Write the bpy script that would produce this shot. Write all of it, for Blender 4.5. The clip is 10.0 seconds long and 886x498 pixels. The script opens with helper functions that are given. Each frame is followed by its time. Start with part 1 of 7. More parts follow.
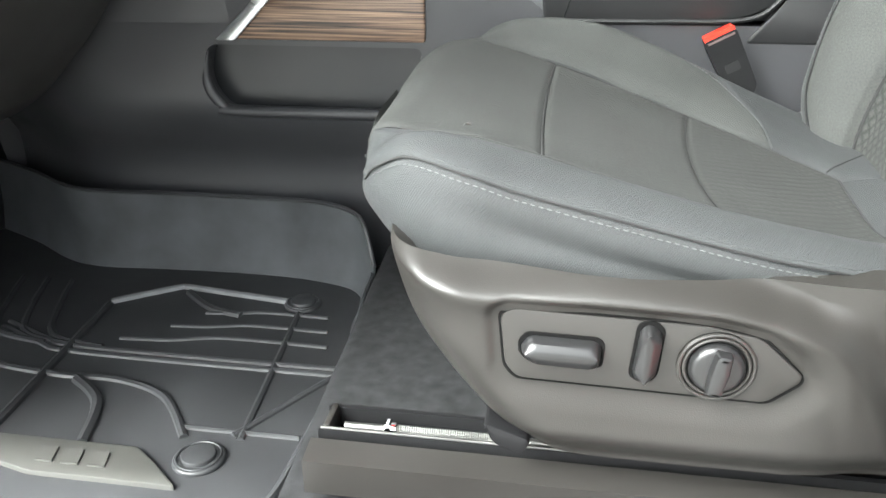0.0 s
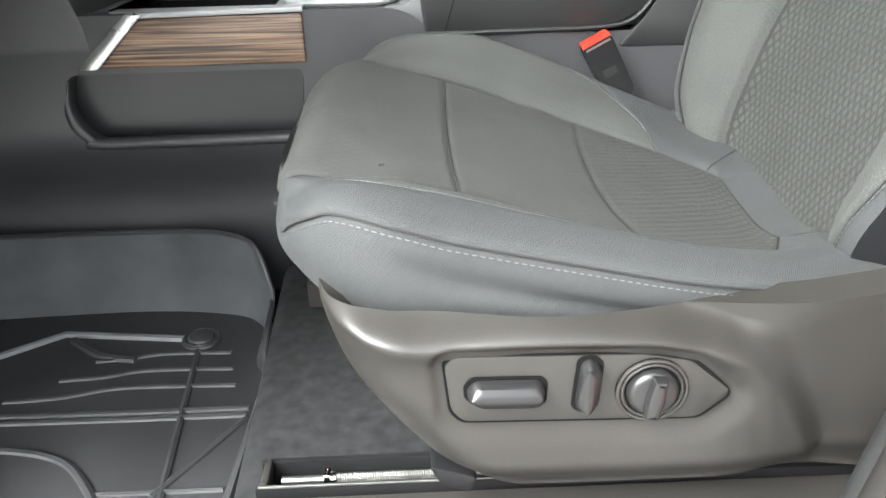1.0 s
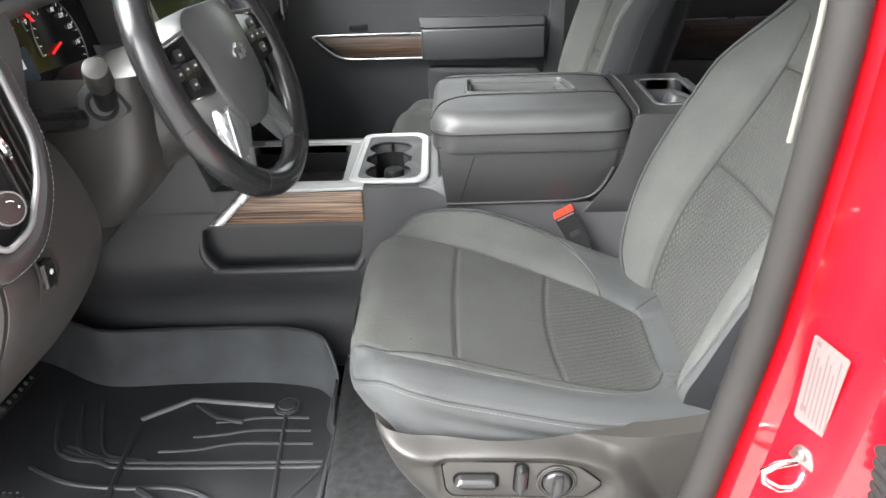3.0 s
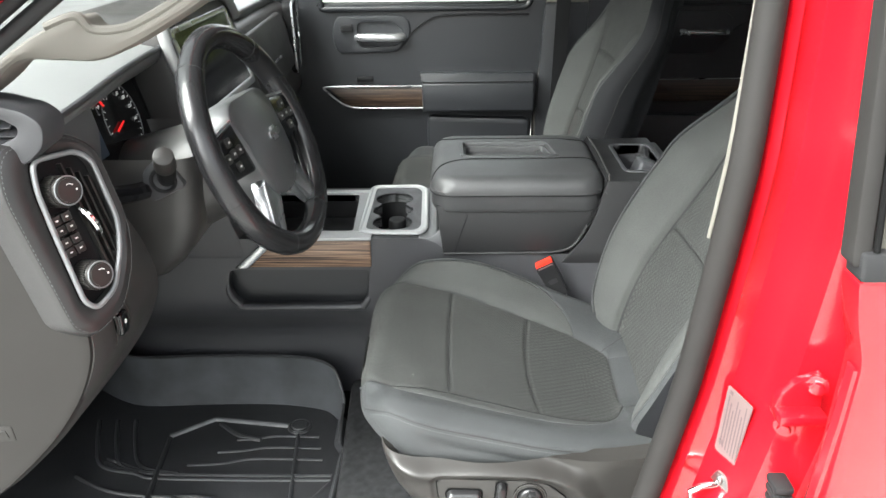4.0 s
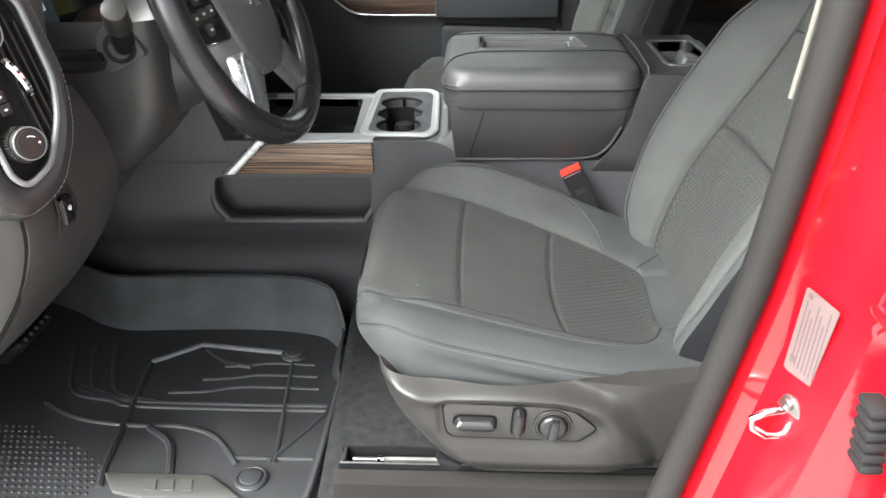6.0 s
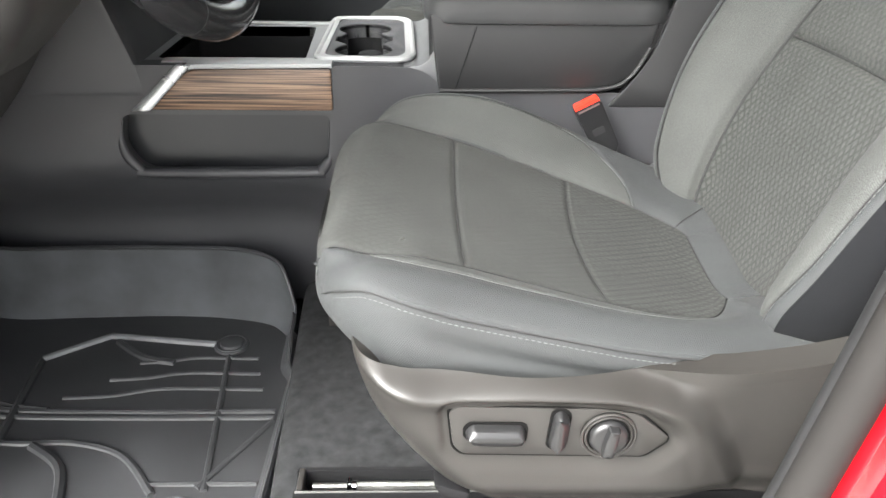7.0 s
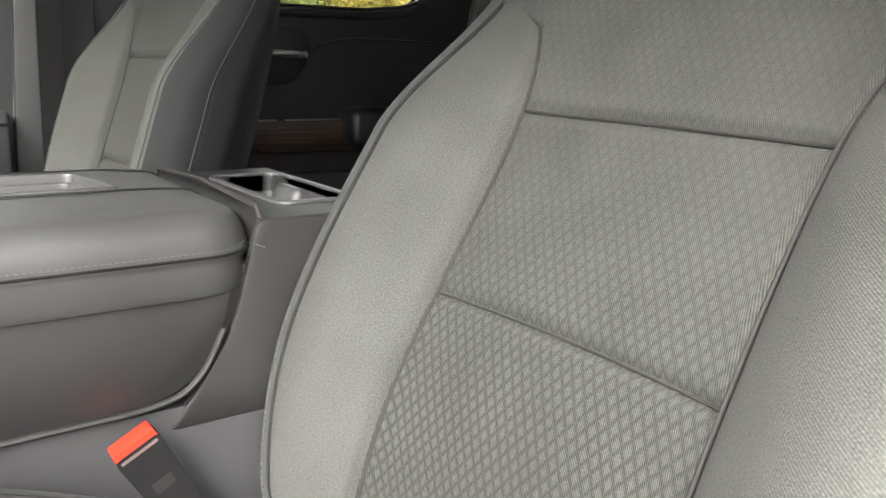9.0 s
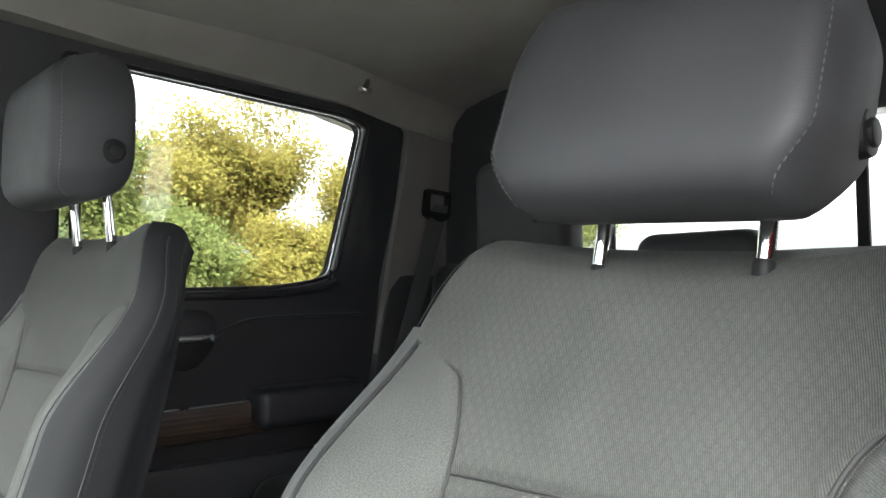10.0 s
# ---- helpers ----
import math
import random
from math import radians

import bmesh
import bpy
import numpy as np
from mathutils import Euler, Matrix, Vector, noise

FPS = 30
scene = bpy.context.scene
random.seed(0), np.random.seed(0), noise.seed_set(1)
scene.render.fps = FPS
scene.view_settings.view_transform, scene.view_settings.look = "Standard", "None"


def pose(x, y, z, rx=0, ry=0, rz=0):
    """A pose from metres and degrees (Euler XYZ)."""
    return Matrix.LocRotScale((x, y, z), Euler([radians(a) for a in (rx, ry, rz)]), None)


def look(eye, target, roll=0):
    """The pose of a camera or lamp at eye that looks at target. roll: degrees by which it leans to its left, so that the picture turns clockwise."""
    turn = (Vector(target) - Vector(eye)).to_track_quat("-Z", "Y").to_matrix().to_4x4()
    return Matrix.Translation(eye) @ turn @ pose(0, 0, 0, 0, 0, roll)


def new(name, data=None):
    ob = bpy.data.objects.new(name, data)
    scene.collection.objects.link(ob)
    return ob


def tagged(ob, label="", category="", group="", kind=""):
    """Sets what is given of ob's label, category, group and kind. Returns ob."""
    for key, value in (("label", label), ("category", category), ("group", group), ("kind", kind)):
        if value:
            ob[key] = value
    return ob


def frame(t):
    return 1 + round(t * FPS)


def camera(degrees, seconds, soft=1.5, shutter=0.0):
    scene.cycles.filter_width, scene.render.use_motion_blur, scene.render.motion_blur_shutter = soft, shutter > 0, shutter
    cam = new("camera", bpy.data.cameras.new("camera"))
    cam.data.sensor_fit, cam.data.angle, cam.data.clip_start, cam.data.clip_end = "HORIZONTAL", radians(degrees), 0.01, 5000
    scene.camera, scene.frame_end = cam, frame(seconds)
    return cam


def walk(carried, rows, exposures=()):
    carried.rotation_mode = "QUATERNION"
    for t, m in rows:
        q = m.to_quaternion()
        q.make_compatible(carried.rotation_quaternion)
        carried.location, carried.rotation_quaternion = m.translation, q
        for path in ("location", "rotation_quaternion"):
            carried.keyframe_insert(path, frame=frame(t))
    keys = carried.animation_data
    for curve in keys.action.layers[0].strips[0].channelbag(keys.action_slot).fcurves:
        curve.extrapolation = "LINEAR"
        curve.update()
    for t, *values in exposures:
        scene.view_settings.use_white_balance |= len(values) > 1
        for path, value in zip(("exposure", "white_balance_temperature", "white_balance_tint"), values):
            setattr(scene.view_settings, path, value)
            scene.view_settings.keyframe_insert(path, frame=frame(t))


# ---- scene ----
cam = camera(59.6, 10.0)
PATH = [
    (0, (-0.002, 0.048, 1.128), (-0.295, 1.855, 0.323), -0.3),
    (0.5, (-0.034, 0.064, 1.16), (-0.091, 1.877, 0.319), -0.9),
    (1, (-0.044, 0.068, 1.169), (0.0, 1.875, 0.312), -1.5),
    (1.5, (-0.045, 0.067, 1.169), (0.031, 1.865, 0.296), -1.7),
    (2, (-0.04, 0.027, 1.223), (-0.005, 1.827, 0.351), -2.2),
    (2.5, (-0.004, -0.107, 1.389), (-0.04, 1.692, 0.516), -2.5),
    (3, (0.0, -0.233, 1.506), (-0.064, 1.577, 0.659), -2.1),
    (4.3, (0.001, -0.412, 1.666), (-0.04, 1.413, 0.847), -0.5),
    (4.5, (0.003, -0.414, 1.667), (-0.039, 1.41, 0.847), -0.4),
    (5, (0.001, -0.406, 1.654), (-0.045, 1.406, 0.809), -0.4),
    (5.5, (-0.004, -0.36, 1.597), (-0.069, 1.433, 0.714), -0.5),
    (6, (0.004, -0.263, 1.498), (-0.083, 1.508, 0.571), -0.8),
    (6.2, (0.005, -0.213, 1.462), (-0.078, 1.542, 0.506), -0.5),
    (7.5, (-0.087, 0.092, 1.239), (0.154, 1.872, 0.359), 1.0),
    (8, (-0.067, 0.214, 1.223), (0.455, 1.97, 0.419), 0.9),
    (8.5, (0.005, 0.359, 1.239), (0.869, 2.027, 0.552), 2.2),
    (9, (0.025, 0.421, 1.287), (1.194, 1.976, 0.825), 2.1),
    (9.5, (0.04, 0.452, 1.335), (1.389, 1.917, 1.142), 1.5),
    (10, (0.059, 0.47, 1.393), (1.421, 1.932, 1.493), -0.6),
]
walk(cam, [(t, look(eye, target, roll)) for t, eye, target, roll in PATH],
     exposures=[(0, 2.88, 6300, 4), (2, 2.75, 6400, 9), (2.5, 2.95, 6400, 9), (3, 2.93, 6400, 9), (4.3, 2.45, 6300, 5), (5.5, 2.42, 6300, 5), (6.2, 2.70, 6400, 8), (8, 2.96, 6650, 9), (9, 3.10, 6850, 10), (10, 3.45, 6300, 6)])

# ---- light ----
world = bpy.data.worlds.new("overcast_sky")
scene.world = world
world.use_nodes = True
wn = world.node_tree
sky = wn.nodes.new("ShaderNodeTexSky")
sky.sky_type = "NISHITA"
sky.sun_disc = False
sky.sun_elevation = radians(42)
sky.sun_rotation = radians(225)
sky.air_density = 1.0
sky.dust_density = 6.0
sky.ozone_density = 0.6
bg = wn.nodes["Background"]
pale = wn.nodes.new("ShaderNodeHueSaturation")
pale.inputs["Saturation"].default_value = 0.12
wn.links.new(sky.outputs[0], pale.inputs["Color"])
wn.links.new(pale.outputs[0], bg.inputs[0])
bg.inputs[1].default_value = 0.145
sun = new("sun", bpy.data.lights.new("sun", "SUN"))
sun.data.energy = 2.0
sun.data.angle = radians(40)
sun.data.color = (1.0, 0.98, 0.94)
sun.matrix_world = look((-3.4, -1.8, 5.0), (0, 0.8, 1))

# ---- materials ----


def mat(name, col, rough=0.6, metal=0.0, grain=0.0, scale=400.0, bump=0.15, vary=0.12, vscale=9.0, coat=0.0, spec=0.5, sheen=0.0):
    """A plain surface: two scales of tone variation and a fine grain as relief."""
    m = bpy.data.materials.new(name)
    m.use_nodes = True
    n, l = m.node_tree.nodes, m.node_tree.links
    b = n["Principled BSDF"]
    b.inputs["Roughness"].default_value = rough
    b.inputs["Metallic"].default_value = metal
    b.inputs["Coat Weight"].default_value = coat
    b.inputs["Coat Roughness"].default_value = 0.06
    b.inputs["Specular IOR Level"].default_value = spec
    b.inputs["Sheen Weight"].default_value = sheen
    tc = n.new("ShaderNodeTexCoord")
    big = n.new("ShaderNodeTexNoise")
    big.inputs["Scale"].default_value = vscale
    big.inputs["Detail"].default_value = 5
    l.new(tc.outputs["Object"], big.inputs["Vector"])
    ramp = n.new("ShaderNodeMapRange")
    ramp.inputs[1].default_value, ramp.inputs[2].default_value = 0.3, 0.7
    ramp.inputs[3].default_value, ramp.inputs[4].default_value = 1 - vary, 1 + vary
    l.new(big.outputs[0], ramp.inputs[0])
    mul = n.new("ShaderNodeVectorMath")
    mul.operation = "SCALE"
    mul.inputs[0].default_value = col
    l.new(ramp.outputs[0], mul.inputs["Scale"])
    l.new(mul.outputs[0], b.inputs["Base Color"])
    rr = n.new("ShaderNodeMapRange")
    rr.inputs[1].default_value, rr.inputs[2].default_value = 0.3, 0.7
    rr.inputs[3].default_value, rr.inputs[4].default_value = max(0.02, rough - 0.07), min(1, rough + 0.07)
    l.new(big.outputs[0], rr.inputs[0])
    l.new(rr.outputs[0], b.inputs["Roughness"])
    if grain:
        fine = n.new("ShaderNodeTexNoise")
        fine.inputs["Scale"].default_value = scale
        fine.inputs["Detail"].default_value = 2
        l.new(tc.outputs["Object"], fine.inputs["Vector"])
        bp = n.new("ShaderNodeBump")
        bp.inputs["Strength"].default_value = bump
        bp.inputs["Distance"].default_value = grain
        l.new(fine.outputs[0], bp.inputs["Height"])
        l.new(bp.outputs[0], b.inputs["Normal"])
    return m


def leather_grain(name, col, rough, cells=420.0, depth=0.0006, vary=0.08, spec=0.5):
    """Moulded or embossed grain: small cells with creases between them."""
    m = mat(name, col, rough, vary=vary, spec=spec)
    n, l = m.node_tree.nodes, m.node_tree.links
    b = n["Principled BSDF"]
    tc = n.new("ShaderNodeTexCoord")
    v = n.new("ShaderNodeTexVoronoi")
    v.feature = "SMOOTH_F1"
    v.inputs["Scale"].default_value = cells
    l.new(tc.outputs["Object"], v.inputs["Vector"])
    bp = n.new("ShaderNodeBump")
    bp.inputs["Strength"].default_value = 0.5
    bp.inputs["Distance"].default_value = depth
    bp.invert = True
    l.new(v.outputs["Distance"], bp.inputs["Height"])
    l.new(bp.outputs[0], b.inputs["Normal"])
    return m


def woven(name, dark, light, cell=0.0088, depth=0.0009, diamonds=True, fine=0.0011, rough=0.85, spec=0.2, speckle=0.3, grains=1100):
    """Seat cloth: a lattice of diamonds in a fine twill, laid by the cloth's own lengths (UV in metres)."""
    m = bpy.data.materials.new(name)
    m.use_nodes = True
    n, l = m.node_tree.nodes, m.node_tree.links
    b = n["Principled BSDF"]
    b.inputs["Roughness"].default_value = rough
    b.inputs["Sheen Weight"].default_value = 0.02
    b.inputs["Specular IOR Level"].default_value = spec
    b.inputs["Sheen Roughness"].default_value = 0.5
    uv = n.new("ShaderNodeUVMap")
    height = None

    def lines(angle, period, profile):
        mp = n.new("ShaderNodeMapping")
        mp.inputs["Rotation"].default_value = (0, 0, radians(angle))
        l.new(uv.outputs[0], mp.inputs[0])
        w = n.new("ShaderNodeTexWave")
        w.wave_type = "BANDS"
        w.bands_direction = "X"
        w.wave_profile = profile
        w.inputs["Scale"].default_value = 1.0 / period / 3.1831 if profile == "SIN" else 1.0 / period / 3.1831
        w.inputs["Distortion"].default_value = 0.5
        w.inputs["Detail"].default_value = 1.0
        w.inputs["Detail Scale"].default_value = 3.0
        l.new(mp.outputs[0], w.inputs[0])
        return w.outputs["Fac"]

    def math_node(op, x, y=None, val=None):
        k = n.new("ShaderNodeMath")
        k.operation = op
        l.new(x, k.inputs[0])
        if y is not None:
            l.new(y, k.inputs[1])
        if val is not None:
            k.inputs[1].default_value = val
        return k.outputs[0]

    twill = lines(78 if diamonds else 32, fine, "SIN")
    noise_t = n.new("ShaderNodeTexNoise")
    noise_t.inputs["Scale"].default_value = 600 if diamonds else grains
    noise_t.inputs["Detail"].default_value = 3
    l.new(uv.outputs[0], noise_t.inputs[0])
    soft_t = n.new("ShaderNodeTexNoise")
    soft_t.inputs["Scale"].default_value = 14
    soft_t.inputs["Detail"].default_value = 4
    l.new(uv.outputs[0], soft_t.inputs[0])
    base = math_node("MULTIPLY", twill, noise_t.outputs[0])
    if diamonds:
        d1 = math_node("POWER", lines(57, cell, "SIN"), val=2.2)
        d2 = math_node("POWER", lines(-57, cell, "SIN"), val=2.2)
        lat = math_node("MAXIMUM", d1, d2)
        place = n.new("ShaderNodeTexCoord")
        xyz = n.new("ShaderNodeSeparateXYZ")
        l.new(place.outputs["Object"], xyz.inputs[0])
        # Pattern deepens at cushion rear and lower back, also painting in their shade.
        fades = []
        for axis, a0, a1, v0, v1 in (("X", 0.02, 0.20, 0.65, 1.80), ("Z", 1.02, 1.26, 1.80, 0.60)):
            mr = n.new("ShaderNodeMapRange")
            mr.interpolation_type = "SMOOTHSTEP"
            for k, val in enumerate((a0, a1, v0, v1)):
                mr.inputs[1 + k].default_value = val
            l.new(xyz.outputs[axis], mr.inputs[0])
            fades.append(mr.outputs[0])
        lat = math_node("MULTIPLY", lat, math_node("MINIMUM", fades[0], fades[1]))
        lat = math_node("MULTIPLY", lat, math_node("MULTIPLY", math_node("ADD", noise_t.outputs[0], soft_t.outputs[0]), val=1.0))
        inv = math_node("MULTIPLY", lat, val=-0.14)
        t2 = math_node("MULTIPLY", base, val=0.8)
        height = math_node("ADD", inv, t2)
        fac = math_node("ADD", math_node("MULTIPLY", lat, val=-0.17), math_node("MULTIPLY", base, val=1.0))
        fac = math_node("ADD", fac, val=0.24)
    else:
        height = math_node("ADD", base, math_node("MULTIPLY", noise_t.outputs[0], val=1.2))
        fac = math_node("ADD", math_node("MULTIPLY", base, val=0.35), math_node("MULTIPLY", noise_t.outputs[0], val=speckle))
        fac = math_node("SUBTRACT", fac, val=0.5 * speckle - 0.40)
    fac = math_node("ADD", fac, math_node("MULTIPLY", soft_t.outputs[0], val=0.38))
    fac = math_node("SUBTRACT", fac, val=0.20)
    mix = n.new("ShaderNodeMix")
    mix.data_type = "RGBA"
    mix.inputs[6].default_value = (*dark, 1)
    mix.inputs[7].default_value = (*light, 1)
    l.new(fac, mix.inputs[0])
    l.new(mix.outputs[2], b.inputs["Base Color"])
    bp = n.new("ShaderNodeBump")
    bp.inputs["Strength"].default_value = 0.6
    bp.inputs["Distance"].default_value = depth
    l.new(height, bp.inputs["Height"])
    l.new(bp.outputs[0], b.inputs["Normal"])
    return m


def wood_grain(name, dark=1.0):
    m = bpy.data.materials.new(name)
    m.use_nodes = True
    n, l = m.node_tree.nodes, m.node_tree.links
    b = n["Principled BSDF"]
    b.inputs["Roughness"].default_value = 0.38
    tc = n.new("ShaderNodeTexCoord")
    mp = n.new("ShaderNodeMapping")
    mp.inputs["Scale"].default_value = (6, 90, 300)
    l.new(tc.outputs["Object"], mp.inputs[0])
    a = n.new("ShaderNodeTexNoise")
    a.inputs["Scale"].default_value = 1.0
    a.inputs["Detail"].default_value = 8
    a.inputs["Distortion"].default_value = 0.6
    l.new(mp.outputs[0], a.inputs[0])
    r = n.new("ShaderNodeValToRGB")
    r.color_ramp.elements[0].position, r.color_ramp.elements[0].color = 0.36, (0.018 * dark, 0.010 * dark, 0.007 * dark, 1)
    r.color_ramp.elements[1].position, r.color_ramp.elements[1].color = 0.68, (0.34 * dark, 0.22 * dark, 0.14 * dark, 1)
    e = r.color_ramp.elements.new(0.5)
    e.color = (0.14 * dark, 0.085 * dark, 0.055 * dark, 1)
    l.new(a.outputs[0], r.inputs[0])
    l.new(r.outputs[0], b.inputs["Base Color"])
    bp = n.new("ShaderNodeBump")
    bp.inputs["Strength"].default_value = 0.3
    bp.inputs["Distance"].default_value = 0.0006
    l.new(a.outputs[0], bp.inputs["Height"])
    l.new(bp.outputs[0], b.inputs["Normal"])
    return m


CLOTH = woven("patterned_cloth", (0.008, 0.0085, 0.008), (0.069, 0.0715, 0.0675), cell=0.0084, depth=0.0009, fine=0.0014)
HEATHER = woven("heather_cloth", (0.016, 0.0168, 0.0162), (0.072, 0.0748, 0.0714), diamonds=False, fine=0.0017, depth=0.0005, speckle=1.0, grains=620)
VINYL = woven("smooth_trim_cloth", (0.022, 0.0233, 0.0238), (0.047, 0.0497, 0.0508), diamonds=False, fine=0.0016, depth=0.0006, rough=0.62, speckle=0.5)
THREAD = mat("stitch_thread", (0.074, 0.077, 0.077), 0.8)
HEAD = leather_grain("headrest_leatherette", (0.026, 0.0266, 0.0290), 0.62, cells=900, depth=0.0002, spec=0.3)
DECK_GREY = mat("deck_end_plastic", (0.075, 0.077, 0.08), 0.4, vary=0.06)
SATIN_GREY = mat("satin_grey_paint", (0.19, 0.195, 0.20), 0.35, metal=0.3, vary=0.05)
DARK_THREAD = mat("dark_thread", (0.010, 0.010, 0.010), 0.8)
SWITCH = mat("satin_switch_plastic", (0.012, 0.012, 0.0125), 0.34, vary=0.08, spec=0.5)
FLANK = woven("charcoal_side_cloth", (0.006, 0.0065, 0.0075), (0.013, 0.0135, 0.0150), diamonds=False, fine=0.0009, depth=0.00008, rough=0.55, spec=0.15)
COVER = leather_grain("moulded_plastic", (0.0200, 0.0187, 0.0172), 0.42, cells=1300, depth=0.00016, spec=0.4)
# Console plastic darkened for the bin, shade beside the seat put into its colour.
BIN_SHADED = leather_grain("shaded_bin_plastic", (0.013, 0.0130, 0.0137), 0.50, cells=1200, depth=0.00018, spec=0.35)
TRIM = leather_grain("dark_trim_plastic", (0.040, 0.0405, 0.0435), 0.40, cells=1200, depth=0.00018, spec=0.4)
PANEL = mat("switch_panel_plastic", (0.019, 0.0178, 0.0165), 0.36, grain=0.00008, scale=2500)
BLACK = mat("black_plastic", (0.010, 0.010, 0.0106), 0.45, spec=0.12, grain=0.0002, scale=900)
GLOSS = mat("gloss_black", (0.008, 0.008, 0.009), 0.12, vary=0.05)
POD_SKIN = leather_grain("pod_leatherette", (0.024, 0.0235, 0.0235), 0.36, cells=900, depth=0.0003, spec=0.4)
LEATHER = leather_grain("soft_leatherette", (0.033, 0.0335, 0.0345), 0.45, cells=900, depth=0.0002)
WHEEL_LEATHER = leather_grain("worn_wheel_leather", (0.016, 0.016, 0.017), 0.24, cells=700, depth=0.0003)
GLOSS_LEATHER = leather_grain("polished_leather", (0.018, 0.018, 0.019), 0.16, cells=900, depth=0.0001)
SILVER = mat("satin_silver", (0.48, 0.49, 0.50), 0.28, metal=0.85, vary=0.05)
SILVER_PAINT = mat("silver_painted_plastic", (0.32, 0.328, 0.332), 0.36, metal=0.25, vary=0.05)
CHROME = mat("chrome", (0.8, 0.8, 0.8), 0.08, metal=1.0, vary=0.03)
STEEL = mat("zinc_steel", (0.30, 0.30, 0.29), 0.42, metal=1.0, vary=0.15, vscale=40)
WOOD = wood_grain("open_pore_wood")
DARK_WOOD = wood_grain("dark_stained_wood", 0.18)
RED = mat("red_body_paint", (0.36, 0.004, 0.009), 0.20, vary=0.03, coat=1.0)
SEAL = mat("door_seal_rubber", (0.0165, 0.0155, 0.0148), 0.7, spec=0.12, grain=0.0003, scale=300)
BRIGHT_RIB = mat("pale_mat_rib", (0.12, 0.123, 0.127), 0.5, vary=0.2, vscale=30)
RUBBER = mat("seal_rubber", (0.013, 0.013, 0.0135), 0.6, spec=0.25, grain=0.0003, scale=300)
MATTE = mat("matte_black_frame", (0.005, 0.005, 0.005), 0.9, spec=0.05)
# Grey-beige base paints reflected sky and ground onto the dark glass.
TINTED_REFLECT = mat("tinted_glass_reflection", (0.055, 0.053, 0.044), 0.06, vary=0.03)
# Paler than other dash skins: sky glare through the windscreen is in this grey.
DASH_TOP = leather_grain("sky_paled_dash_skin", (0.15, 0.153, 0.153), 0.36, cells=520, depth=0.0004)
MAT_RUBBER = leather_grain("mat_rubber", (0.032, 0.033, 0.035), 0.48, cells=1500, depth=0.00025, vary=0.25, spec=0.45)
MAT_FELT = mat("mat_wall_rubber", (0.056, 0.0595, 0.0635), 0.68, grain=0.0004, scale=1200, vary=0.32, vscale=14.0, spec=0.35)
CARPET = mat("carpet", (0.024, 0.0245, 0.0255), 0.95, spec=0.05, grain=0.0015, scale=1400, bump=0.6, vary=0.3, vscale=60)
REAR_DOOR = leather_grain("black_door_skin", (0.010, 0.0104, 0.0130), 0.45, cells=1200, depth=0.0002)
DOOR = leather_grain("door_panel_skin", (0.0130, 0.0140, 0.0160), 0.42, cells=1200, depth=0.0002)
HEADLINER = mat("headliner_cloth", (0.165, 0.16, 0.147), 0.95, spec=0.05, grain=0.0008, scale=900, vary=0.06)
REAR_PILLAR = mat("rear_pillar_trim", (0.095, 0.092, 0.086), 0.75, grain=0.0004, scale=900, vary=0.05)
# Same plastic as the knee panel, darkened on the end cap for dimmer light.
DIM_CAP = leather_grain("dimmed_cap_plastic", (0.018, 0.0168, 0.0156), 0.42, cells=1100, depth=0.00018, spec=0.28)
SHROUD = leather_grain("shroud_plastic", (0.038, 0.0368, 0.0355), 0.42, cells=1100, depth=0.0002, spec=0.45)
HUB = leather_grain("airbag_skin", (0.075, 0.077, 0.079), 0.38, cells=800, depth=0.0003)
PILLAR = mat("pillar_trim", (0.105, 0.098, 0.085), 0.75, grain=0.0004, scale=900, vary=0.05)
BUCKLE_RED = mat("buckle_red", (0.75, 0.03, 0.015), 0.35, vary=0.04)
BADGE = mat("mat_badge", (0.062, 0.0615, 0.057), 0.5, grain=0.0003, scale=1500, vary=0.08)
LABEL = mat("label_paper", (0.105, 0.075, 0.073), 0.35, vary=0.06)
INK = mat("label_ink", (0.06, 0.045, 0.045), 0.5)

# ---- building blocks ----
from mathutils.geometry import delaunay_2d_cdt


def thing(name, label, category, at=(0, 0, 0), group="", kind=""):
    ob = new(name)
    ob.empty_display_size = 0.05
    ob.location = at
    return tagged(ob, label, category, group, kind)


def part(name, bm, material, parent=None, label="", smooth=True, kind=""):
    """Links a bmesh, in world coordinates, as one mesh under its thing."""
    me = bpy.data.meshes.new(name)
    bm.normal_update()
    bm.to_mesh(me)
    bm.free()
    if smooth:
        me.shade_smooth()
        me.set_sharp_from_angle(angle=radians(38))
    me.materials.append(material)
    ob = new(name, me)
    if parent is not None:
        ob.parent = parent
        ob.matrix_parent_inverse = Matrix.Translation(-parent.location)
    if label:
        ob["label"] = label
    if kind:
        ob["kind"] = kind
    return ob


def solo(name, bm, material, label, category, kind="", group="", smooth=True):
    return tagged(part(name, bm, material, smooth=smooth), label, category, group, kind)


def box(c, s, r=0.004, seg=2, turn=None):
    """A box with rounded edges: centre, size, edge radius; turn: a rotation about its centre."""
    bm = bmesh.new()
    bmesh.ops.create_cube(bm, size=1)
    bmesh.ops.scale(bm, vec=s, verts=bm.verts)
    if r > 0:
        bmesh.ops.bevel(bm, geom=bm.edges[:], offset=min(r, 0.49 * min(s)), segments=seg, affect="EDGES", profile=0.5)
    if turn is not None:
        bmesh.ops.transform(bm, matrix=turn, verts=bm.verts)
    bmesh.ops.translate(bm, vec=c, verts=bm.verts)
    return bm


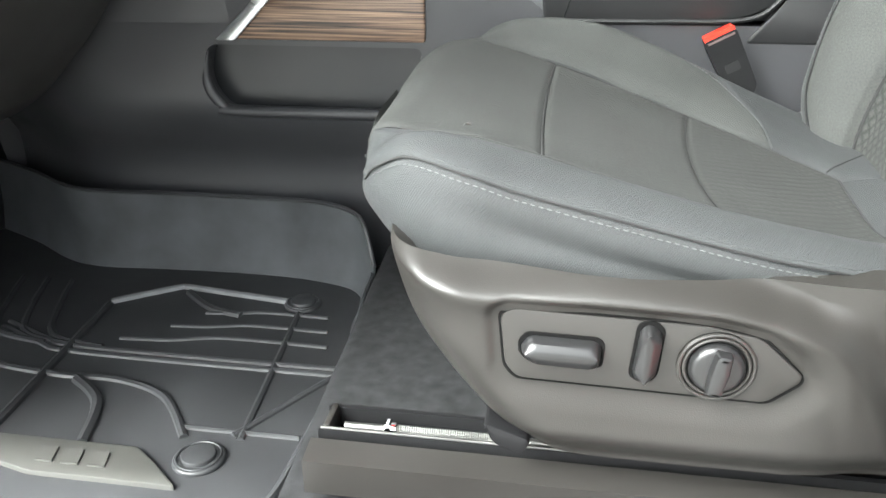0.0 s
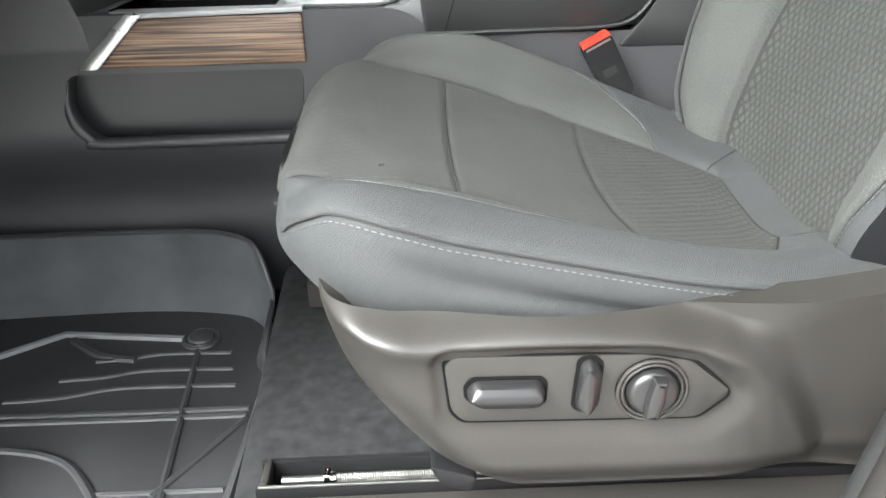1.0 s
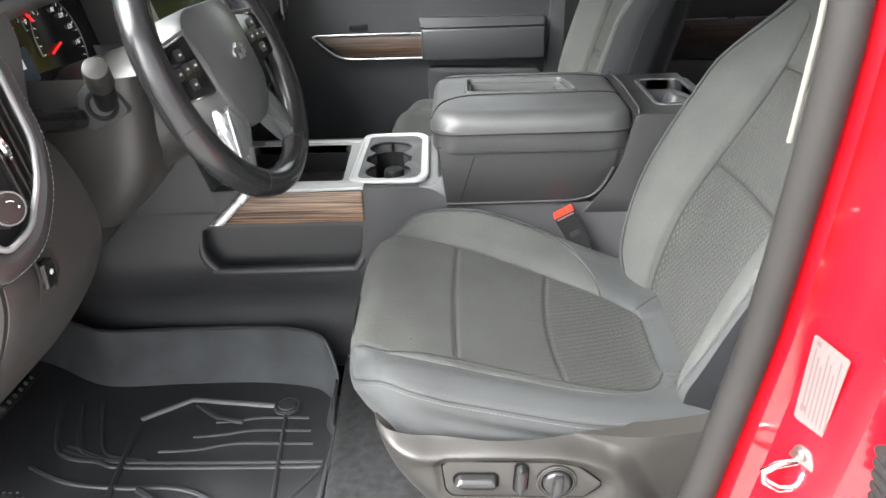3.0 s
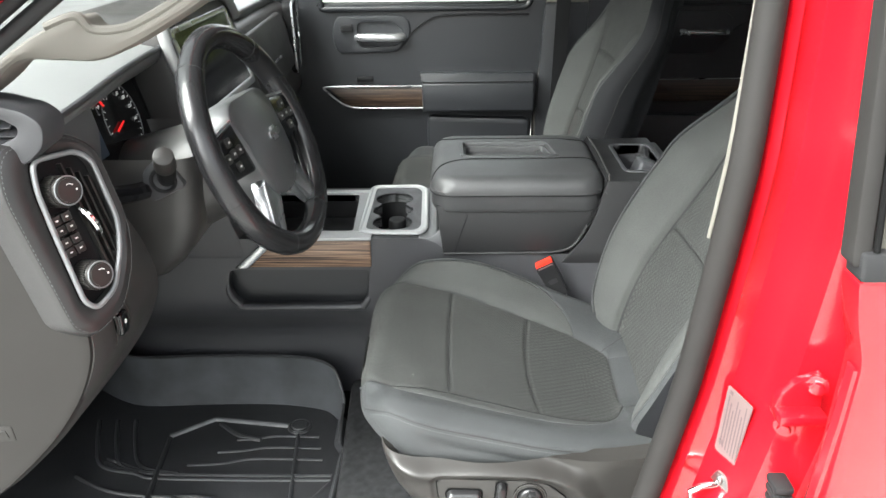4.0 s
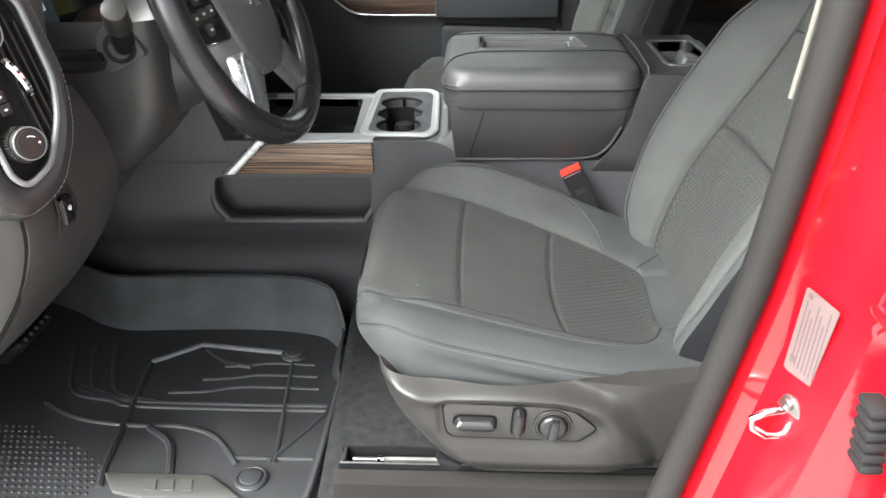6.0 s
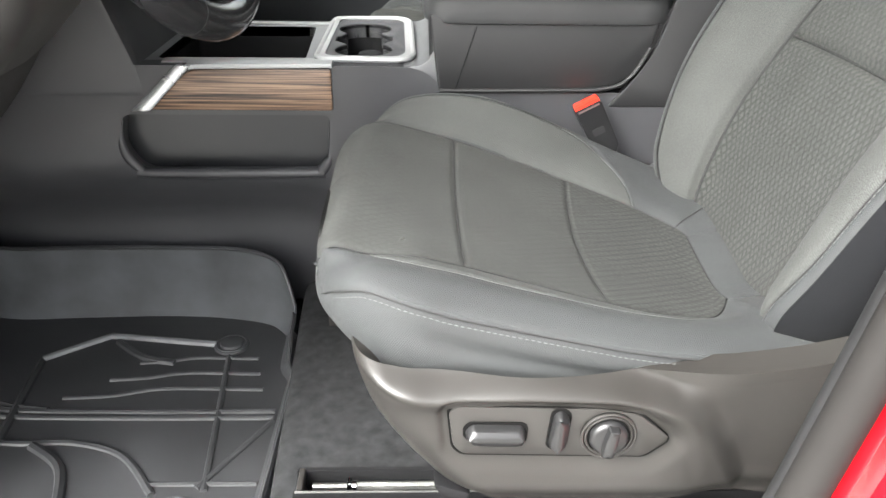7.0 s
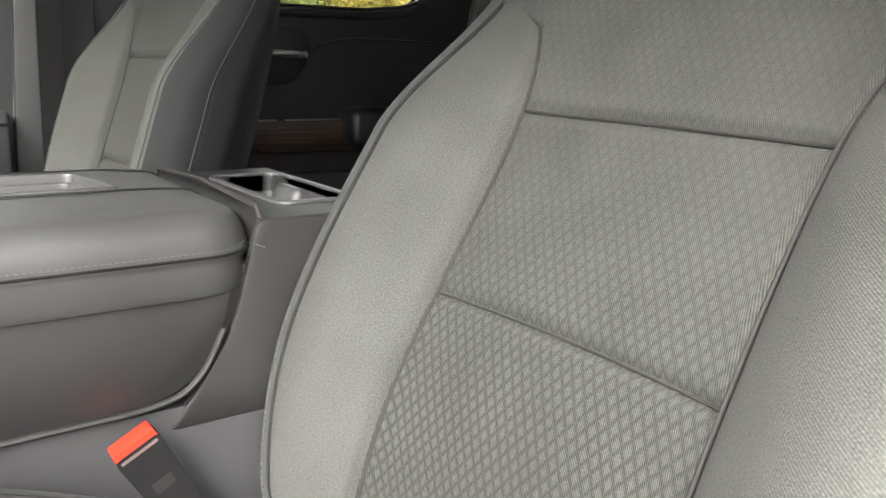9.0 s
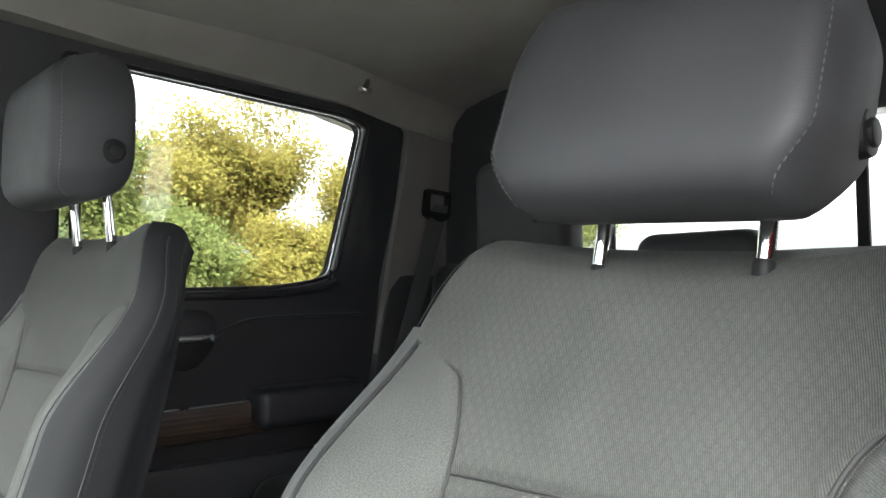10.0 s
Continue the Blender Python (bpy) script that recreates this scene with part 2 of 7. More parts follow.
def cyl(a, b, r1, r2=None, seg=24, bevel=0.0):
    """A cylinder or cone from a to b, its rims rounded."""
    bm = bmesh.new()
    a, b = Vector(a), Vector(b)
    d = (b - a).length
    bmesh.ops.create_cone(bm, cap_ends=True, segments=seg, radius1=r1, radius2=r1 if r2 is None else r2, depth=d)
    if bevel:
        rims = [e for e in bm.edges if abs(e.verts[0].co.z - e.verts[1].co.z) < 1e-6]
        bmesh.ops.bevel(bm, geom=rims, offset=bevel, segments=2, affect="EDGES", profile=0.5)
    q = Vector((0, 0, 1)).rotation_difference((b - a).normalized())
    bmesh.ops.transform(bm, matrix=Matrix.Translation((a + b) / 2) @ q.to_matrix().to_4x4(), verts=bm.verts)
    return bm


def join(*bms):
    out = bmesh.new()
    for b in bms:
        me = bpy.data.meshes.new("tmp")
        b.to_mesh(me)
        b.free()
        out.from_mesh(me)
        bpy.data.meshes.remove(me)
    return out


def smooth_line(pts, n=8, closed=False):
    """Catmull-Rom through the points."""
    P = [Vector(p) for p in pts]
    out = []
    k = len(P)
    for i in range(k if closed else k - 1):
        if closed:
            a, b, c, d = P[(i - 1) % k], P[i], P[(i + 1) % k], P[(i + 2) % k]
        else:
            a, b, c, d = P[max(i - 1, 0)], P[i], P[i + 1], P[min(i + 2, k - 1)]
        for j in range(n):
            t = j / n
            out.append(0.5 * ((2 * b) + (c - a) * t + (2 * a - 5 * b + 4 * c - d) * t * t + (3 * b - a - 3 * c + d) * t ** 3))
    if not closed:
        out.append(P[-1])
    return out


def tube(pts, r, seg=8, closed=False, flat=1.0):
    """A round bar along a line; r may be a function of the fraction along it."""
    bm = bmesh.new()
    P = [Vector(p) for p in pts]
    rings = []
    k = len(P)
    up = None
    for i, p in enumerate(P):
        if closed:
            d = (P[(i + 1) % k] - P[i - 1]).normalized()
        else:
            d = (P[min(i + 1, k - 1)] - P[max(i - 1, 0)]).normalized()
        if up is None:
            up = d.orthogonal().normalized()
        up = (up - d * up.dot(d)).normalized()
        side = d.cross(up)
        rad = r(i / max(1, k - 1)) if callable(r) else r
        rings.append([bm.verts.new(p + rad * (math.cos(2 * math.pi * j / seg) * up + flat * math.sin(2 * math.pi * j / seg) * side)) for j in range(seg)])
    for i in range(k if closed else k - 1):
        a, b = rings[i], rings[(i + 1) % k]
        for j in range(seg):
            bm.faces.new((a[j], a[(j + 1) % seg], b[(j + 1) % seg], b[j]))
    if not closed:
        bm.faces.new(rings[0][::-1])
        bm.faces.new(rings[-1])
    bmesh.ops.recalc_face_normals(bm, faces=bm.faces)
    return bm


def rounded(poly, r=0.01, n=5):
    """A closed outline with its corners rounded; r: one radius, or one for each corner."""
    out = []
    k = len(poly)
    for i in range(k):
        p0, p, p1 = Vector(poly[i - 1]), Vector(poly[i]), Vector(poly[(i + 1) % k])
        rad = r[i] if isinstance(r, (list, tuple)) else r
        d0, d1 = p0 - p, p1 - p
        cut = min(rad, 0.48 * d0.length, 0.48 * d1.length)
        a, b = p + d0.normalized() * cut, p + d1.normalized() * cut
        for j in range(n + 1):
            t = j / n
            out.append((1 - t) ** 2 * a + 2 * t * (1 - t) * p + t * t * b)
    return [tuple(v) for v in out]


def inside(p, poly):
    x, y = p
    odd = False
    for i in range(len(poly)):
        x0, y0 = poly[i - 1]
        x1, y1 = poly[i]
        if (y0 > y) != (y1 > y) and x < (x1 - x0) * (y - y0) / (y1 - y0) + x0:
            odd = not odd
    return odd


def plate(outline, place, lo, hi, holes=(), soft=0.0, grid=0.0):
    """A slab of an outline in two dimensions, with holes through it. place(u, v, w) gives the world place; the slab runs from w=lo to w=hi.
    soft: how far the hi rim is rounded. grid: spacing of extra points inside, so that the slab can bend."""
    loops = [outline, *holes]
    vs, es = [], []
    for lp in loops:
        s = len(vs)
        vs += [Vector(p) for p in lp]
        es += [(s + i, s + (i + 1) % len(lp)) for i in range(len(lp))]
    rim = len(vs)
    if grid:
        xs, ys = [p[0] for p in outline], [p[1] for p in outline]
        for i in range(1, int((max(xs) - min(xs)) / grid) + 1):
            for j in range(1, int((max(ys) - min(ys)) / grid) + 1):
                p = (min(xs) + i * grid, min(ys) + j * grid)
                if inside(p, outline) and not any(inside(p, h) for h in holes):
                    vs.append(Vector(p))
    co, ed, fa, ov, _, _ = delaunay_2d_cdt(vs, es, [], 0, 1e-6)
    tri = []
    for f in fa:
        c = (sum(co[i][0] for i in f) / len(f), sum(co[i][1] for i in f) / len(f))
        if inside(c, outline) and not any(inside(c, h) for h in holes):
            tri.append(f)
    bm = bmesh.new()
    top = [bm.verts.new(place(p[0], p[1], hi)) for p in co]
    low = [bm.verts.new(place(p[0], p[1], lo)) for p in co]
    count = {}
    for f in tri:
        bm.faces.new([top[i] for i in f])
        bm.faces.new([low[i] for i in reversed(f)])
        for i in range(len(f)):
            a, b = f[i], f[(i + 1) % len(f)]
            key = (min(a, b), max(a, b))
            count[key] = count.get(key, 0) + 1
    for (a, b), c in count.items():
        if c == 1:
            bm.faces.new((top[a], top[b], low[b], low[a]))
    bmesh.ops.delete(bm, geom=[v for v in bm.verts if not v.link_faces], context="VERTS")
    bmesh.ops.recalc_face_normals(bm, faces=bm.faces)
    if soft:
        hs = set(top)
        rims = [e for e in bm.edges if e.is_valid and e.verts[0] in hs and e.verts[1] in hs and len(e.link_faces) == 2
                and abs(e.link_faces[0].normal.dot(e.link_faces[1].normal)) < 0.5]
        bmesh.ops.bevel(bm, geom=rims, offset=soft, segments=2, affect="EDGES", profile=0.5)
    return bm


def on_y(u, v, w):
    return (u, w, v)


def on_z(u, v, w):
    return (u, v, w)


def on_x(u, v, w):
    return (w, u, v)


def patch(fn, nu, nv, dip=0.0, width=0.008, edges="abcd", hem=0.012, uvscale=None, puff=0.0):
    """A sewn panel: fn(a, b) with a, b from 0 to 1 gives its surface. It sinks by dip along the named edges (a: a=0, b: a=1, c: b=0, d: b=1),
    where the seams pull it in, swells by puff in its middle, and turns down by hem at its border. UVs are in metres."""
    G = [[Vector(fn(i / nu, j / nv)) for j in range(nv + 1)] for i in range(nu + 1)]
    la = [[0.0] * (nv + 1) for _ in range(nu + 1)]
    lb = [[0.0] * (nv + 1) for _ in range(nu + 1)]
    for i in range(nu + 1):
        for j in range(nv + 1):
            if i:
                la[i][j] = la[i - 1][j] + (G[i][j] - G[i - 1][j]).length
            if j:
                lb[i][j] = lb[i][j - 1] + (G[i][j] - G[i][j - 1]).length
    bm = bmesh.new()
    uvl = bm.loops.layers.uv.new("UVMap")
    V, UV = [], {}
    for i in range(nu + 1):
        line = []
        for j in range(nv + 1):
            i0, i1, j0, j1 = max(i - 1, 0), min(i + 1, nu), max(j - 1, 0), min(j + 1, nv)
            nrm = (G[i1][j] - G[i0][j]).cross(G[i][j1] - G[i][j0])
            nrm = nrm.normalized() if nrm.length > 1e-9 else Vector((0, 0, 1))
            sink = 0.0
            for k, dist in (("a", la[i][j]), ("b", la[nu][j] - la[i][j]), ("c", lb[i][j]), ("d", lb[i][nv] - lb[i][j])):
                if k in edges:
                    sink = max(sink, math.exp(-(dist / width) ** 2))
            swell = puff * math.sin(math.pi * i / nu) * math.sin(math.pi * j / nv)
            v = bm.verts.new(G[i][j] + nrm * (swell - dip * sink))
            UV[v] = (la[i][nv // 2] + G[0][0].x, lb[i][j] - lb[i][nv // 2] + G[0][nv // 2].y) if uvscale is None else uvscale(i / nu, j / nv)
            line.append(v)
        V.append(line)
    for i in range(nu):
        for j in range(nv):
            try:
                bm.faces.new((V[i][j], V[i + 1][j], V[i + 1][j + 1], V[i][j + 1]))
            except ValueError:
                pass
    if hem:
        border = [V[i][0] for i in range(nu + 1)] + [V[nu][j] for j in range(1, nv + 1)] + [V[i][nv] for i in range(nu - 1, -1, -1)] + [V[0][j] for j in range(nv - 1, 0, -1)]
        bm.normal_update()
        low = []
        for v in border:
            w = bm.verts.new(v.co - v.normal * hem)
            UV[w] = UV[v]
            low.append(w)
        for k in range(len(border)):
            a, b = border[k], border[(k + 1) % len(border)]
            bm.faces.new((b, a, low[k], low[(k + 1) % len(border)]))
    for f in bm.faces:
        for lp in f.loops:
            lp[uvl].uv = UV[lp.vert]
    return bm


def curve(xs, ys):
    """A smooth function through sorted points."""
    def f(x):
        if x <= xs[0]:
            return ys[0]
        if x >= xs[-1]:
            return ys[-1]
        i = max(k for k in range(len(xs) - 1) if xs[k] <= x)
        t = (x - xs[i]) / (xs[i + 1] - xs[i])
        def slope(k):
            k0, k1 = max(k - 1, 0), min(k + 1, len(xs) - 1)
            return (ys[k1] - ys[k0]) / (xs[k1] - xs[k0])
        h = xs[i + 1] - xs[i]
        m0, m1 = slope(i) * h, slope(i + 1) * h
        return (2 * t ** 3 - 3 * t * t + 1) * ys[i] + (t ** 3 - 2 * t * t + t) * m0 + (-2 * t ** 3 + 3 * t * t) * ys[i + 1] + (t ** 3 - t * t) * m1
    return f


def mixf(a, b, t):
    return a + (b - a) * t


def step(a, b, x):
    t = max(0.0, min(1.0, (x - a) / (b - a)))
    return t * t * (3 - 2 * t)


def stitches(pts, length=0.0045, gap=0.0022, r=0.0007, lift=0.0006):
    """A row of thread stitches along a line."""
    P = [Vector(p) for p in pts]
    bms = bmesh.new()
    acc = 0.0
    for i in range(len(P) - 1):
        d = P[i + 1] - P[i]
        while acc < d.length:
            a = P[i] + d.normalized() * acc
            b = a + d.normalized() * length
            dirn = d.normalized()
            u = dirn.orthogonal().normalized()
            w = dirn.cross(u)
            ring = []
            for q, rr in ((a, 0.4), (a + (b - a) * 0.3, 1.0), (a + (b - a) * 0.7, 1.0), (b, 0.4)):
                ring.append([bms.verts.new(q + r * rr * (math.cos(k * math.pi / 2.5) * u + math.sin(k * math.pi / 2.5) * w)) for k in range(5)])
            for s in range(3):
                for k in range(5):
                    bms.faces.new((ring[s][k], ring[s][(k + 1) % 5], ring[s + 1][(k + 1) % 5], ring[s + 1][k]))
            acc += length + gap
        acc -= d.length
    return bms


# ---- plan of the cab: x towards the tail, y from the driver's side across, z up ----
CENTRE = 1.18          # the truck's middle line
SEAT = 0.752           # middle of the driver's seat
FLOOR = 0.615

# ---- front seats ----
top_line = curve([-0.18, -0.14, -0.10, -0.02, 0.05, 0.12, 0.20, 0.26, 0.31, 0.345], [0.998, 0.999, 0.991, 0.967, 0.943, 0.919, 0.893, 0.877, 0.880, 0.887])
# crest of the inner bolster, pale double seam and lower seam of the outer one
crest_z = curve([-0.16, -0.13, -0.087, -0.04, 0.02, 0.08, 0.16, 0.22, 0.28, 0.345], [0.976, 0.985, 1.006, 1.014, 1.010, 0.991, 0.955, 0.929, 0.906, 0.895])
upper_z = curve([-0.14, -0.12, -0.10, -0.083, -0.024, 0.02, 0.11, 0.16, 0.195, 0.27, 0.345], [0.966, 0.980, 0.984, 0.983, 0.971, 0.9585, 0.935, 0.924, 0.916, 0.905, 0.902])
seam_z = curve([-0.156, -0.147, -0.13, -0.103, -0.06, -0.03, 0.064, 0.137, 0.175, 0.23, 0.345], [0.944, 0.950, 0.967, 0.983, 0.978, 0.969, 0.947, 0.931, 0.924, 0.912, 0.900])
FAR = 0.262
TILT = 0.05            # the cushion lies a little lower towards the door


def front_edge(w):
    """Front outline of the cushion: the corner towards the door is widely rounded."""
    if w > 0:
        return -0.161 - 0.004 * (w / 0.255) ** 2
    q = min(1.0, max(0.0, (-w - 0.10) / 0.147))
    return -0.161 + 0.115 * (1 - math.sqrt(1 - q * q))


def near_edge(x):
    s1 = min(1.0, max(0.0, 1 - (x + 0.161) / 0.115))
    return -0.10 - 0.147 * math.sqrt(1 - s1 * s1) + 0.022 * step(0.10, 0.32, x)


near_line = curve([-0.17, -0.147, -0.117, -0.09, -0.046, -0.02, 0.05, 0.126, 0.17, 0.215, 0.240, 0.258, 0.270],
                  [-0.116, -0.130, -0.148, -0.154, -0.154, -0.151, -0.145, -0.138, -0.132, -0.120, -0.108, -0.090, -0.066])
insert_far = curve([-0.18, -0.10, 0.0, 0.10, 0.20, 0.24, 0.260, 0.270], [0.148, 0.155, 0.160, 0.152, 0.133, 0.116, 0.098, 0.078])
band_line = curve([-0.112, -0.10, -0.085, -0.06, -0.02, 0.02, 0.104, 0.150, 0.200, 0.245], [-0.150, -0.161, -0.169, -0.174, -0.178, -0.179, -0.176, -0.172, -0.160, -0.125])


def insert_near(x):
    return max(near_line(x), near_edge(x) + 0.0015)


def band(x):
    """Seam between the outer cloth band and the smooth bolster."""
    return insert_near(x) - 0.0004 - max(0.0, insert_near(x) - max(band_line(x), near_edge(x) + 0.001)) * step(-0.116, -0.104, x) * step(0.245, 0.215, x)


def cushion(x, w):
    """The cushion's upper surface: height at x, at w across from its middle line; it rolls over at the front."""
    d = x - front_edge(w)
    r = 0.042 - 0.012 * (w / 0.256) ** 2 if w < 0 else 0.040 + 0.056 * step(0.06, 0.235, w)
    roll = 0.0 if d >= r else r - math.sqrt(max(0.0, r * r - (r - max(d, 0.0)) ** 2))
    t = top_line(x)
    if w > 0:
        c = crest_z(x)
        iw = insert_far(x)
        z = curve([0.0, 0.5 * iw, iw, iw + 0.4 * (0.195 - iw), 0.198, 0.218, 0.240, FAR],
                  [t - 0.005, t - 0.003 + TILT * 0.5 * iw, t + TILT * iw, t + TILT * iw + 0.36 * (c - t - TILT * iw), t + 0.80 * (c - t), c, c - 0.006, c - 0.030])(w)
    else:
        u = upper_z(x)
        iw, ew = -near_line(x), -near_edge(x)
        if ew < iw + 0.012:
            return t - TILT * -w + 0.004 - 0.015 * step(-0.05, -0.13, x) * step(0.06, 0.13, -w) - roll
        bw = min(0.179, iw + 0.4 * (ew - iw))
        low = t - TILT * iw + 0.004 - 0.015 * step(-0.05, -0.13, x)
        roll *= 1 - step(iw, 0.5 * (iw + bw), -w) * step(0.012, 0.05, ew - iw)
        z = curve([0.0, 0.5 * iw, iw, 0.5 * (iw + bw), bw, 0.5 * (bw + ew), ew], [t - 0.005, t - 0.004 - TILT * 0.5 * iw - 0.004 * step(-0.05, -0.13, x), low, mixf(low, u, 0.5), u, mixf(u, seam_z(x), 0.5) + 0.010 * step(-0.16, -0.06, x), seam_z(x)])(-w)
        return max(z - roll, seam_z(x) - 0.003 - 0.2 * step(-0.125, -0.10, x))
    return z - roll


def cloth_end(x):
    """Outer line of the inner bolster's cloth, rounded at its rear end."""
    return insert_far(x) + 0.0008 + (0.222 - insert_far(x)) * math.sqrt(max(0.0, 1 - (max(0.0, x - 0.118) / 0.096) ** 2))


def seat(name, label, mid, shift, back_shift, recline, outboard, head_up=0.0, lean=0.0, nod=0.0, slim=0.0):
    """A bucket seat; outboard: -1 where its switch side faces the driver's door."""
    s = thing(name, label, "car seat", (0.1 + shift, mid, FLOOR + 0.06), group="front bucket seats")
    sg = -outboard

    def at(x, w, z):
        return (x + shift, mid + sg * w, z)

    def up(fn, nu, nv, **k):
        if sg < 0:
            k["edges"] = k.get("edges", "abcd").translate(str.maketrans("cd", "dc"))
            return patch(lambda a, b: fn(a, 1 - b), nu, nv, **k)
        return patch(fn, nu, nv, **k)

    def top(x0, x1, w0, w1):
        def f(a, b):
            ev = lambda q, v: q(v) if callable(q) else q
            start = front_edge if x0 is None else x0
            w = mixf(ev(w0, ev(start, 0.0)), ev(w1, ev(start, 0.0)), b)
            for _ in range(14):
                x = mixf(ev(start, w), ev(x1, w), a)
                w = 0.4 * w + 0.6 * mixf(ev(w0, x), ev(w1, x), b)
            return at(x, w, cushion(x, w))
        return f

    seam1 = lambda w: -0.021 + 0.10 * (w / 0.17) ** 2 * 0.05
    seam2 = lambda w: 0.128 - 0.014 * math.cos(w / 0.15 * 1.5)
    cushion_part = lambda n, b, m, lab="": part(n, b, m, s, lab)
    cushion_part("cushion_front_panel", up(top(None, seam1, insert_near, insert_far), 60, 90, dip=0.0022, width=0.0032, edges="bcd"), CLOTH, "dark patterned cloth panel")
    cushion_part("cushion_middle_panel", up(top(seam1, seam2, insert_near, insert_far), 60, 90, dip=0.0022, width=0.0032), CLOTH, "dark patterned cloth panel")
    cushion_part("cushion_rear_panel", up(top(seam2, 0.270, insert_near, insert_far), 60, 90, dip=0.0022, width=0.0032), CLOTH, "dark patterned cloth panel")
    cushion_part("outer_bolster", up(top(-0.1604, 0.345, near_edge, band), 130, 26, dip=0.0025, width=0.004, edges="cd", hem=0.005), VINYL, "smooth grey trim bolster")
    cushion_part("cloth_band", up(top(-0.114, 0.244, band, insert_near), 90, 14, dip=0.003, width=0.0035, edges="cd"), HEATHER, "heather cloth band")
    cushion_part("inner_bolster", up(top(None, 0.2135, insert_far, cloth_end), 110, 26, dip=0.004, width=0.004, edges="cd"), HEATHER, "heather grey cloth bolster")
    cushion_part("inner_bolster_edge", up(top(None, 0.345, lambda x: cloth_end(x) - 0.004 * step(0.16, 0.20, x) * step(0.225, 0.212, x), FAR), 110, 20, dip=0.003, width=0.004, edges="c"), VINYL, "smooth grey trim")
    cushion_part("cushion_rear_trim", up(top(0.270, 0.345, insert_near, insert_far), 8, 30, dip=0.003, edges="a"), VINYL, "smooth grey trim")

    core = top(None, 0.345, near_edge, FAR)
    cushion_part("cushion_core", up(lambda a, b: Vector(core(a, b)) - Vector((-0.0015 * (1 - a), 0, 0.0042)), 60, 60, hem=0), VINYL, "grey foam cover beneath the seams")

    def cord(pts, r=0.0010):
        part("seam", tube(pts, r, 6), DARK_THREAD, s, "dark sewn seam")

    sink = 0.0016
    def along(wf, x0, x1, n):
        return [at(x, wf(x), cushion(x, wf(x)) - sink) for x in np.linspace(x0, x1, n)]
    for sm in (seam1, seam2):
        cord([at(sm(w), w, cushion(sm(w), w) - sink) for w in np.linspace(insert_near(sm(-0.16)) + 0.002, insert_far(sm(0.17)) - 0.002, 40)])
    cord(along(insert_far, -0.150, 0.270, 70))
    cord(along(insert_near, -0.150, 0.270, 100))
    cord(along(cloth_end, -0.150, 0.200, 90), 0.0006)
    cord([at(0.270, w, cushion(0.270, w) - sink) for w in np.linspace(insert_near(0.270), insert_far(0.270), 24)])
    cord([at(0.262 + 0.9 * k, 0.096 + 0.75 * k, cushion(0.262 + 0.9 * k, 0.096 + 0.75 * k) + 0.0002) for k in np.linspace(0, 0.09, 12)], 0.0008)
    skirt_foot = curve([-0.13, -0.065, 0.008, 0.15, 0.34], [0.925, 0.905, 0.903, 0.900, 0.84])

    # the cushion's outline from the inner front corner round to the rear on the door side
    rim = [(front_edge(w), w) for w in np.linspace(FAR, -0.150, 60)] + [(x, near_edge(x)) for x in np.linspace(-0.1530, -0.05, 40)] + [(x, near_edge(x)) for x in np.linspace(-0.046, 0.345, 60)]
    runs = [0.0]
    for p, q in zip(rim, rim[1:]):
        runs.append(runs[-1] + math.hypot(q[0] - p[0], q[1] - p[1]))
    rim_x = curve(runs, [p[0] for p in rim])
    rim_w = curve(runs, [p[1] for p in rim])

    def skirt(a, b):
        d = a * runs[-1]
        x, w = rim_x(d), rim_w(d)
        tx, tw = rim_x(d + 0.006) - rim_x(d - 0.006), rim_w(d + 0.006) - rim_w(d - 0.006)
        n = math.hypot(tx, tw) or 1.0
        nx, nw = tw / n, -tx / n
        side = step(-0.10, -0.20, w)
        foot = mixf(mixf(0.915, 0.87, step(-0.10, 0.10, w)), min(skirt_foot(x) - 0.02, seam_z(x) - 0.01), side)
        z = mixf(cushion(x, w), foot, b)
        bulge = mixf(0.007, 0.005 * (1 - 0.75 * step(0.0, 0.22, x)), side) * math.sin(math.pi * b ** 1.2)
        fold = 0.0012 * math.sin(30 * x + 5 * (1 - b) + 1) * math.sin(math.pi * b) * step(0.25, -0.05, x) * side
        crease = 0.004 * math.exp(-((0.38 - b + 1.6 * (x + 0.02)) / 0.10) ** 2) * step(-0.09, -0.02, x) * step(0.16, 0.05, x) * side
        out = bulge + fold - crease - mixf(0.030, 0.014, side) * b ** 1.8
        return at(x + nx * out, w + nw * out, z)

    def inner_skirt(a, b):
        x = mixf(front_edge(FAR), 0.345, a)
        return at(x, FAR + 0.006 * math.sin(math.pi * b), mixf(cushion(x, FAR), 0.79, b))

    cushion_part("skirt", (patch(lambda a, b: skirt(1 - a, b), 170, 20, dip=0.003, edges="c") if sg > 0 else patch(skirt, 170, 20, dip=0.003, edges="c")), VINYL, "grey twill side skirt with soft folds")
    cushion_part("inner_skirt", up(inner_skirt, 30, 6, dip=0.002, edges="c"), VINYL)
    line = [at(x, near_edge(x) - 0.0022, cushion(x, near_edge(x)) - 0.0075) for x in np.linspace(-0.135, 0.21, 90)]
    cushion_part("seam_stitching", stitches(line, 0.0036, 0.0018, 0.00045), THREAD, "pale grey thread")
    line = [at(x, band(x) - 0.0042, cushion(x, band(x) - 0.0042) - 0.0004) for x in np.linspace(-0.100, 0.236, 100)]
    cushion_part("seam_stitching", stitches(line, 0.0030, 0.0015, 0.0007), THREAD, "pale grey thread")
    line = [at(x, cloth_end(x) - 0.005, cushion(x, cloth_end(x) - 0.005) - 0.0002) for x in np.linspace(0.13, 0.208, 60)]
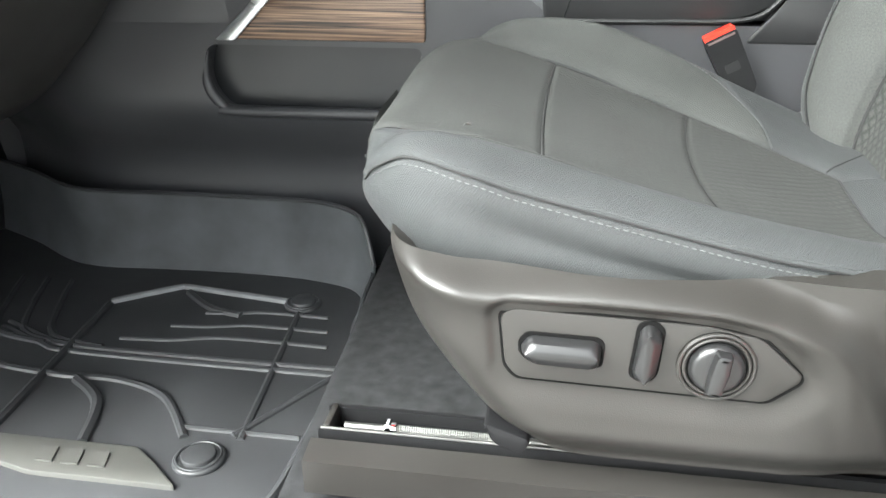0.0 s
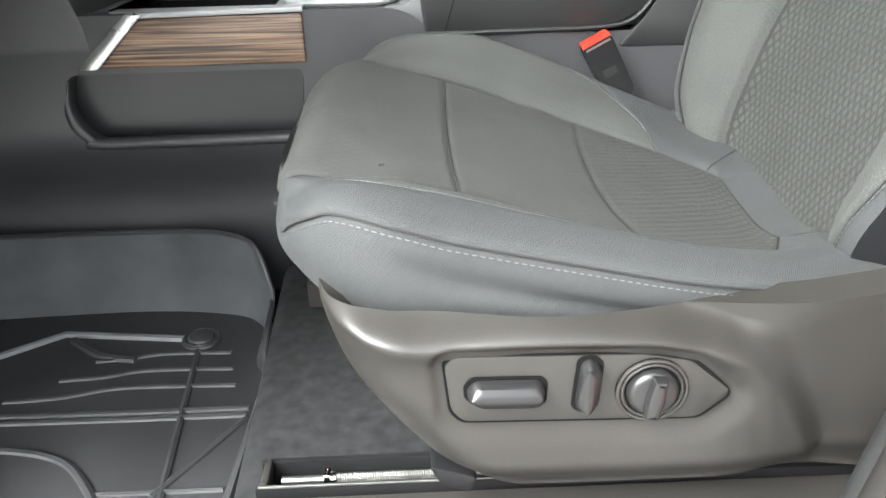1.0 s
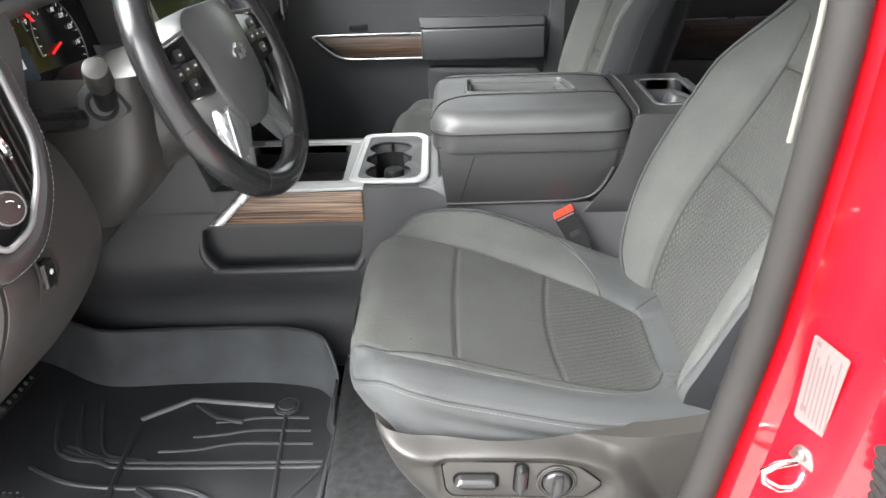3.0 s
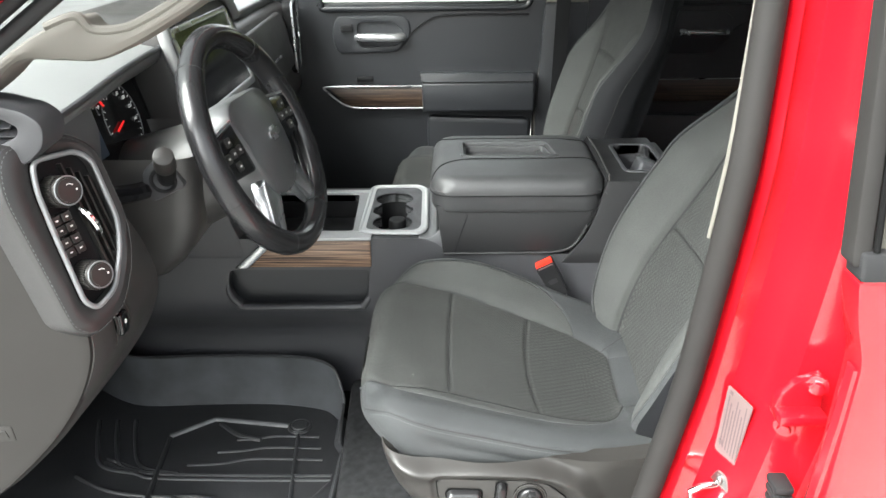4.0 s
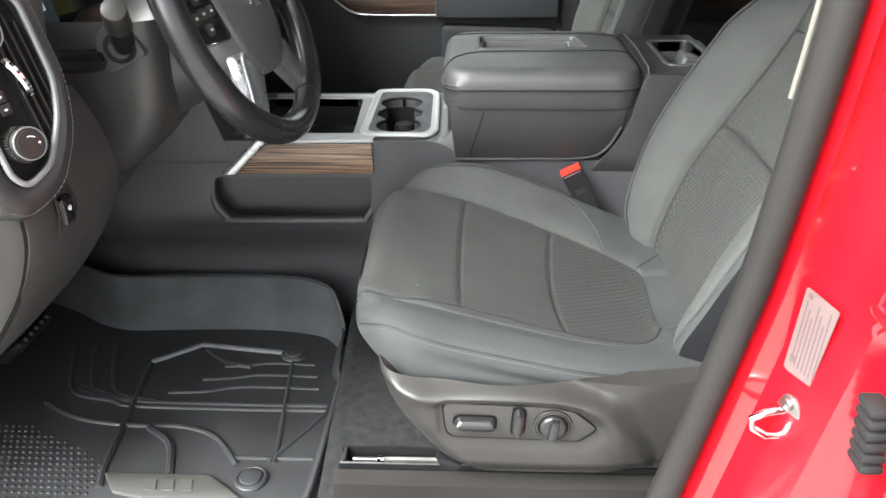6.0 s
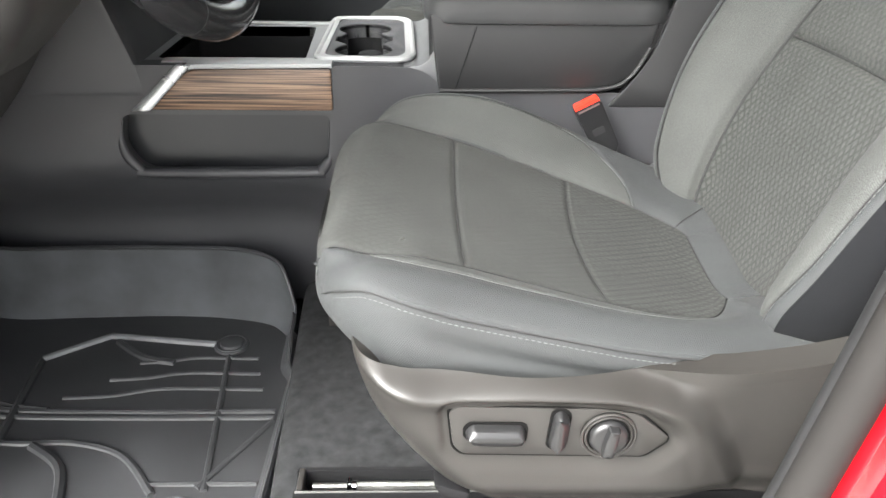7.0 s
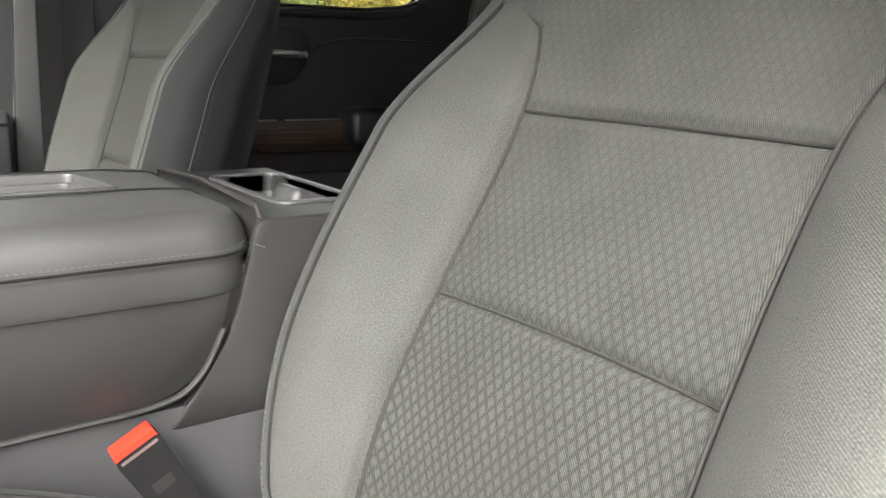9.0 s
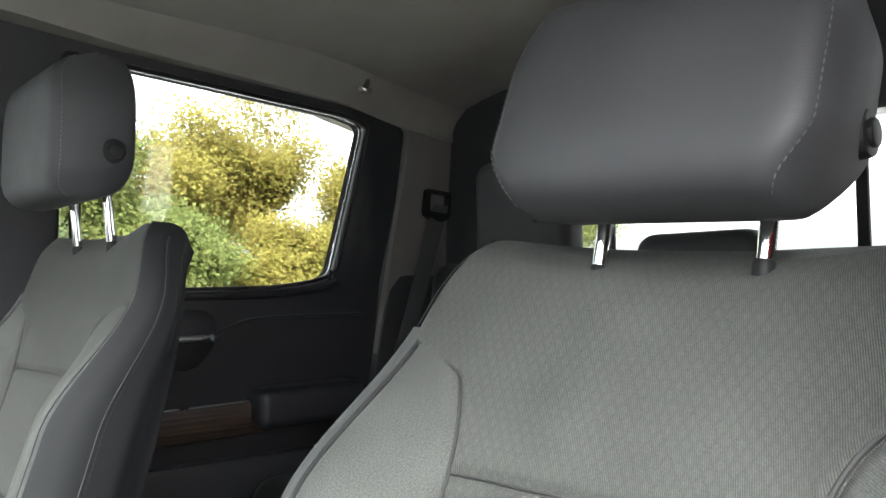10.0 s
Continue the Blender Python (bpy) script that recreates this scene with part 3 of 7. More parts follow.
    cushion_part("seam_stitching", stitches(line, 0.0030, 0.0018, 0.0007), THREAD, "pale grey thread")
    cord([at(x, near_edge(x) + 0.0005, cushion(x, near_edge(x)) - 0.0032) for x in np.linspace(-0.148, 0.24, 100)], 0.0009)

    # backrest: a front line, swollen sides, top roll and back panel
    spine_x = curve([0.0, 0.22, 0.40, 0.68, 0.86, 0.95, 1.0], [0.292, 0.338, 0.384, 0.466, 0.523, 0.548, 0.572])
    spine_z = curve([0.0, 0.22, 0.40, 0.68, 0.86, 0.95, 1.0], [0.838, 1.010, 1.112, 1.254, 1.350, 1.393, 1.410])
    rot = Matrix.Rotation(radians(recline), 3, "Y")
    hinge = Vector((0.33, 0, 0.88))

    def back(x, w, z):
        p = rot @ (Vector((x, 0, z)) - hinge) + hinge
        return (p.x + back_shift[0], mid + sg * (w + 0.018), p.z + back_shift[1])

    half = curve([0.0, 0.1, 0.2, 0.35, 0.62, 0.80, 0.90, 0.97, 1.0], [0.170, 0.214, 0.240, 0.252, 0.248, 0.240, 0.226, 0.206, 0.190])
    seam_w = curve([0.0, 0.10, 0.20, 0.40, 0.58, 0.68, 0.74, 0.79, 0.83, 0.86], [0.128, 0.134, 0.135, 0.131, 0.129, 0.132, 0.140, 0.156, 0.184, 0.222])

    def lift(h, w):
        k = max(0.0, (abs(w) - 0.125) / max(0.02, half(h) - 0.125))
        k = min(k, 1.0)
        prof = math.sin(math.pi * min(1.0, k * 0.62)) * 1.0
        return 0.062 * prof * (1 - step(0.60, 0.86, h)) * step(-0.06, 0.12, h)

    def face(h, w):
        notch = (0.006 * math.exp(-(w / 0.09) ** 4) - 0.010 * math.exp(-((abs(w) - 0.175) / 0.045) ** 2)) * step(0.90, 1.0, h)
        hollow = 0.012 * (1 - (min(abs(w), 0.13) / 0.13) ** 2)
        x = spine_x(h) - lift(h, w) * 0.88 + hollow * 0.6
        z = spine_z(h) + lift(h, w) * 0.25 - notch + (0.006 + lean * w) * step(0.55, 1.0, h)
        return back(x, w, z)

    def strip(h0, h1, w0, w1):
        def f(a, b):
            h = mixf(h0, h1, a)
            lo, hi = (w0(h) if callable(w0) else w0), (w1(h) if callable(w1) else w1)
            return face(h, mixf(lo, hi, b))
        return f

    neg = lambda fn: (lambda h: -fn(h))
    H1, H2, H3 = 0.395, 0.675, 0.84
    brim = lambda h: mixf(seam_w(h), half(h), step(0.79, 0.845, h))

    def fpanel(n, fn, nu, nv, m, lab="", **k):
        return part(n, up(fn, nu, nv, **k), m, s, lab)

    fpanel("backrest_lower_panel", strip(0.0, H1, neg(seam_w), seam_w), 56, 60, CLOTH, "dark patterned cloth panel", dip=0.0065, width=0.0055)
    fpanel("backrest_middle_panel", strip(H1, H2, neg(seam_w), seam_w), 40, 60, CLOTH, "dark patterned cloth panel", dip=0.0065, width=0.0055)
    fpanel("backrest_upper_panel", strip(H2, 1.0, lambda h: -brim(h), brim), 60, 90, CLOTH, "dark patterned cloth panel", dip=0.0065, width=0.0055, edges="acd")
    for hh in (H1, H2):
        cord([Vector(face(hh, w)) + Vector((0.0046, 0, -0.0018)) for w in np.linspace(-seam_w(hh), seam_w(hh), 30)], 0.0013)
    def flank(a, b, side):
        """Side of the backrest from its front edge (b=0) to the rear panel (b=1)."""
        p = Vector(face(a, side * half(a)))
        depth = mixf(0.118, 0.092, step(0.55, 1.0, a)) + lift(a, half(a)) * 0.8 - slim
        bow = 0.014 * math.sin(math.pi * min(1.0, b * 1.2) ** 0.8) - 0.030 * step(0.62, 1.0, b)
        top_round = step(0.86, 1.0, a)
        return (p.x + depth * b, p.y + side * sg * bow * (1 - 0.4 * top_round), p.z - 0.02 * b + top_round * (0.010 * math.sin(math.pi * b) - 0.012 * b * b))

    for side in (1, -1):
        cord([Vector(face(h, side * seam_w(h))) + Vector((0.0046, 0, -0.001)) for h in np.linspace(0.02, H3, 60)], 0.0018)
        rim = lambda h: half(h) - 0.014 - 0.010 * step(0.2, 0.0, h)
        f = strip(0.0, H3, seam_w if side > 0 else neg(rim), rim if side > 0 else neg(seam_w))
        fpanel("backrest_bolster", f, 110, 34, HEATHER, "heather grey cloth bolster", dip=0.0065, width=0.006)
        f = strip(0.0, H3 + 0.01, rim if side > 0 else neg(half), half if side > 0 else neg(rim))
        fpanel("bolster_edge", f, 110, 8, VINYL, "smooth grey trim edge", dip=0.003, width=0.0035, edges="d" if side < 0 else "c")
        cord([Vector(face(h, side * rim(h))) + Vector((0.0020, 0, 0)) for h in np.linspace(0.02, H3, 90)], 0.0008)
        edge = [face(h, side * (rim(h) + 0.0045)) for h in np.linspace(0.03, 0.40, 60)]
        part("seam_stitching", stitches([Vector(p) + Vector((-0.0006, 0, 0)) for p in edge], 0.0034, 0.0020, 0.0006), THREAD, s, "pale grey thread")

        fl = patch(lambda a, b, side=side: flank(a, b, side), 60, 24, dip=0.003, edges="c", hem=0)
        bmesh.ops.recalc_face_normals(fl, faces=fl.faces)
        if sum(f.normal.y for f in fl.faces) * side * sg < 0:
            bmesh.ops.reverse_faces(fl, faces=fl.faces)
        part("backrest_flank", fl, FLANK, s, "smooth charcoal side panel")
        line = [Vector(flank(a, 0.36, side)) + Vector((0, side * sg * 0.0004, 0)) for a in np.linspace(0.10, 0.97, 90)]
        part("flank_seam", tube(line, 0.0010, 6), DARK_THREAD, s)
        line = [Vector(flank(a, 0.40, side)) + Vector((0, side * sg * 0.0004, 0)) for a in np.linspace(0.10, 0.97, 90)]
        part("seam_stitching", stitches(line, 0.0034, 0.0026, 0.0004), DARK_THREAD, s)

    def rear(a, b):
        l, r = Vector(flank(a, 1.0, -1)), Vector(flank(a, 1.0, 1))
        p = l.lerp(r, b)
        p.x += 0.012 * math.sin(math.pi * b)
        return p
    rr = patch(rear, 30, 20, dip=0.0, edges="", hem=0)
    bmesh.ops.recalc_face_normals(rr, faces=rr.faces)
    part("backrest_rear_panel", rr, LEATHER, s, "black rear panel")

    def crown(a, b):
        l, r = Vector(flank(1.0, a, -1)), Vector(flank(1.0, a, 1))
        p = l.lerp(r, b)
        f0 = Vector(face(1.0, mixf(-half(1.0), half(1.0), b)))
        e0 = Vector(flank(1.0, 0.0, -1)).lerp(Vector(flank(1.0, 0.0, 1)), b)
        return p + (f0 - e0) * (1 - a) ** 2
    cr = patch(crown, 14, 50, dip=0.0, edges="", hem=0)
    bmesh.ops.recalc_face_normals(cr, faces=cr.faces)
    part("backrest_crown", cr, CLOTH, s)

    # head restraint on two posts
    foot = Vector(back(0.566, 0, 1.410))
    tilt = Matrix.Rotation(lean, 3, "X") @ Matrix.Rotation(radians(12 + 0.25 * recline - nod), 3, "Y")
    for w in (-0.067, 0.067):
        a = foot + Vector((0, w, -0.02))
        b = a + tilt @ Vector((0, 0, 0.11 + head_up))
        part("headrest_post", cyl(a, b, 0.0062, seg=16), CHROME, s, "polished chrome post")
        part("post_guide", cyl(a + tilt @ Vector((0, 0, 0.006)), a + tilt @ Vector((0, 0, 0.020)), 0.0082, 0.0076, 20, 0.002), BLACK, s)
    hr_c = foot + tilt @ Vector((-0.022, 0.003, 0.104 + head_up))

    def block(a, b, front):
        """Front or rear half of the rounded pad; a upwards, b across."""
        v = 2 * a - 1
        u = 2 * b - 1
        hw = 0.136 - 0.020 * step(0.2, 1.0, v) - 0.030 * step(-0.45, -1.05, v)
        dep = (1 - abs(v) ** 7) ** 0.5 * (1 - abs(u) ** 14) ** 0.42
        x = (-0.056 if front else 0.052) * dep + 0.012 * v
        return hr_c + tilt @ Vector((x, u * hw * 0.985, v * 0.094))
    fr = patch(lambda a, b: block(a, b, True), 30, 40, hem=0)
    bk = patch(lambda a, b: block(a, b, False), 30, 40, hem=0)
    pad = join(fr, bk)
    bmesh.ops.remove_doubles(pad, verts=pad.verts, dist=0.0004)
    bmesh.ops.recalc_face_normals(pad, faces=pad.faces)
    hd = part("headrest", pad, HEAD, s, "charcoal leatherette head restraint")
    for u in (-0.94, 0.94):
        line = [block(a, (u + 1) / 2, True) + tilt @ Vector((-0.0012, 0, 0)) for a in np.linspace(0.03, 0.97, 60)]
        part("seam_stitching", stitches(line, 0.0040, 0.0018, 0.0006), THREAD, hd, "pale grey thread")
    c = hr_c + tilt @ Vector((0.012, -0.124, -0.036))
    out = Vector((0, -1, 0))
    part("release_button", join(cyl(c, c + out * 0.011, 0.0165, 0.015, 28, 0.002), cyl(c + out * 0.009, c + out * 0.014, 0.010, 0.009, 24, 0.001)), BLACK, hd)
    return s


driver_seat = seat("driver_seat", "grey patterned cloth power seat with pale stitching", SEAT, 0.0, (0.0, 0.0), 0.0, -1, 0.013, 0.05)
passenger_seat = seat("passenger_seat", "grey patterned cloth bucket seat, set more upright", 2 * CENTRE - SEAT, -0.02, (-0.012, 0.012), -12.0, 1, 0.044, 0.0, 15.0, 0.030)


# ---- side shield of the driver's seat, with the power switches ----
def seat_shield(s):
    y0 = 0.476
    top = curve([-0.115, -0.095, -0.06, 0.0, 0.064, 0.133, 0.184, 0.223, 0.27, 0.36, 0.5], [0.926, 0.925, 0.922, 0.9195, 0.9185, 0.919, 0.921, 0.925, 0.933, 0.958, 0.98])
    front_x = curve([0.775, 0.79, 0.81, 0.838, 0.871, 0.913, 0.948], [-0.030, -0.046, -0.062, -0.085, -0.106, -0.118, -0.119])
    low = curve([-0.05, 0.05, 0.18, 0.26, 0.5], [0.782, 0.780, 0.778, 0.770, 0.745])
    ridge_z = curve([-0.112, -0.097, -0.077, -0.042, 0.028, 0.098, 0.133, 0.155, 0.175, 0.201, 0.235], [0.922, 0.918, 0.912, 0.908, 0.911, 0.907, 0.899, 0.892, 0.878, 0.836, 0.770])
    edge_line = [(-0.036, 0.894), (-0.028, 0.899), (0.092, 0.896), (0.124, 0.890), (0.151, 0.865), (0.150, 0.860), (0.132, 0.844), (-0.024, 0.848), (-0.032, 0.857)]
    pocket = rounded([(x + (0.0035 if x > 0.05 else -0.0035), z + (0.0035 if z > 0.87 else -0.0035)) for x, z in edge_line], 0.006)

    def depth(x, z):
        """How far the pocket of the switch panel is sunk at a place."""
        if inside((x, z), pocket):
            return 1.0
        best, wide = 1.0, 0.008
        for (ax_, az_), (bx_, bz_) in zip(pocket, pocket[1:] + pocket[:1]):
            dx, dz = bx_ - ax_, bz_ - az_
            t = max(0.0, min(1.0, ((x - ax_) * dx + (z - az_) * dz) / max(1e-12, dx * dx + dz * dz)))
            px_, pz_ = ax_ + t * dx, az_ + t * dz
            g = math.hypot(x - px_, z - pz_)
            if g < best:
                best = g
                wide = 0.007 + 0.015 * max(0.0, (pz_ - z) / max(g, 1e-6)) + 0.006 * max(0.0, (x - px_) / max(g, 1e-6))
        return 1 - step(0.0, wide, best)

    def f(a, b):
        x = mixf(-0.115, 0.5, a)
        z = mixf(low(x), top(x), b)
        xf = front_x(z)
        x = xf + (0.5 - xf) * a
        z = mixf(low(x), top(x), b)
        k = (z - low(x)) / max(1e-4, top(x) - low(x))
        slant = 1.0 - 0.55 * step(0.15, 0.19, x)
        over = (z - ridge_z(x)) * slant
        shelf = 0.028 * step(-0.004, 0.019, over) * (1 - 0.6 * step(0.10, 0.22, x))
        bead = -0.0028 * math.exp(-((over + 0.003) / 0.0095) ** 2) * step(-0.115, -0.085, x) * step(0.20, 0.15, x)
        belly = 0.0035 * step(0.0, 0.035, -over) * step(0.15, 0.06, -over)
        under = 0.016 * step(0.24, 0.0, k) ** 1.6
        turn = max(0.0, min(1.0, (xf + 0.060 - x) / 0.060))
        nose = 0.075 * (1 - math.sqrt(1 - 0.985 * turn * turn))
        rise = -0.004 * step(0.22, 0.40, x)
        tuck = 0.018 * step(0.165, 0.235, x) * max(0.0, min(1.0, (top(x) - 0.012 - z) / 0.13))
        return (x, y0 + shelf + bead + belly + under + nose + rise + tuck + 0.0032 * depth(x, z), z)
    part("side_shield", patch(f, 300, 130, dip=0, edges="", hem=0.03), COVER, s, "grained charcoal plastic side shield")
    def grown(g):
        cx, cz = 0.055, 0.870
        return rounded([(x + g * (1 if x > cx else -1), z + g * (1 if z > cz else -1)) for x, z in edge_line], 0.005)
    part("panel_gap", plate(grown(0.0012), on_y, y0 + 0.016, y0 + 0.0030), MATTE, s, "dark gap round the switch panel")
    pn = part("switch_panel", plate(grown(-0.0006), on_y, y0 + 0.016, y0 + 0.0018, soft=0.0008), PANEL, s, "satin charcoal switch panel")
    y1 = y0 + 0.0017
    def rocker(name, outline, mid, ridge, high, label=""):
        """A switch that rises from its outline to a narrow ridge."""
        cx, cz = mid
        bm = bmesh.new()
        rings = []
        for depth_, fx, fz in ((0.0, 1.0, 1.0), (0.45, 0.985, 0.96), (0.75, 0.93, 0.82), (0.93, mixf(0.93, ridge[0], 0.6), mixf(0.82, ridge[1], 0.6)), (1.0, ridge[0], ridge[1])):
            rings.append([bm.verts.new((cx + (x - cx) * fx, y1 - high * depth_, cz + (z - cz) * fz)) for x, z in outline])
        for p, q in zip(rings, rings[1:]):
            for k in range(len(p)):
                m = (k + 1) % len(p)
                bm.faces.new((p[k], p[m], q[m], q[k]))
        bm.faces.new(rings[-1])
        bmesh.ops.recalc_face_normals(bm, faces=bm.faces)
        return part(name, bm, SWITCH, pn, label)

    def grow(outline, mid, g):
        return [(x + g * (1 if x > mid[0] else -1), z + g * (1 if z > mid[1] else -1)) for x, z in outline]

    long_bar = rounded([(-0.0225, 0.873), (-0.0165, 0.8815), (0.025, 0.8805), (0.029, 0.876), (0.028, 0.8645), (0.023, 0.8625), (-0.015, 0.8640)], 0.004, 4)
    part("switch_well", plate(grow(long_bar, (0.003, 0.872), 0.0022), on_y, y1, y1 - 0.0010), MATTE, pn)
    rocker("cushion_switch", long_bar, (0.003, 0.8735), (0.90, 0.12), 0.013, "satin black bar switch with a bright edge")
    tall_bar = rounded([(0.0515, 0.892), (0.057, 0.8955), (0.0645, 0.890), (0.0625, 0.861), (0.057, 0.8545), (0.0485, 0.8595)], 0.004, 4)
    part("switch_well", plate(grow(tall_bar, (0.0565, 0.875), 0.0022), on_y, y1, y1 - 0.0010), MATTE, pn)
    rocker("recline_switch", tall_bar, (0.0550, 0.876), (0.16, 0.88), 0.013)
    c = Vector((0.0988, y1, 0.8690))
    around = np.linspace(0, 2 * math.pi, 48, endpoint=False)
    part("dial_well", cyl(c, c + Vector((0, -0.0012, 0)), 0.0236, 0.0236, 40), MATTE, pn)
    for rad, thick in ((0.0226, 0.0014), (0.0196, 0.0012)):
        part("dial_ring", tube([c + Vector((rad * math.cos(t), -0.0022, rad * math.sin(t))) for t in around], thick, 8, True), PANEL, pn)
    part("lumbar_dial", cyl(c, c + Vector((0, -0.0085, 0)), 0.0176, 0.0158, 40, 0.003), SWITCH, pn, "round lumbar dial")
    grip = rounded([(-0.0050, -0.0150), (-0.0060, 0.0), (-0.0050, 0.0150), (0.0050, 0.0150), (0.0060, 0.0), (0.0050, -0.0150)], 0.002)
    cs, sn = math.cos(radians(-8)), math.sin(radians(-8))
    part("dial_grip", plate(grip, lambda u, v, w: c + Vector((u * cs - v * sn, w, u * sn + v * cs)), -0.007, -0.0155, soft=0.0038), SWITCH, pn)
    # airbag mark near the rear end of the shield
    part("airbag_mark", plate(rounded([(0.236, 0.916), (0.240, 0.908), (0.264, 0.912), (0.262, 0.920)], 0.002), on_y, 0.515, 0.4965), COVER, s)
    part("shield_foot", plate(rounded([(-0.048, 0.798), (-0.040, 0.780), (-0.018, 0.772), (-0.012, 0.786)], 0.006), on_y, 0.53, 0.494, soft=0.003), BLACK, s)


seat_shield(driver_seat)
fl = thing("lint_fleck", "tiny pale lint fleck lying on the seat cushion", "lint", (-0.076, 0.628, 0.983))
for pts in ([(-0.0785, 0.6250, 0.0006), (-0.0765, 0.6275, 0.0014), (-0.0752, 0.6305, 0.0008), (-0.0735, 0.6315, 0.0006)], [(-0.0760, 0.6268, 0.0008), (-0.0745, 0.6280, 0.0012), (-0.0738, 0.6268, 0.0006)]):
    part("fibre", tube(smooth_line([(x, y, cushion(x, y - SEAT) + up) for x, y, up in pts], 4), 0.0005, 5), BADGE, fl)
# pan and frame under both cushions
for s, mid in ((driver_seat, SEAT), (passenger_seat, 2 * CENTRE - SEAT)):
    part("seat_pan", box((0.12, mid + 0.01, 0.80), (0.36, 0.38, 0.10), 0.02), BLACK, s)

# ---- seat tracks ----
def seat_track(y, label):
    t = thing("seat_track", label, "seat track", (0.0, y, 0.70), group="seat tracks")
    prof = [(-0.018, 0), (-0.018, 0.034), (-0.013, 0.034), (-0.013, 0.005), (0.013, 0.005), (0.013, 0.034), (0.018, 0.034), (0.018, 0)]
    part("channel", plate(prof, lambda u, v, w: (w, y + u, 0.716 + v), -0.182, 0.42), BLACK, t, "black steel channel")
    part("channel_lip", box((-0.0, y - 0.0165, 0.7512), (0.36, 0.002, 0.002), 0.0004), STEEL, t)
    part("cover_strip", plate([(-0.014, 0), (-0.014, 0.030), (0.010, 0.034), (0.012, 0)], lambda u, v, w: (w, y - 0.034 + u, 0.712 + v), -0.186, 0.42, soft=0.0), PANEL, t, "grey plastic cover strip")
    turns = 46
    helix = [(-0.125 + 0.085 * i / (turns * 8), y + 0.0042 * math.cos(i * math.pi / 4), 0.742 + 0.0042 * math.sin(i * math.pi / 4)) for i in range(turns * 8)]
    part("screw_thread", tube(helix, 0.0010, 5), STEEL, t, "bright threaded screw")
    part("screw_core", cyl((-0.165, y, 0.742), (0.2, y, 0.742), 0.0036, seg=14), STEEL, t)
    part("screw_nut", join(cyl((-0.131, y, 0.742), (-0.126, y, 0.742), 0.0085, 0.0085, 6, 0.0005), cyl((-0.126, y, 0.742), (-0.122, y, 0.742), 0.0068, seg=16)), CHROME, t)
    part("end_stop", box((-0.176, y, 0.738), (0.006, 0.030, 0.03), 0.002), PANEL, t)
    return t


seat_track(0.549, "black seat track with a bright screw on the carpet")
seat_track(0.93, "black seat track beneath the driver's seat")

# ---- sill and floor ----
solo("sill_plate", plate(rounded([(0.0, 0.0), (0.0, 0.115), (0.012, 0.128), (0.06, 0.128), (0.085, 0.10), (0.105, 0.0)], 0.012),
                         lambda u, v, w: (w, 0.395 + u, FLOOR - 0.02 + v), -0.19, 0.62), TRIM, "charcoal plastic door sill plate", "sill plate", kind="structure")
solo("sill_plate", plate(rounded([(0.0, 0.0), (0.0, 0.055), (0.02, 0.06), (0.08, 0.05), (0.12, 0.0)], 0.012),
                         lambda u, v, w: (w, 0.385 + u, FLOOR - 0.02 + v), -0.9, -0.195), TRIM, "charcoal plastic door sill plate", "sill plate", kind="structure")
solo("floor", box((0.25, CENTRE, FLOOR - 0.04), (2.5, 1.62, 0.06), 0.0), CARPET, "black cut-pile cab carpet", "floor", kind="structure")
bump_up = plate(rounded([(-0.215, 0.50), (-0.24, 1.04), (0.9, 1.04), (0.9, 0.46), (-0.19, 0.46)], 0.03), on_z, FLOOR - 0.03, 0.700, soft=0.012)
solo("floor_riser", bump_up, CARPET, "raised black carpet below the seat", "carpet", kind="structure")


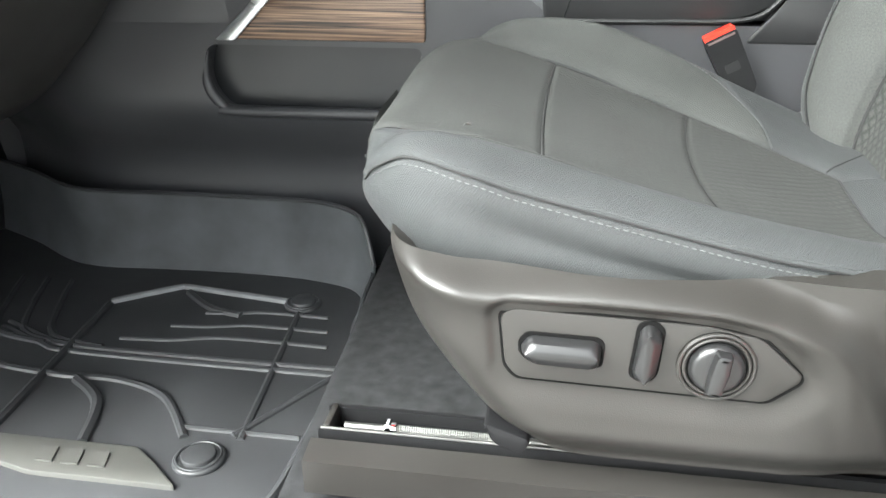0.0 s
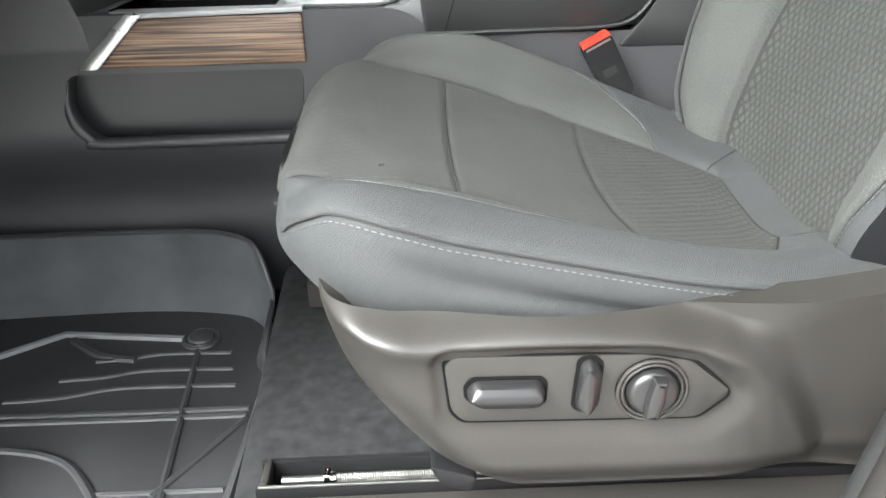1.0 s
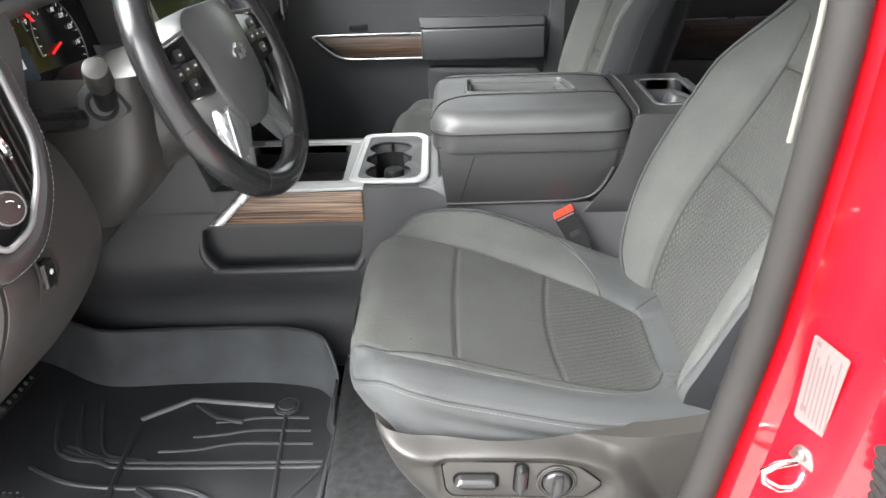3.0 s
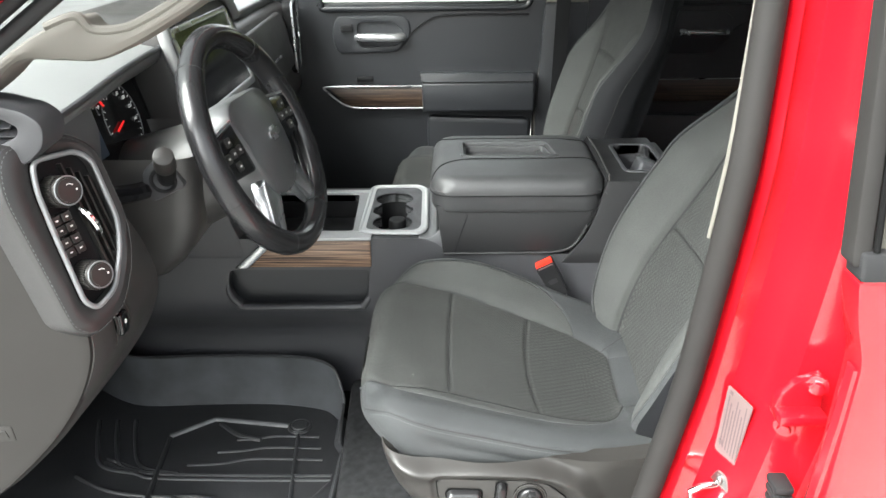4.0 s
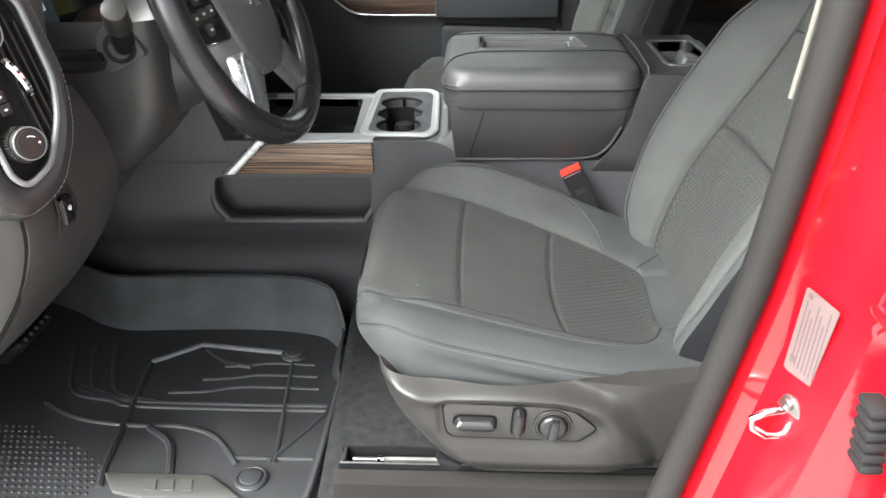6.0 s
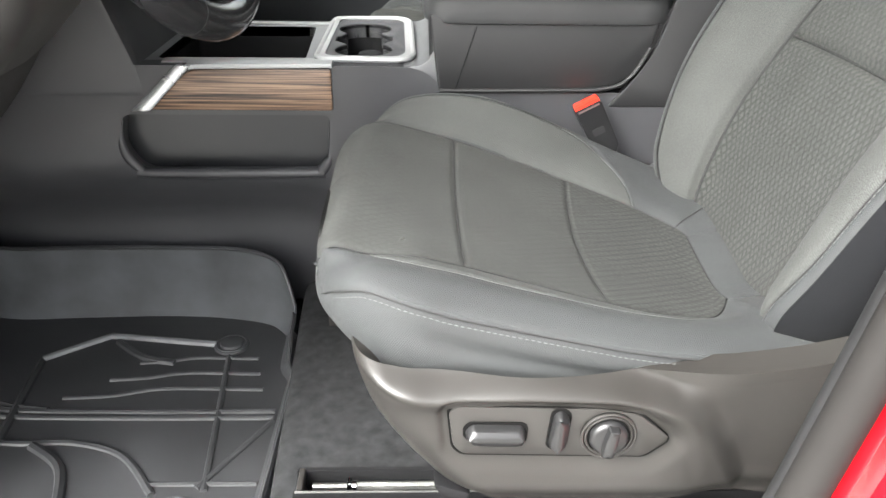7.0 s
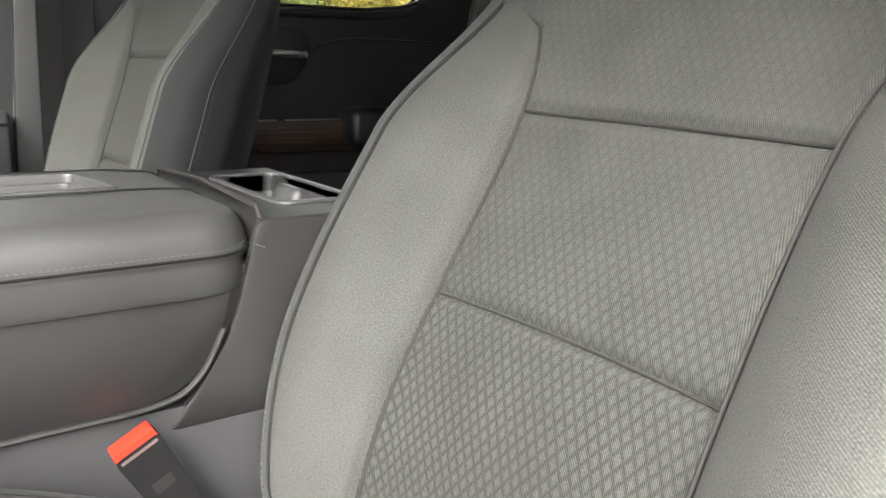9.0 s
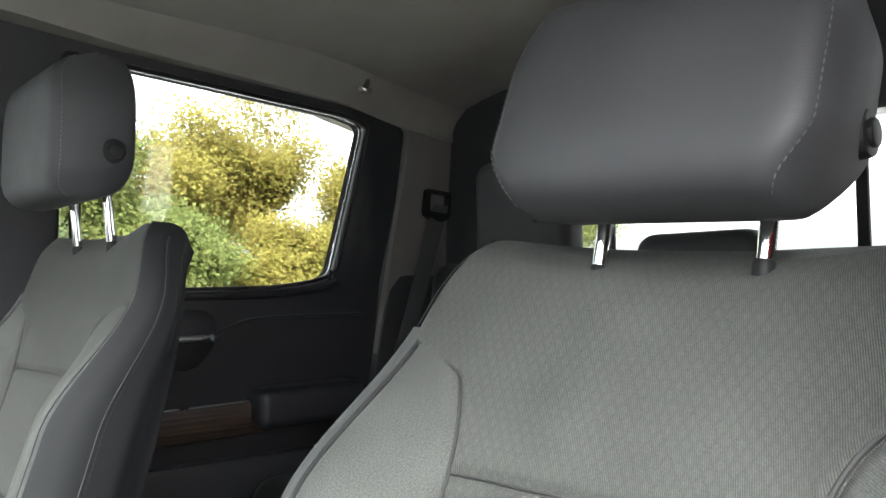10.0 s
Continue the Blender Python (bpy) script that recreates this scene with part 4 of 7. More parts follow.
# ---- rubber floor mat ----
def floor_mat():
    m = thing("floor_mat", "black moulded rubber floor mat with raised ribs", "floor mat", (-0.5, 0.8, FLOOR))
    zt = 0.625
    base = [(-0.98, 0.47), (-0.80, 0.46), (-0.30, 0.52), (-0.235, 0.56), (-0.232, 0.70), (-0.240, 0.90), (-0.250, 1.00), (-0.30, 1.025), (-0.40, 1.045), (-0.58, 1.05), (-0.70, 1.045), (-0.76, 1.065), (-0.85, 1.118), (-0.96, 1.165), (-0.98, 0.87)]
    part("mat_floor", plate(rounded(base, 0.03), on_z, FLOOR - 0.008, zt, soft=0.003), MAT_RUBBER, m)
    # the tall edge towards the console
    line = smooth_line([(-0.97, 1.175, 0), (-0.85, 1.118, 0), (-0.765, 1.066, 0), (-0.70, 1.046, 0), (-0.58, 1.051, 0), (-0.45, 1.054, 0), (-0.36, 1.046, 0), (-0.29, 1.025, 0), (-0.255, 0.985, 0)], 8)
    hgt = curve([0, 0.3, 0.6, 0.9, 1.0], [0.122, 0.121, 0.119, 0.112, 0.055])

    def wall(a, b):
        i = a * (len(line) - 1)
        k = min(int(i), len(line) - 2)
        p = line[k].lerp(line[k + 1], i - k)
        d = (line[k + 1] - line[k]).normalized()
        out = Vector((-d.y, d.x, 0))
        q = p + out * (0.004 * b - 0.012 * (1 - b) ** 3)
        return (q.x, q.y, zt - 0.002 + hgt(a) * b)
    w = patch(wall, 70, 10, dip=0, edges="", hem=0.004)
    part("mat_wall", w, MAT_FELT, m, "grey-black raised mat edge")
    edge = [Vector(wall(a, 1.0)) for a in np.linspace(0, 1, 60)]
    part("mat_lip", tube(edge, 0.0035, 6), MAT_RUBBER, m)
    side = smooth_line([(-0.262, 1.02, 0.050), (-0.254, 0.985, 0.040), (-0.252, 0.93, 0.034), (-0.250, 0.895, 0.016), (-0.238, 0.870, 0.014), (-0.236, 0.845, 0.030), (-0.238, 0.76, 0.024), (-0.241, 0.66, 0.018), (-0.247, 0.58, 0.012), (-0.27, 0.53, 0.004)], 8)

    def upturn(a, b):
        i = a * (len(side) - 1)
        k = min(int(i), len(side) - 2)
        p = side[k].lerp(side[k + 1], i - k)
        return (p.x - 0.016 * (1 - b) ** 2, p.y, zt - 0.002 + p.z * b)
    part("mat_upturn", patch(upturn, 80, 8, dip=0, edges="", hem=0.004), MAT_RUBBER, m, "upturned rubber edge")
    part("mat_lip", tube([upturn(a, 1.0) for a in np.linspace(0, 1, 80)], 0.0032, 6), MAT_RUBBER, m)

    def rib(pts, r=0.0042, n=6, flat=1.0, mt=MAT_RUBBER, lab=""):
        part("rib", tube([(p.x, p.y, zt - r * 0.25) for p in smooth_line([(x, y, 0) for x, y in pts], n)], r * 1.35, 8), mt, m, lab)
    def sharp(pts, r=0.0042, lab=""):
        part("rib", tube([(x, y, zt - r * 0.25) for x, y in pts], r * 1.35, 8), MAT_RUBBER, m, lab)
    # long spine, light leading edge and rungs
    sharp([(-0.575, 0.60), (-0.585, 0.64), (-0.615, 0.92)], 0.005)
    part("rib", tube([(x, y, zt) for x, y in ((-0.615, 0.925), (-0.535, 0.985), (-0.37, 0.962))], 0.0062, 8), BRIGHT_RIB, m, "pale leading rib")
    for k, (x0, y0, x1, y1) in enumerate([(-0.47, 0.935, -0.30, 0.925), (-0.50, 0.895, -0.29, 0.888), (-0.55, 0.855, -0.28, 0.852)]):
        rib([(x0, y0 - 0.02), (mixf(x0, x1, 0.25), y0 - 0.015), (mixf(x0, x1, 0.5), y1 + 0.003), (x1, y1)], 0.003)
    for y in (0.805, 0.792):
        rib([(-0.72, y + 0.05), (-0.64, y + 0.015), (-0.60, y + 0.004), (-0.42, y), (-0.255, y)], 0.0035)
    rib([(-0.76, 0.80), (-0.68, 0.76), (-0.58, 0.745), (-0.50, 0.745), (-0.43, 0.72), (-0.375, 0.655)], 0.004)
    sharp([(-0.345, 0.935), (-0.315, 0.66)], 0.0035)
    sharp([(-0.325, 0.665), (-0.255, 0.785)], 0.0035)
    sharp([(-0.385, 0.672), (-0.255, 0.672)], 0.003)
    for x in (-0.66, -0.70, -0.74):
        rib([(x - 0.05, 0.98), (x - 0.02, 0.90), (x + 0.02, 0.83), (x + 0.10, 0.81)], 0.004)
    rib([(-0.52, 0.97), (-0.47, 0.93), (-0.42, 0.915)], 0.005)
    rib([(-0.55, 0.74), (-0.50, 0.70), (-0.475, 0.63)], 0.0055)
    # grip studs on the heel pad
    dots = bmesh.new()
    for i in range(26):
        for j in range(20):
            x, y = -0.86 + i * 0.0115 + (j % 2) * 0.0057, 0.50 + j * 0.0125
            if x < -0.585 - 0.18 * step(0.64, 0.76, y) and inside((x, y), base):
                b = bmesh.ops.create_cone(dots, cap_ends=True, segments=6, radius1=0.0036, radius2=0.0022, depth=0.0034, matrix=Matrix.Translation((x, y, zt + 0.0015)))
    part("grip_studs", dots, MAT_RUBBER, m, kind="stuff")
    # retaining knobs and the pale badge
    for x, y in ((-0.346, 0.958), (-0.343, 0.624)):
        c = Vector((x, y, zt))
        kb = part("retainer_knob", join(cyl(c, c + Vector((0, 0, 0.005)), 0.027, 0.0255, 36, 0.002), cyl(c, c + Vector((0, 0, 0.009)), 0.018, 0.017, 32, 0.002)), MAT_RUBBER, m)
        part("knob_ring", tube([c + Vector((0.022 * math.cos(t), 0.022 * math.sin(t), 0.0055)) for t in np.linspace(0, 2 * math.pi, 32, endpoint=False)], 0.0012, 6, True), MAT_RUBBER, kb)
    part("mat_badge", plate(rounded([(-0.578, 0.628), (-0.41, 0.628), (-0.378, 0.605), (-0.345, 0.578), (-0.50, 0.578), (-0.55, 0.590)], 0.006), on_z, zt - 0.002, zt + 0.006, soft=0.002), BADGE, m, "pale grey moulded badge")
    for x in (-0.50, -0.472, -0.444):
        part("badge_bar", plate([(x, 0.592), (x + 0.018, 0.592), (x + 0.012, 0.613), (x - 0.006, 0.613)], on_z, zt, zt + 0.0078), BADGE, m)
    return m


floor_mat()


# ---- centre console ----
def console():
    c = thing("centre_console", "charcoal centre console with wood trim and padded lid", "console", (0, CENTRE, FLOOR))
    near, far = 1.03, 2 * CENTRE - 1.03
    prof = rounded([(-0.92, FLOOR), (-0.92, 0.90), (-0.56, 1.035), (-0.06, 1.035), (-0.02, 1.0), (0.23, 1.0), (0.46, 1.0), (0.46, FLOOR)], [0, 0.02, 0.05, 0.03, 0.05, 0.03, 0.02, 0])
    pocket = rounded([(-0.476, 0.966), (-0.488, 0.915), (-0.462, 0.876), (-0.205, 0.878), (-0.189, 0.900), (-0.187, 0.966)], [0.015, 0.03, 0.03, 0.02, 0.02, 0.01])
    waist = lambda u, v, w: (u, w + 0.050 * step(0.885, 0.78, v) * step(-0.10, -0.25, u) + 0.11 * step(-0.64, -0.95, u) * step(0.97, 0.88, v), v)
    part("console_side", plate(prof, waist, near + 0.03, near, holes=[pocket], grid=0.02), TRIM, c)
    part("pocket_floor", plate(rounded([(-0.50, 0.975), (-0.51, 0.87), (-0.17, 0.87), (-0.17, 0.975)], 0.01), on_y, near + 0.036, near + 0.032), DOOR, c, "recessed side pocket")
    start = min(range(len(pocket)), key=lambda i: (pocket[i][0] + 0.48) ** 2 + (pocket[i][1] - 0.962) ** 2)
    loop = pocket[start:] + pocket[:start]
    loop = [p for p in loop if p[1] < 0.960]
    part("pocket_rim", tube(smooth_line([(u, near + 0.0045, v) for u, v in loop[::2]], 2), lambda f: 0.0015 + 0.0068 * min(1.0, 5 * f, 5 * (1 - f)), 12), TRIM, c, "rounded pocket lip")
    part("console_side", plate(prof, on_y, far - 0.03, far, soft=0.0), TRIM, c)
    # top deck with open tray and cup holders
    cups = [(-0.142, 1.105), (-0.148, 1.245)]
    tray = rounded([(-0.43, 1.075), (-0.222, 1.075), (-0.232, 1.29), (-0.43, 1.29)], 0.012)
    cup_rim = rounded([(-0.205, 1.05), (-0.082, 1.045), (-0.070, 1.07), (-0.078, 1.305), (-0.095, 1.328), (-0.205, 1.325)], 0.02)

    def keyhole():
        """Two round wells and the neck between them as one outline."""
        pts = []
        (x0, y0), (x1, y1) = cups
        r = 0.041
        for t in np.linspace(radians(50), radians(-230), 36):
            pts.append((x0 + r * math.cos(t), y0 + r * math.sin(t)))
        for x, y in ((-0.182, 1.155), (-0.188, 1.160), (-0.188, 1.190), (-0.182, 1.195)):
            pts.append((x, y))
        for t in np.linspace(radians(230), radians(-50), 36):
            pts.append((x1 + r * math.cos(t), y1 + r * math.sin(t)))
        for x, y in ((-0.110, 1.195), (-0.103, 1.190), (-0.103, 1.160), (-0.110, 1.155)):
            pts.append((x, y))
        return pts
    kh = keyhole()
    deck = [(-0.62, near + 0.001), (-0.066, near + 0.001), (-0.066, far - 0.001), (-0.62, far - 0.001)]
    part("console_deck", plate(deck, on_z, 1.018, 1.034, holes=[tray, kh]), SATIN_GREY, c, "satin grey deck")
    part("tray_well", box((-0.328, 1.183, 0.975), (0.23, 0.235, 0.004), 0.001), BLACK, c)
    part("tray_wall", plate(rounded([(-0.436, 1.069), (-0.216, 1.069), (-0.226, 1.296), (-0.436, 1.296)], 0.014), on_z, 0.972, 1.0335, holes=[tray]), BLACK, c)
    cp = part("cup_plate", plate(cup_rim, on_z, 1.030, 1.041, holes=[kh], soft=0.002), TRIM, c, "dark grey cup holder surround")
    out = [(x, y, 1.0405) for x, y in cup_rim]
    part("silver_rim", tube(out, 0.0042, 8, True), SILVER_PAINT, cp, "satin silver rim")
    inner = [(x + (CX - x) * 0.16, y + (1.185 - y) * 0.08) for x, y in cup_rim for CX in (-0.14,)]
    part("silver_face", plate([(x, y) for x, y in cup_rim], on_z, 1.0412, 1.0428, holes=[inner]), SILVER_PAINT, cp)
    part("well_wall", plate([(-0.146 + (x + 0.146) * 1.06, 1.175 + (y - 1.175) * 1.03) for x, y in kh], on_z, 0.955, 1.0385, holes=[kh]), BLACK, cp)
    part("well_floor", plate([(-0.146 + (x + 0.146) * 1.05, 1.175 + (y - 1.175) * 1.02) for x, y in kh], on_z, 0.950, 0.956), BLACK, cp)
    part("cup_divider", join(cyl((-0.138, 1.178, 0.955), (-0.138, 1.178, 1.02), 0.024, 0.019, 24, 0.006)), BLACK, cp)
    # trim below the deck: bright wedge and wood strip
    part("wood_trim", plate(rounded([(-0.432, 0.974), (-0.375, 1.030), (-0.182, 1.033), (-0.182, 0.974)], [0.002, 0.01, 0.006, 0.004]), on_y, near, near - 0.005, soft=0.0015), WOOD, c, "open-pore brown wood strip")
    part("bright_wedge", plate(rounded([(-0.462, 0.972), (-0.390, 1.037), (-0.368, 1.037), (-0.434, 0.972)], 0.003), on_y, near, near - 0.007, soft=0.0015), SILVER, c, "satin silver wedge")
    part("bright_strip", plate(rounded([(-0.385, 1.031), (-0.376, 1.038), (-0.18, 1.040), (-0.18, 1.034)], 0.001), on_y, near + 0.02, near - 0.006, soft=0.001), SILVER_PAINT, c)
    part("bright_strip", box((-0.30, 1.056, 1.0355), (0.23, 0.022, 0.004), 0.001), SILVER_PAINT, c)
    part("bright_strip", box((-0.30, 1.306, 1.0355), (0.23, 0.014, 0.004), 0.001), SILVER_PAINT, c)
    # storage bin under the lid
    bin_prof = rounded([(-0.035, 1.0), (-0.048, 1.105), (0.262, 1.105), (0.256, 1.07), (0.235, 1.028), (0.20, 1.008)], [0.004, 0.004, 0.004, 0.02, 0.03, 0.03])
    part("bin_side", plate(bin_prof, on_y, near + 0.06, near - 0.003, soft=0.003), BIN_SHADED, c)
    part("bin_joint", tube([(-0.012, near - 0.0035, 1.005), (0.015, near - 0.0035, 1.09)], 0.0009, 6), BLACK, c)
    part("bin_side", plate(bin_prof, on_y, far - 0.05, far + 0.003, soft=0.003), BIN_SHADED, c)
    part("bin_front", box((-0.033, CENTRE, 1.055), (0.03, 0.30, 0.115), 0.012), BIN_SHADED, c)
    back_prof = rounded([(0.20, 0.98), (0.235, 1.02), (0.262, 1.065), (0.285, 1.155), (0.425, 1.150), (0.455, 0.98)], [0.01, 0.04, 0.04, 0.012, 0.015, 0.01])
    kh2 = rounded([(0.335, 1.09), (0.405, 1.09), (0.412, 1.11), (0.412, 1.25), (0.405, 1.27), (0.335, 1.27)], 0.018)
    part("rear_body", plate(back_prof, on_y, near + 0.005, near - 0.002, soft=0.003), BIN_SHADED, c)
    part("rear_body", plate(back_prof, on_y, far - 0.005, far + 0.002), BIN_SHADED, c)
    part("rear_deck", plate([(0.284, near + 0.001), (0.284, far - 0.001), (0.426, far - 0.001), (0.426, near + 0.001)], on_z, 1.135, 1.154, holes=[kh2]), BIN_SHADED, c)
    part("rear_back", box((0.438, CENTRE, 1.06), (0.02, 0.296, 0.17), 0.006), BIN_SHADED, c)
    part("rear_tray", plate(rounded([(0.328, 1.082), (0.418, 1.082), (0.418, 1.278), (0.328, 1.278)], 0.02), on_z, 1.07, 1.157, holes=[kh2], soft=0.002), TRIM, c)
    part("rear_tray_floor", box((0.37, CENTRE, 1.085), (0.085, 0.19, 0.004), 0.001), BLACK, c)
    part("tray_flap", box((0.385, 1.16, 1.13), (0.045, 0.055, 0.05), 0.008, 3, Matrix.Rotation(radians(20), 4, "Y")), TRIM, c)
    part("bin_backing", box((0.24, near + 0.03, 1.06), (0.12, 0.05, 0.11), 0.004), BIN_SHADED, c)
    part("bin_lip", tube(smooth_line([(-0.034, near - 0.003, 1.003), (0.10, near - 0.003, 1.004), (0.195, near - 0.003, 1.007), (0.230, near - 0.003, 1.025), (0.252, near - 0.003, 1.064)], 6), 0.0030, 8), BIN_SHADED, c)
    fillet = rounded([(-0.084, 1.020), (-0.084, 1.036), (-0.060, 1.036), (-0.044, 1.050), (-0.036, 1.085), (-0.026, 1.085), (-0.026, 1.0), (-0.070, 1.0)], [0.002, 0.004, 0.016, 0.02, 0.004, 0.002, 0.002, 0.002])
    part("deck_fillet", plate(fillet, on_y, far - 0.001, near + 0.0006, soft=0.003), DECK_GREY, c, "satin grey fillet rising to the bin")
    # padded lid: rings from the stitched edge in to the tray
    LX, LY, HX, HY, RAD = 0.113, CENTRE, 0.173, 0.163, 0.055

    def inset(x, y):
        """Distance inside the lid's rounded outline."""
        qx, qy = abs(x - LX) - (HX - RAD), abs(y - LY) - (HY - RAD)
        return RAD - math.hypot(max(qx, 0.0), max(qy, 0.0)) - min(max(qx, qy), 0.0)

    def lid_z(x, y):
        k = max(0.0, min(1.0, inset(x, y) / 0.024))
        return 1.136 + 0.026 * math.sqrt(1 - (1 - k) ** 2) + 0.006 * min(1.0, inset(x, y) / 0.08)

    outline = rounded([(LX - HX, LY - HY), (LX + HX, LY - HY), (LX + HX, LY + HY), (LX - HX, LY + HY)], RAD * 1.0, 14)
    tray_hole = rounded([(0.0, 1.152), (0.208, 1.152), (0.192, 1.262), (0.0, 1.262)], 0.012, 14)
    bm = bmesh.new()
    rings = []
    for k in (0.0, 0.012, 0.035, 0.07, 0.11, 0.16, 0.22, 0.32, 0.50, 0.70, 0.88, 1.0):
        ring_pts = [(mixf(x0, x1, k), mixf(y0, y1, k)) for (x0, y0), (x1, y1) in zip(outline, tray_hole)]
        rings.append([bm.verts.new((x, y, lid_z(x, y))) for x, y in ring_pts])
    rings.insert(0, [bm.verts.new((v.co.x, v.co.y, 1.126)) for v in rings[0]])
    rings.append([bm.verts.new((v.co.x, v.co.y, v.co.z - 0.014)) for v in rings[-1]])
    for p, q in zip(rings, rings[1:]):
        for i in range(len(p)):
            j = (i + 1) % len(p)
            bm.faces.new((p[i], p[j], q[j], q[i]))
    bmesh.ops.recalc_face_normals(bm, faces=bm.faces)
    part("lid_pad", bm, LEATHER, c, "padded leatherette lid with stitched edge")
    grow = lambda g, pts: [(LX + (x - LX) * g, LY + (y - LY) * g) for x, y in pts]
    part("lid_shell", plate(grow(0.985, outline), lambda u, v, w: (u, v, -w), -1.128, -1.092, soft=0.010), LEATHER, c, "dark padded lid base")
    tray_mid = (0.10, 1.207)
    scale_t = lambda g: [(tray_mid[0] + (x - tray_mid[0]) * g, tray_mid[1] + (y - tray_mid[1]) * (1 - (1 - g) * 1.9)) for x, y in tray_hole]
    part("lid_tray", plate(scale_t(0.998), on_z, 1.150, 1.1695, holes=[scale_t(0.93)], soft=0.003), LEATHER, c, "black tray moulded into the lid")
    part("lid_tray", plate(scale_t(0.93), on_z, 1.146, 1.161, holes=[scale_t(0.87)], soft=0.002), LEATHER, c)
    part("lid_tray_floor", plate(scale_t(0.95), on_z, 1.142, 1.147), LEATHER, c)
    part("tray_step", box((0.170, 1.207, 1.150), (0.010, 0.06, 0.010), 0.003), LEATHER, c)
    part("lid_hinge_strip", tube([(0.290, near + 0.006, 1.152), (0.290, near + 0.014, 1.163), (0.290, CENTRE, 1.168), (0.290, far - 0.012, 1.162), (0.290, far, 1.13)], 0.0022, 8), PANEL, c, "satin hinge strip")
    front = [(x, y) for x, y in outline if y < CENTRE]
    edge = [Vector((LX + (x - LX) * 1.004, LY + (y - LY) * 1.004, 1.1335)) for x, y in front if x < 0.28]
    edge += [Vector((x, LY - HY * 1.004, 1.1335)) for x in np.linspace(edge[-1].x + 0.004, 0.282, 40)] if edge else []
    part("lid_stitching", stitches(edge, 0.0034, 0.0018, 0.0005), THREAD, c, "pale grey thread")
    part("lid_seam", tube([Vector((LX + (x - LX) * 1.001, LY + (y - LY) * 1.001, 1.1290)) for x, y in outline], 0.0014, 6, True), BLACK, c)
    for v0, v1, v2 in ((1.062, 1.134, 1.146), (1.300, 1.286, 1.278)):
        line = smooth_line([(LX - HX + 0.003, v0, 0), (LX - HX + 0.030, mixf(v0, v1, 0.75), 0), (0.02, v1, 0), (0.18, v1, 0), (0.24, v2, 0), (0.284, v2, 0)], 8)
        part("lid_seam", tube([Vector((p.x, p.y, lid_z(p.x, p.y) + 0.0003)) for p in line], 0.0016, 6), BLACK, c)
    return c


console()


def buckle():
    b = thing("seat_belt_buckle", "black seat belt buckle with red release button", "buckle", (0.19, 0.985, 0.9))
    turn = Matrix.Rotation(radians(-28), 4, "Y")
    o = Vector((0.168, 0.998, 0.990))

    def at(u, v, w):
        return o + turn.to_3x3() @ Vector((u * 0.70, w * 0.85, v * 0.86))
    part("buckle_body", plate(rounded([(-0.027, 0.006), (-0.024, -0.075), (-0.012, -0.085), (0.014, -0.085), (0.025, -0.075), (0.027, 0.006)], 0.006), at, -0.014, 0.014, soft=0.003), BLACK, b)
    part("release_button", plate(rounded([(-0.025, 0.002), (-0.025, 0.0115), (0.025, 0.0115), (0.025, 0.002)], 0.003), at, -0.0125, 0.0125, soft=0.003), BUCKLE_RED, b, "bright red release button")
    part("tongue_slot", plate([(-0.022, 0.0), (-0.022, 0.003), (0.022, 0.003), (0.022, 0.0)], at, -0.0145, -0.013), LABEL, b)
    part("label_panel", plate(rounded([(-0.012, -0.034), (-0.012, -0.046), (0.012, -0.046), (0.012, -0.034)], 0.003), at, -0.0146, -0.013), RUBBER, b)
    part("stalk", plate([(-0.012, -0.08), (-0.010, -0.19), (0.012, -0.19), (0.014, -0.08)], at, -0.005, 0.005), BLACK, b)
    part("bracket", plate([(-0.014, -0.088), (-0.014, -0.094), (0.016, -0.094), (0.016, -0.088)], at, -0.008, -0.006), STEEL, b)
    part("anchor_cover", tube(smooth_line([(0.20, 0.985, 0.89), (0.24, 0.985, 0.885), (0.28, 0.99, 0.90), (0.31, 0.99, 0.93)], 6), 0.016, 10, flat=0.5), TRIM, b)


buckle()


# ---- cab shell: far doors, pillars, rear wall, roof ----
INNER = 1.93


def door_skin(name, label, outline, window, skin):
    d = thing(name, label, "truck door", (sum(p[0] for p in outline) / len(outline), INNER, FLOOR), group="passenger side doors")
    lean = lambda u, v, w: (u, w - 0.10 * max(0.0, v - 1.40), v)
    part("door_panel", plate(outline, lean, INNER + 0.03, INNER, holes=[window] if window else [], grid=0.05), skin, d, "black padded door panel")
    ux, uz = sum(p[0] for p in window) / len(window), sum(p[1] for p in window) / len(window)
    wide = [(ux + (x - ux) * 1.12, uz + (z - uz) * 1.12) for x, z in window]
    part("outer_skin", plate([(x, min(z, 2.0)) for x, z in outline], lean, INNER + 0.075, INNER + 0.064, holes=[wide]), RED, d, "red painted outer skin")
    if window:
        part("window_frame", plate(wide, lean, INNER + 0.062, INNER + 0.031, holes=[window]), MATTE, d, "black window frame")
        pane = part("window_pane", plate(window, lean, INNER + 0.042, INNER + 0.038), GLASS, d, "clear side glass")
        pane.visible_shadow = False
        part("window_seal", tube([lean(u, v, INNER + 0.01) for u, v in window], 0.008, 8, True), RUBBER, d)
        belt = sorted([(u, v) for u, v in window if v < 1.426])
        part("belt_cap", tube([lean(u, v - 0.010, INNER - 0.002) for u, v in belt], 0.009, 10), skin, d, "padded window ledge")
    return d


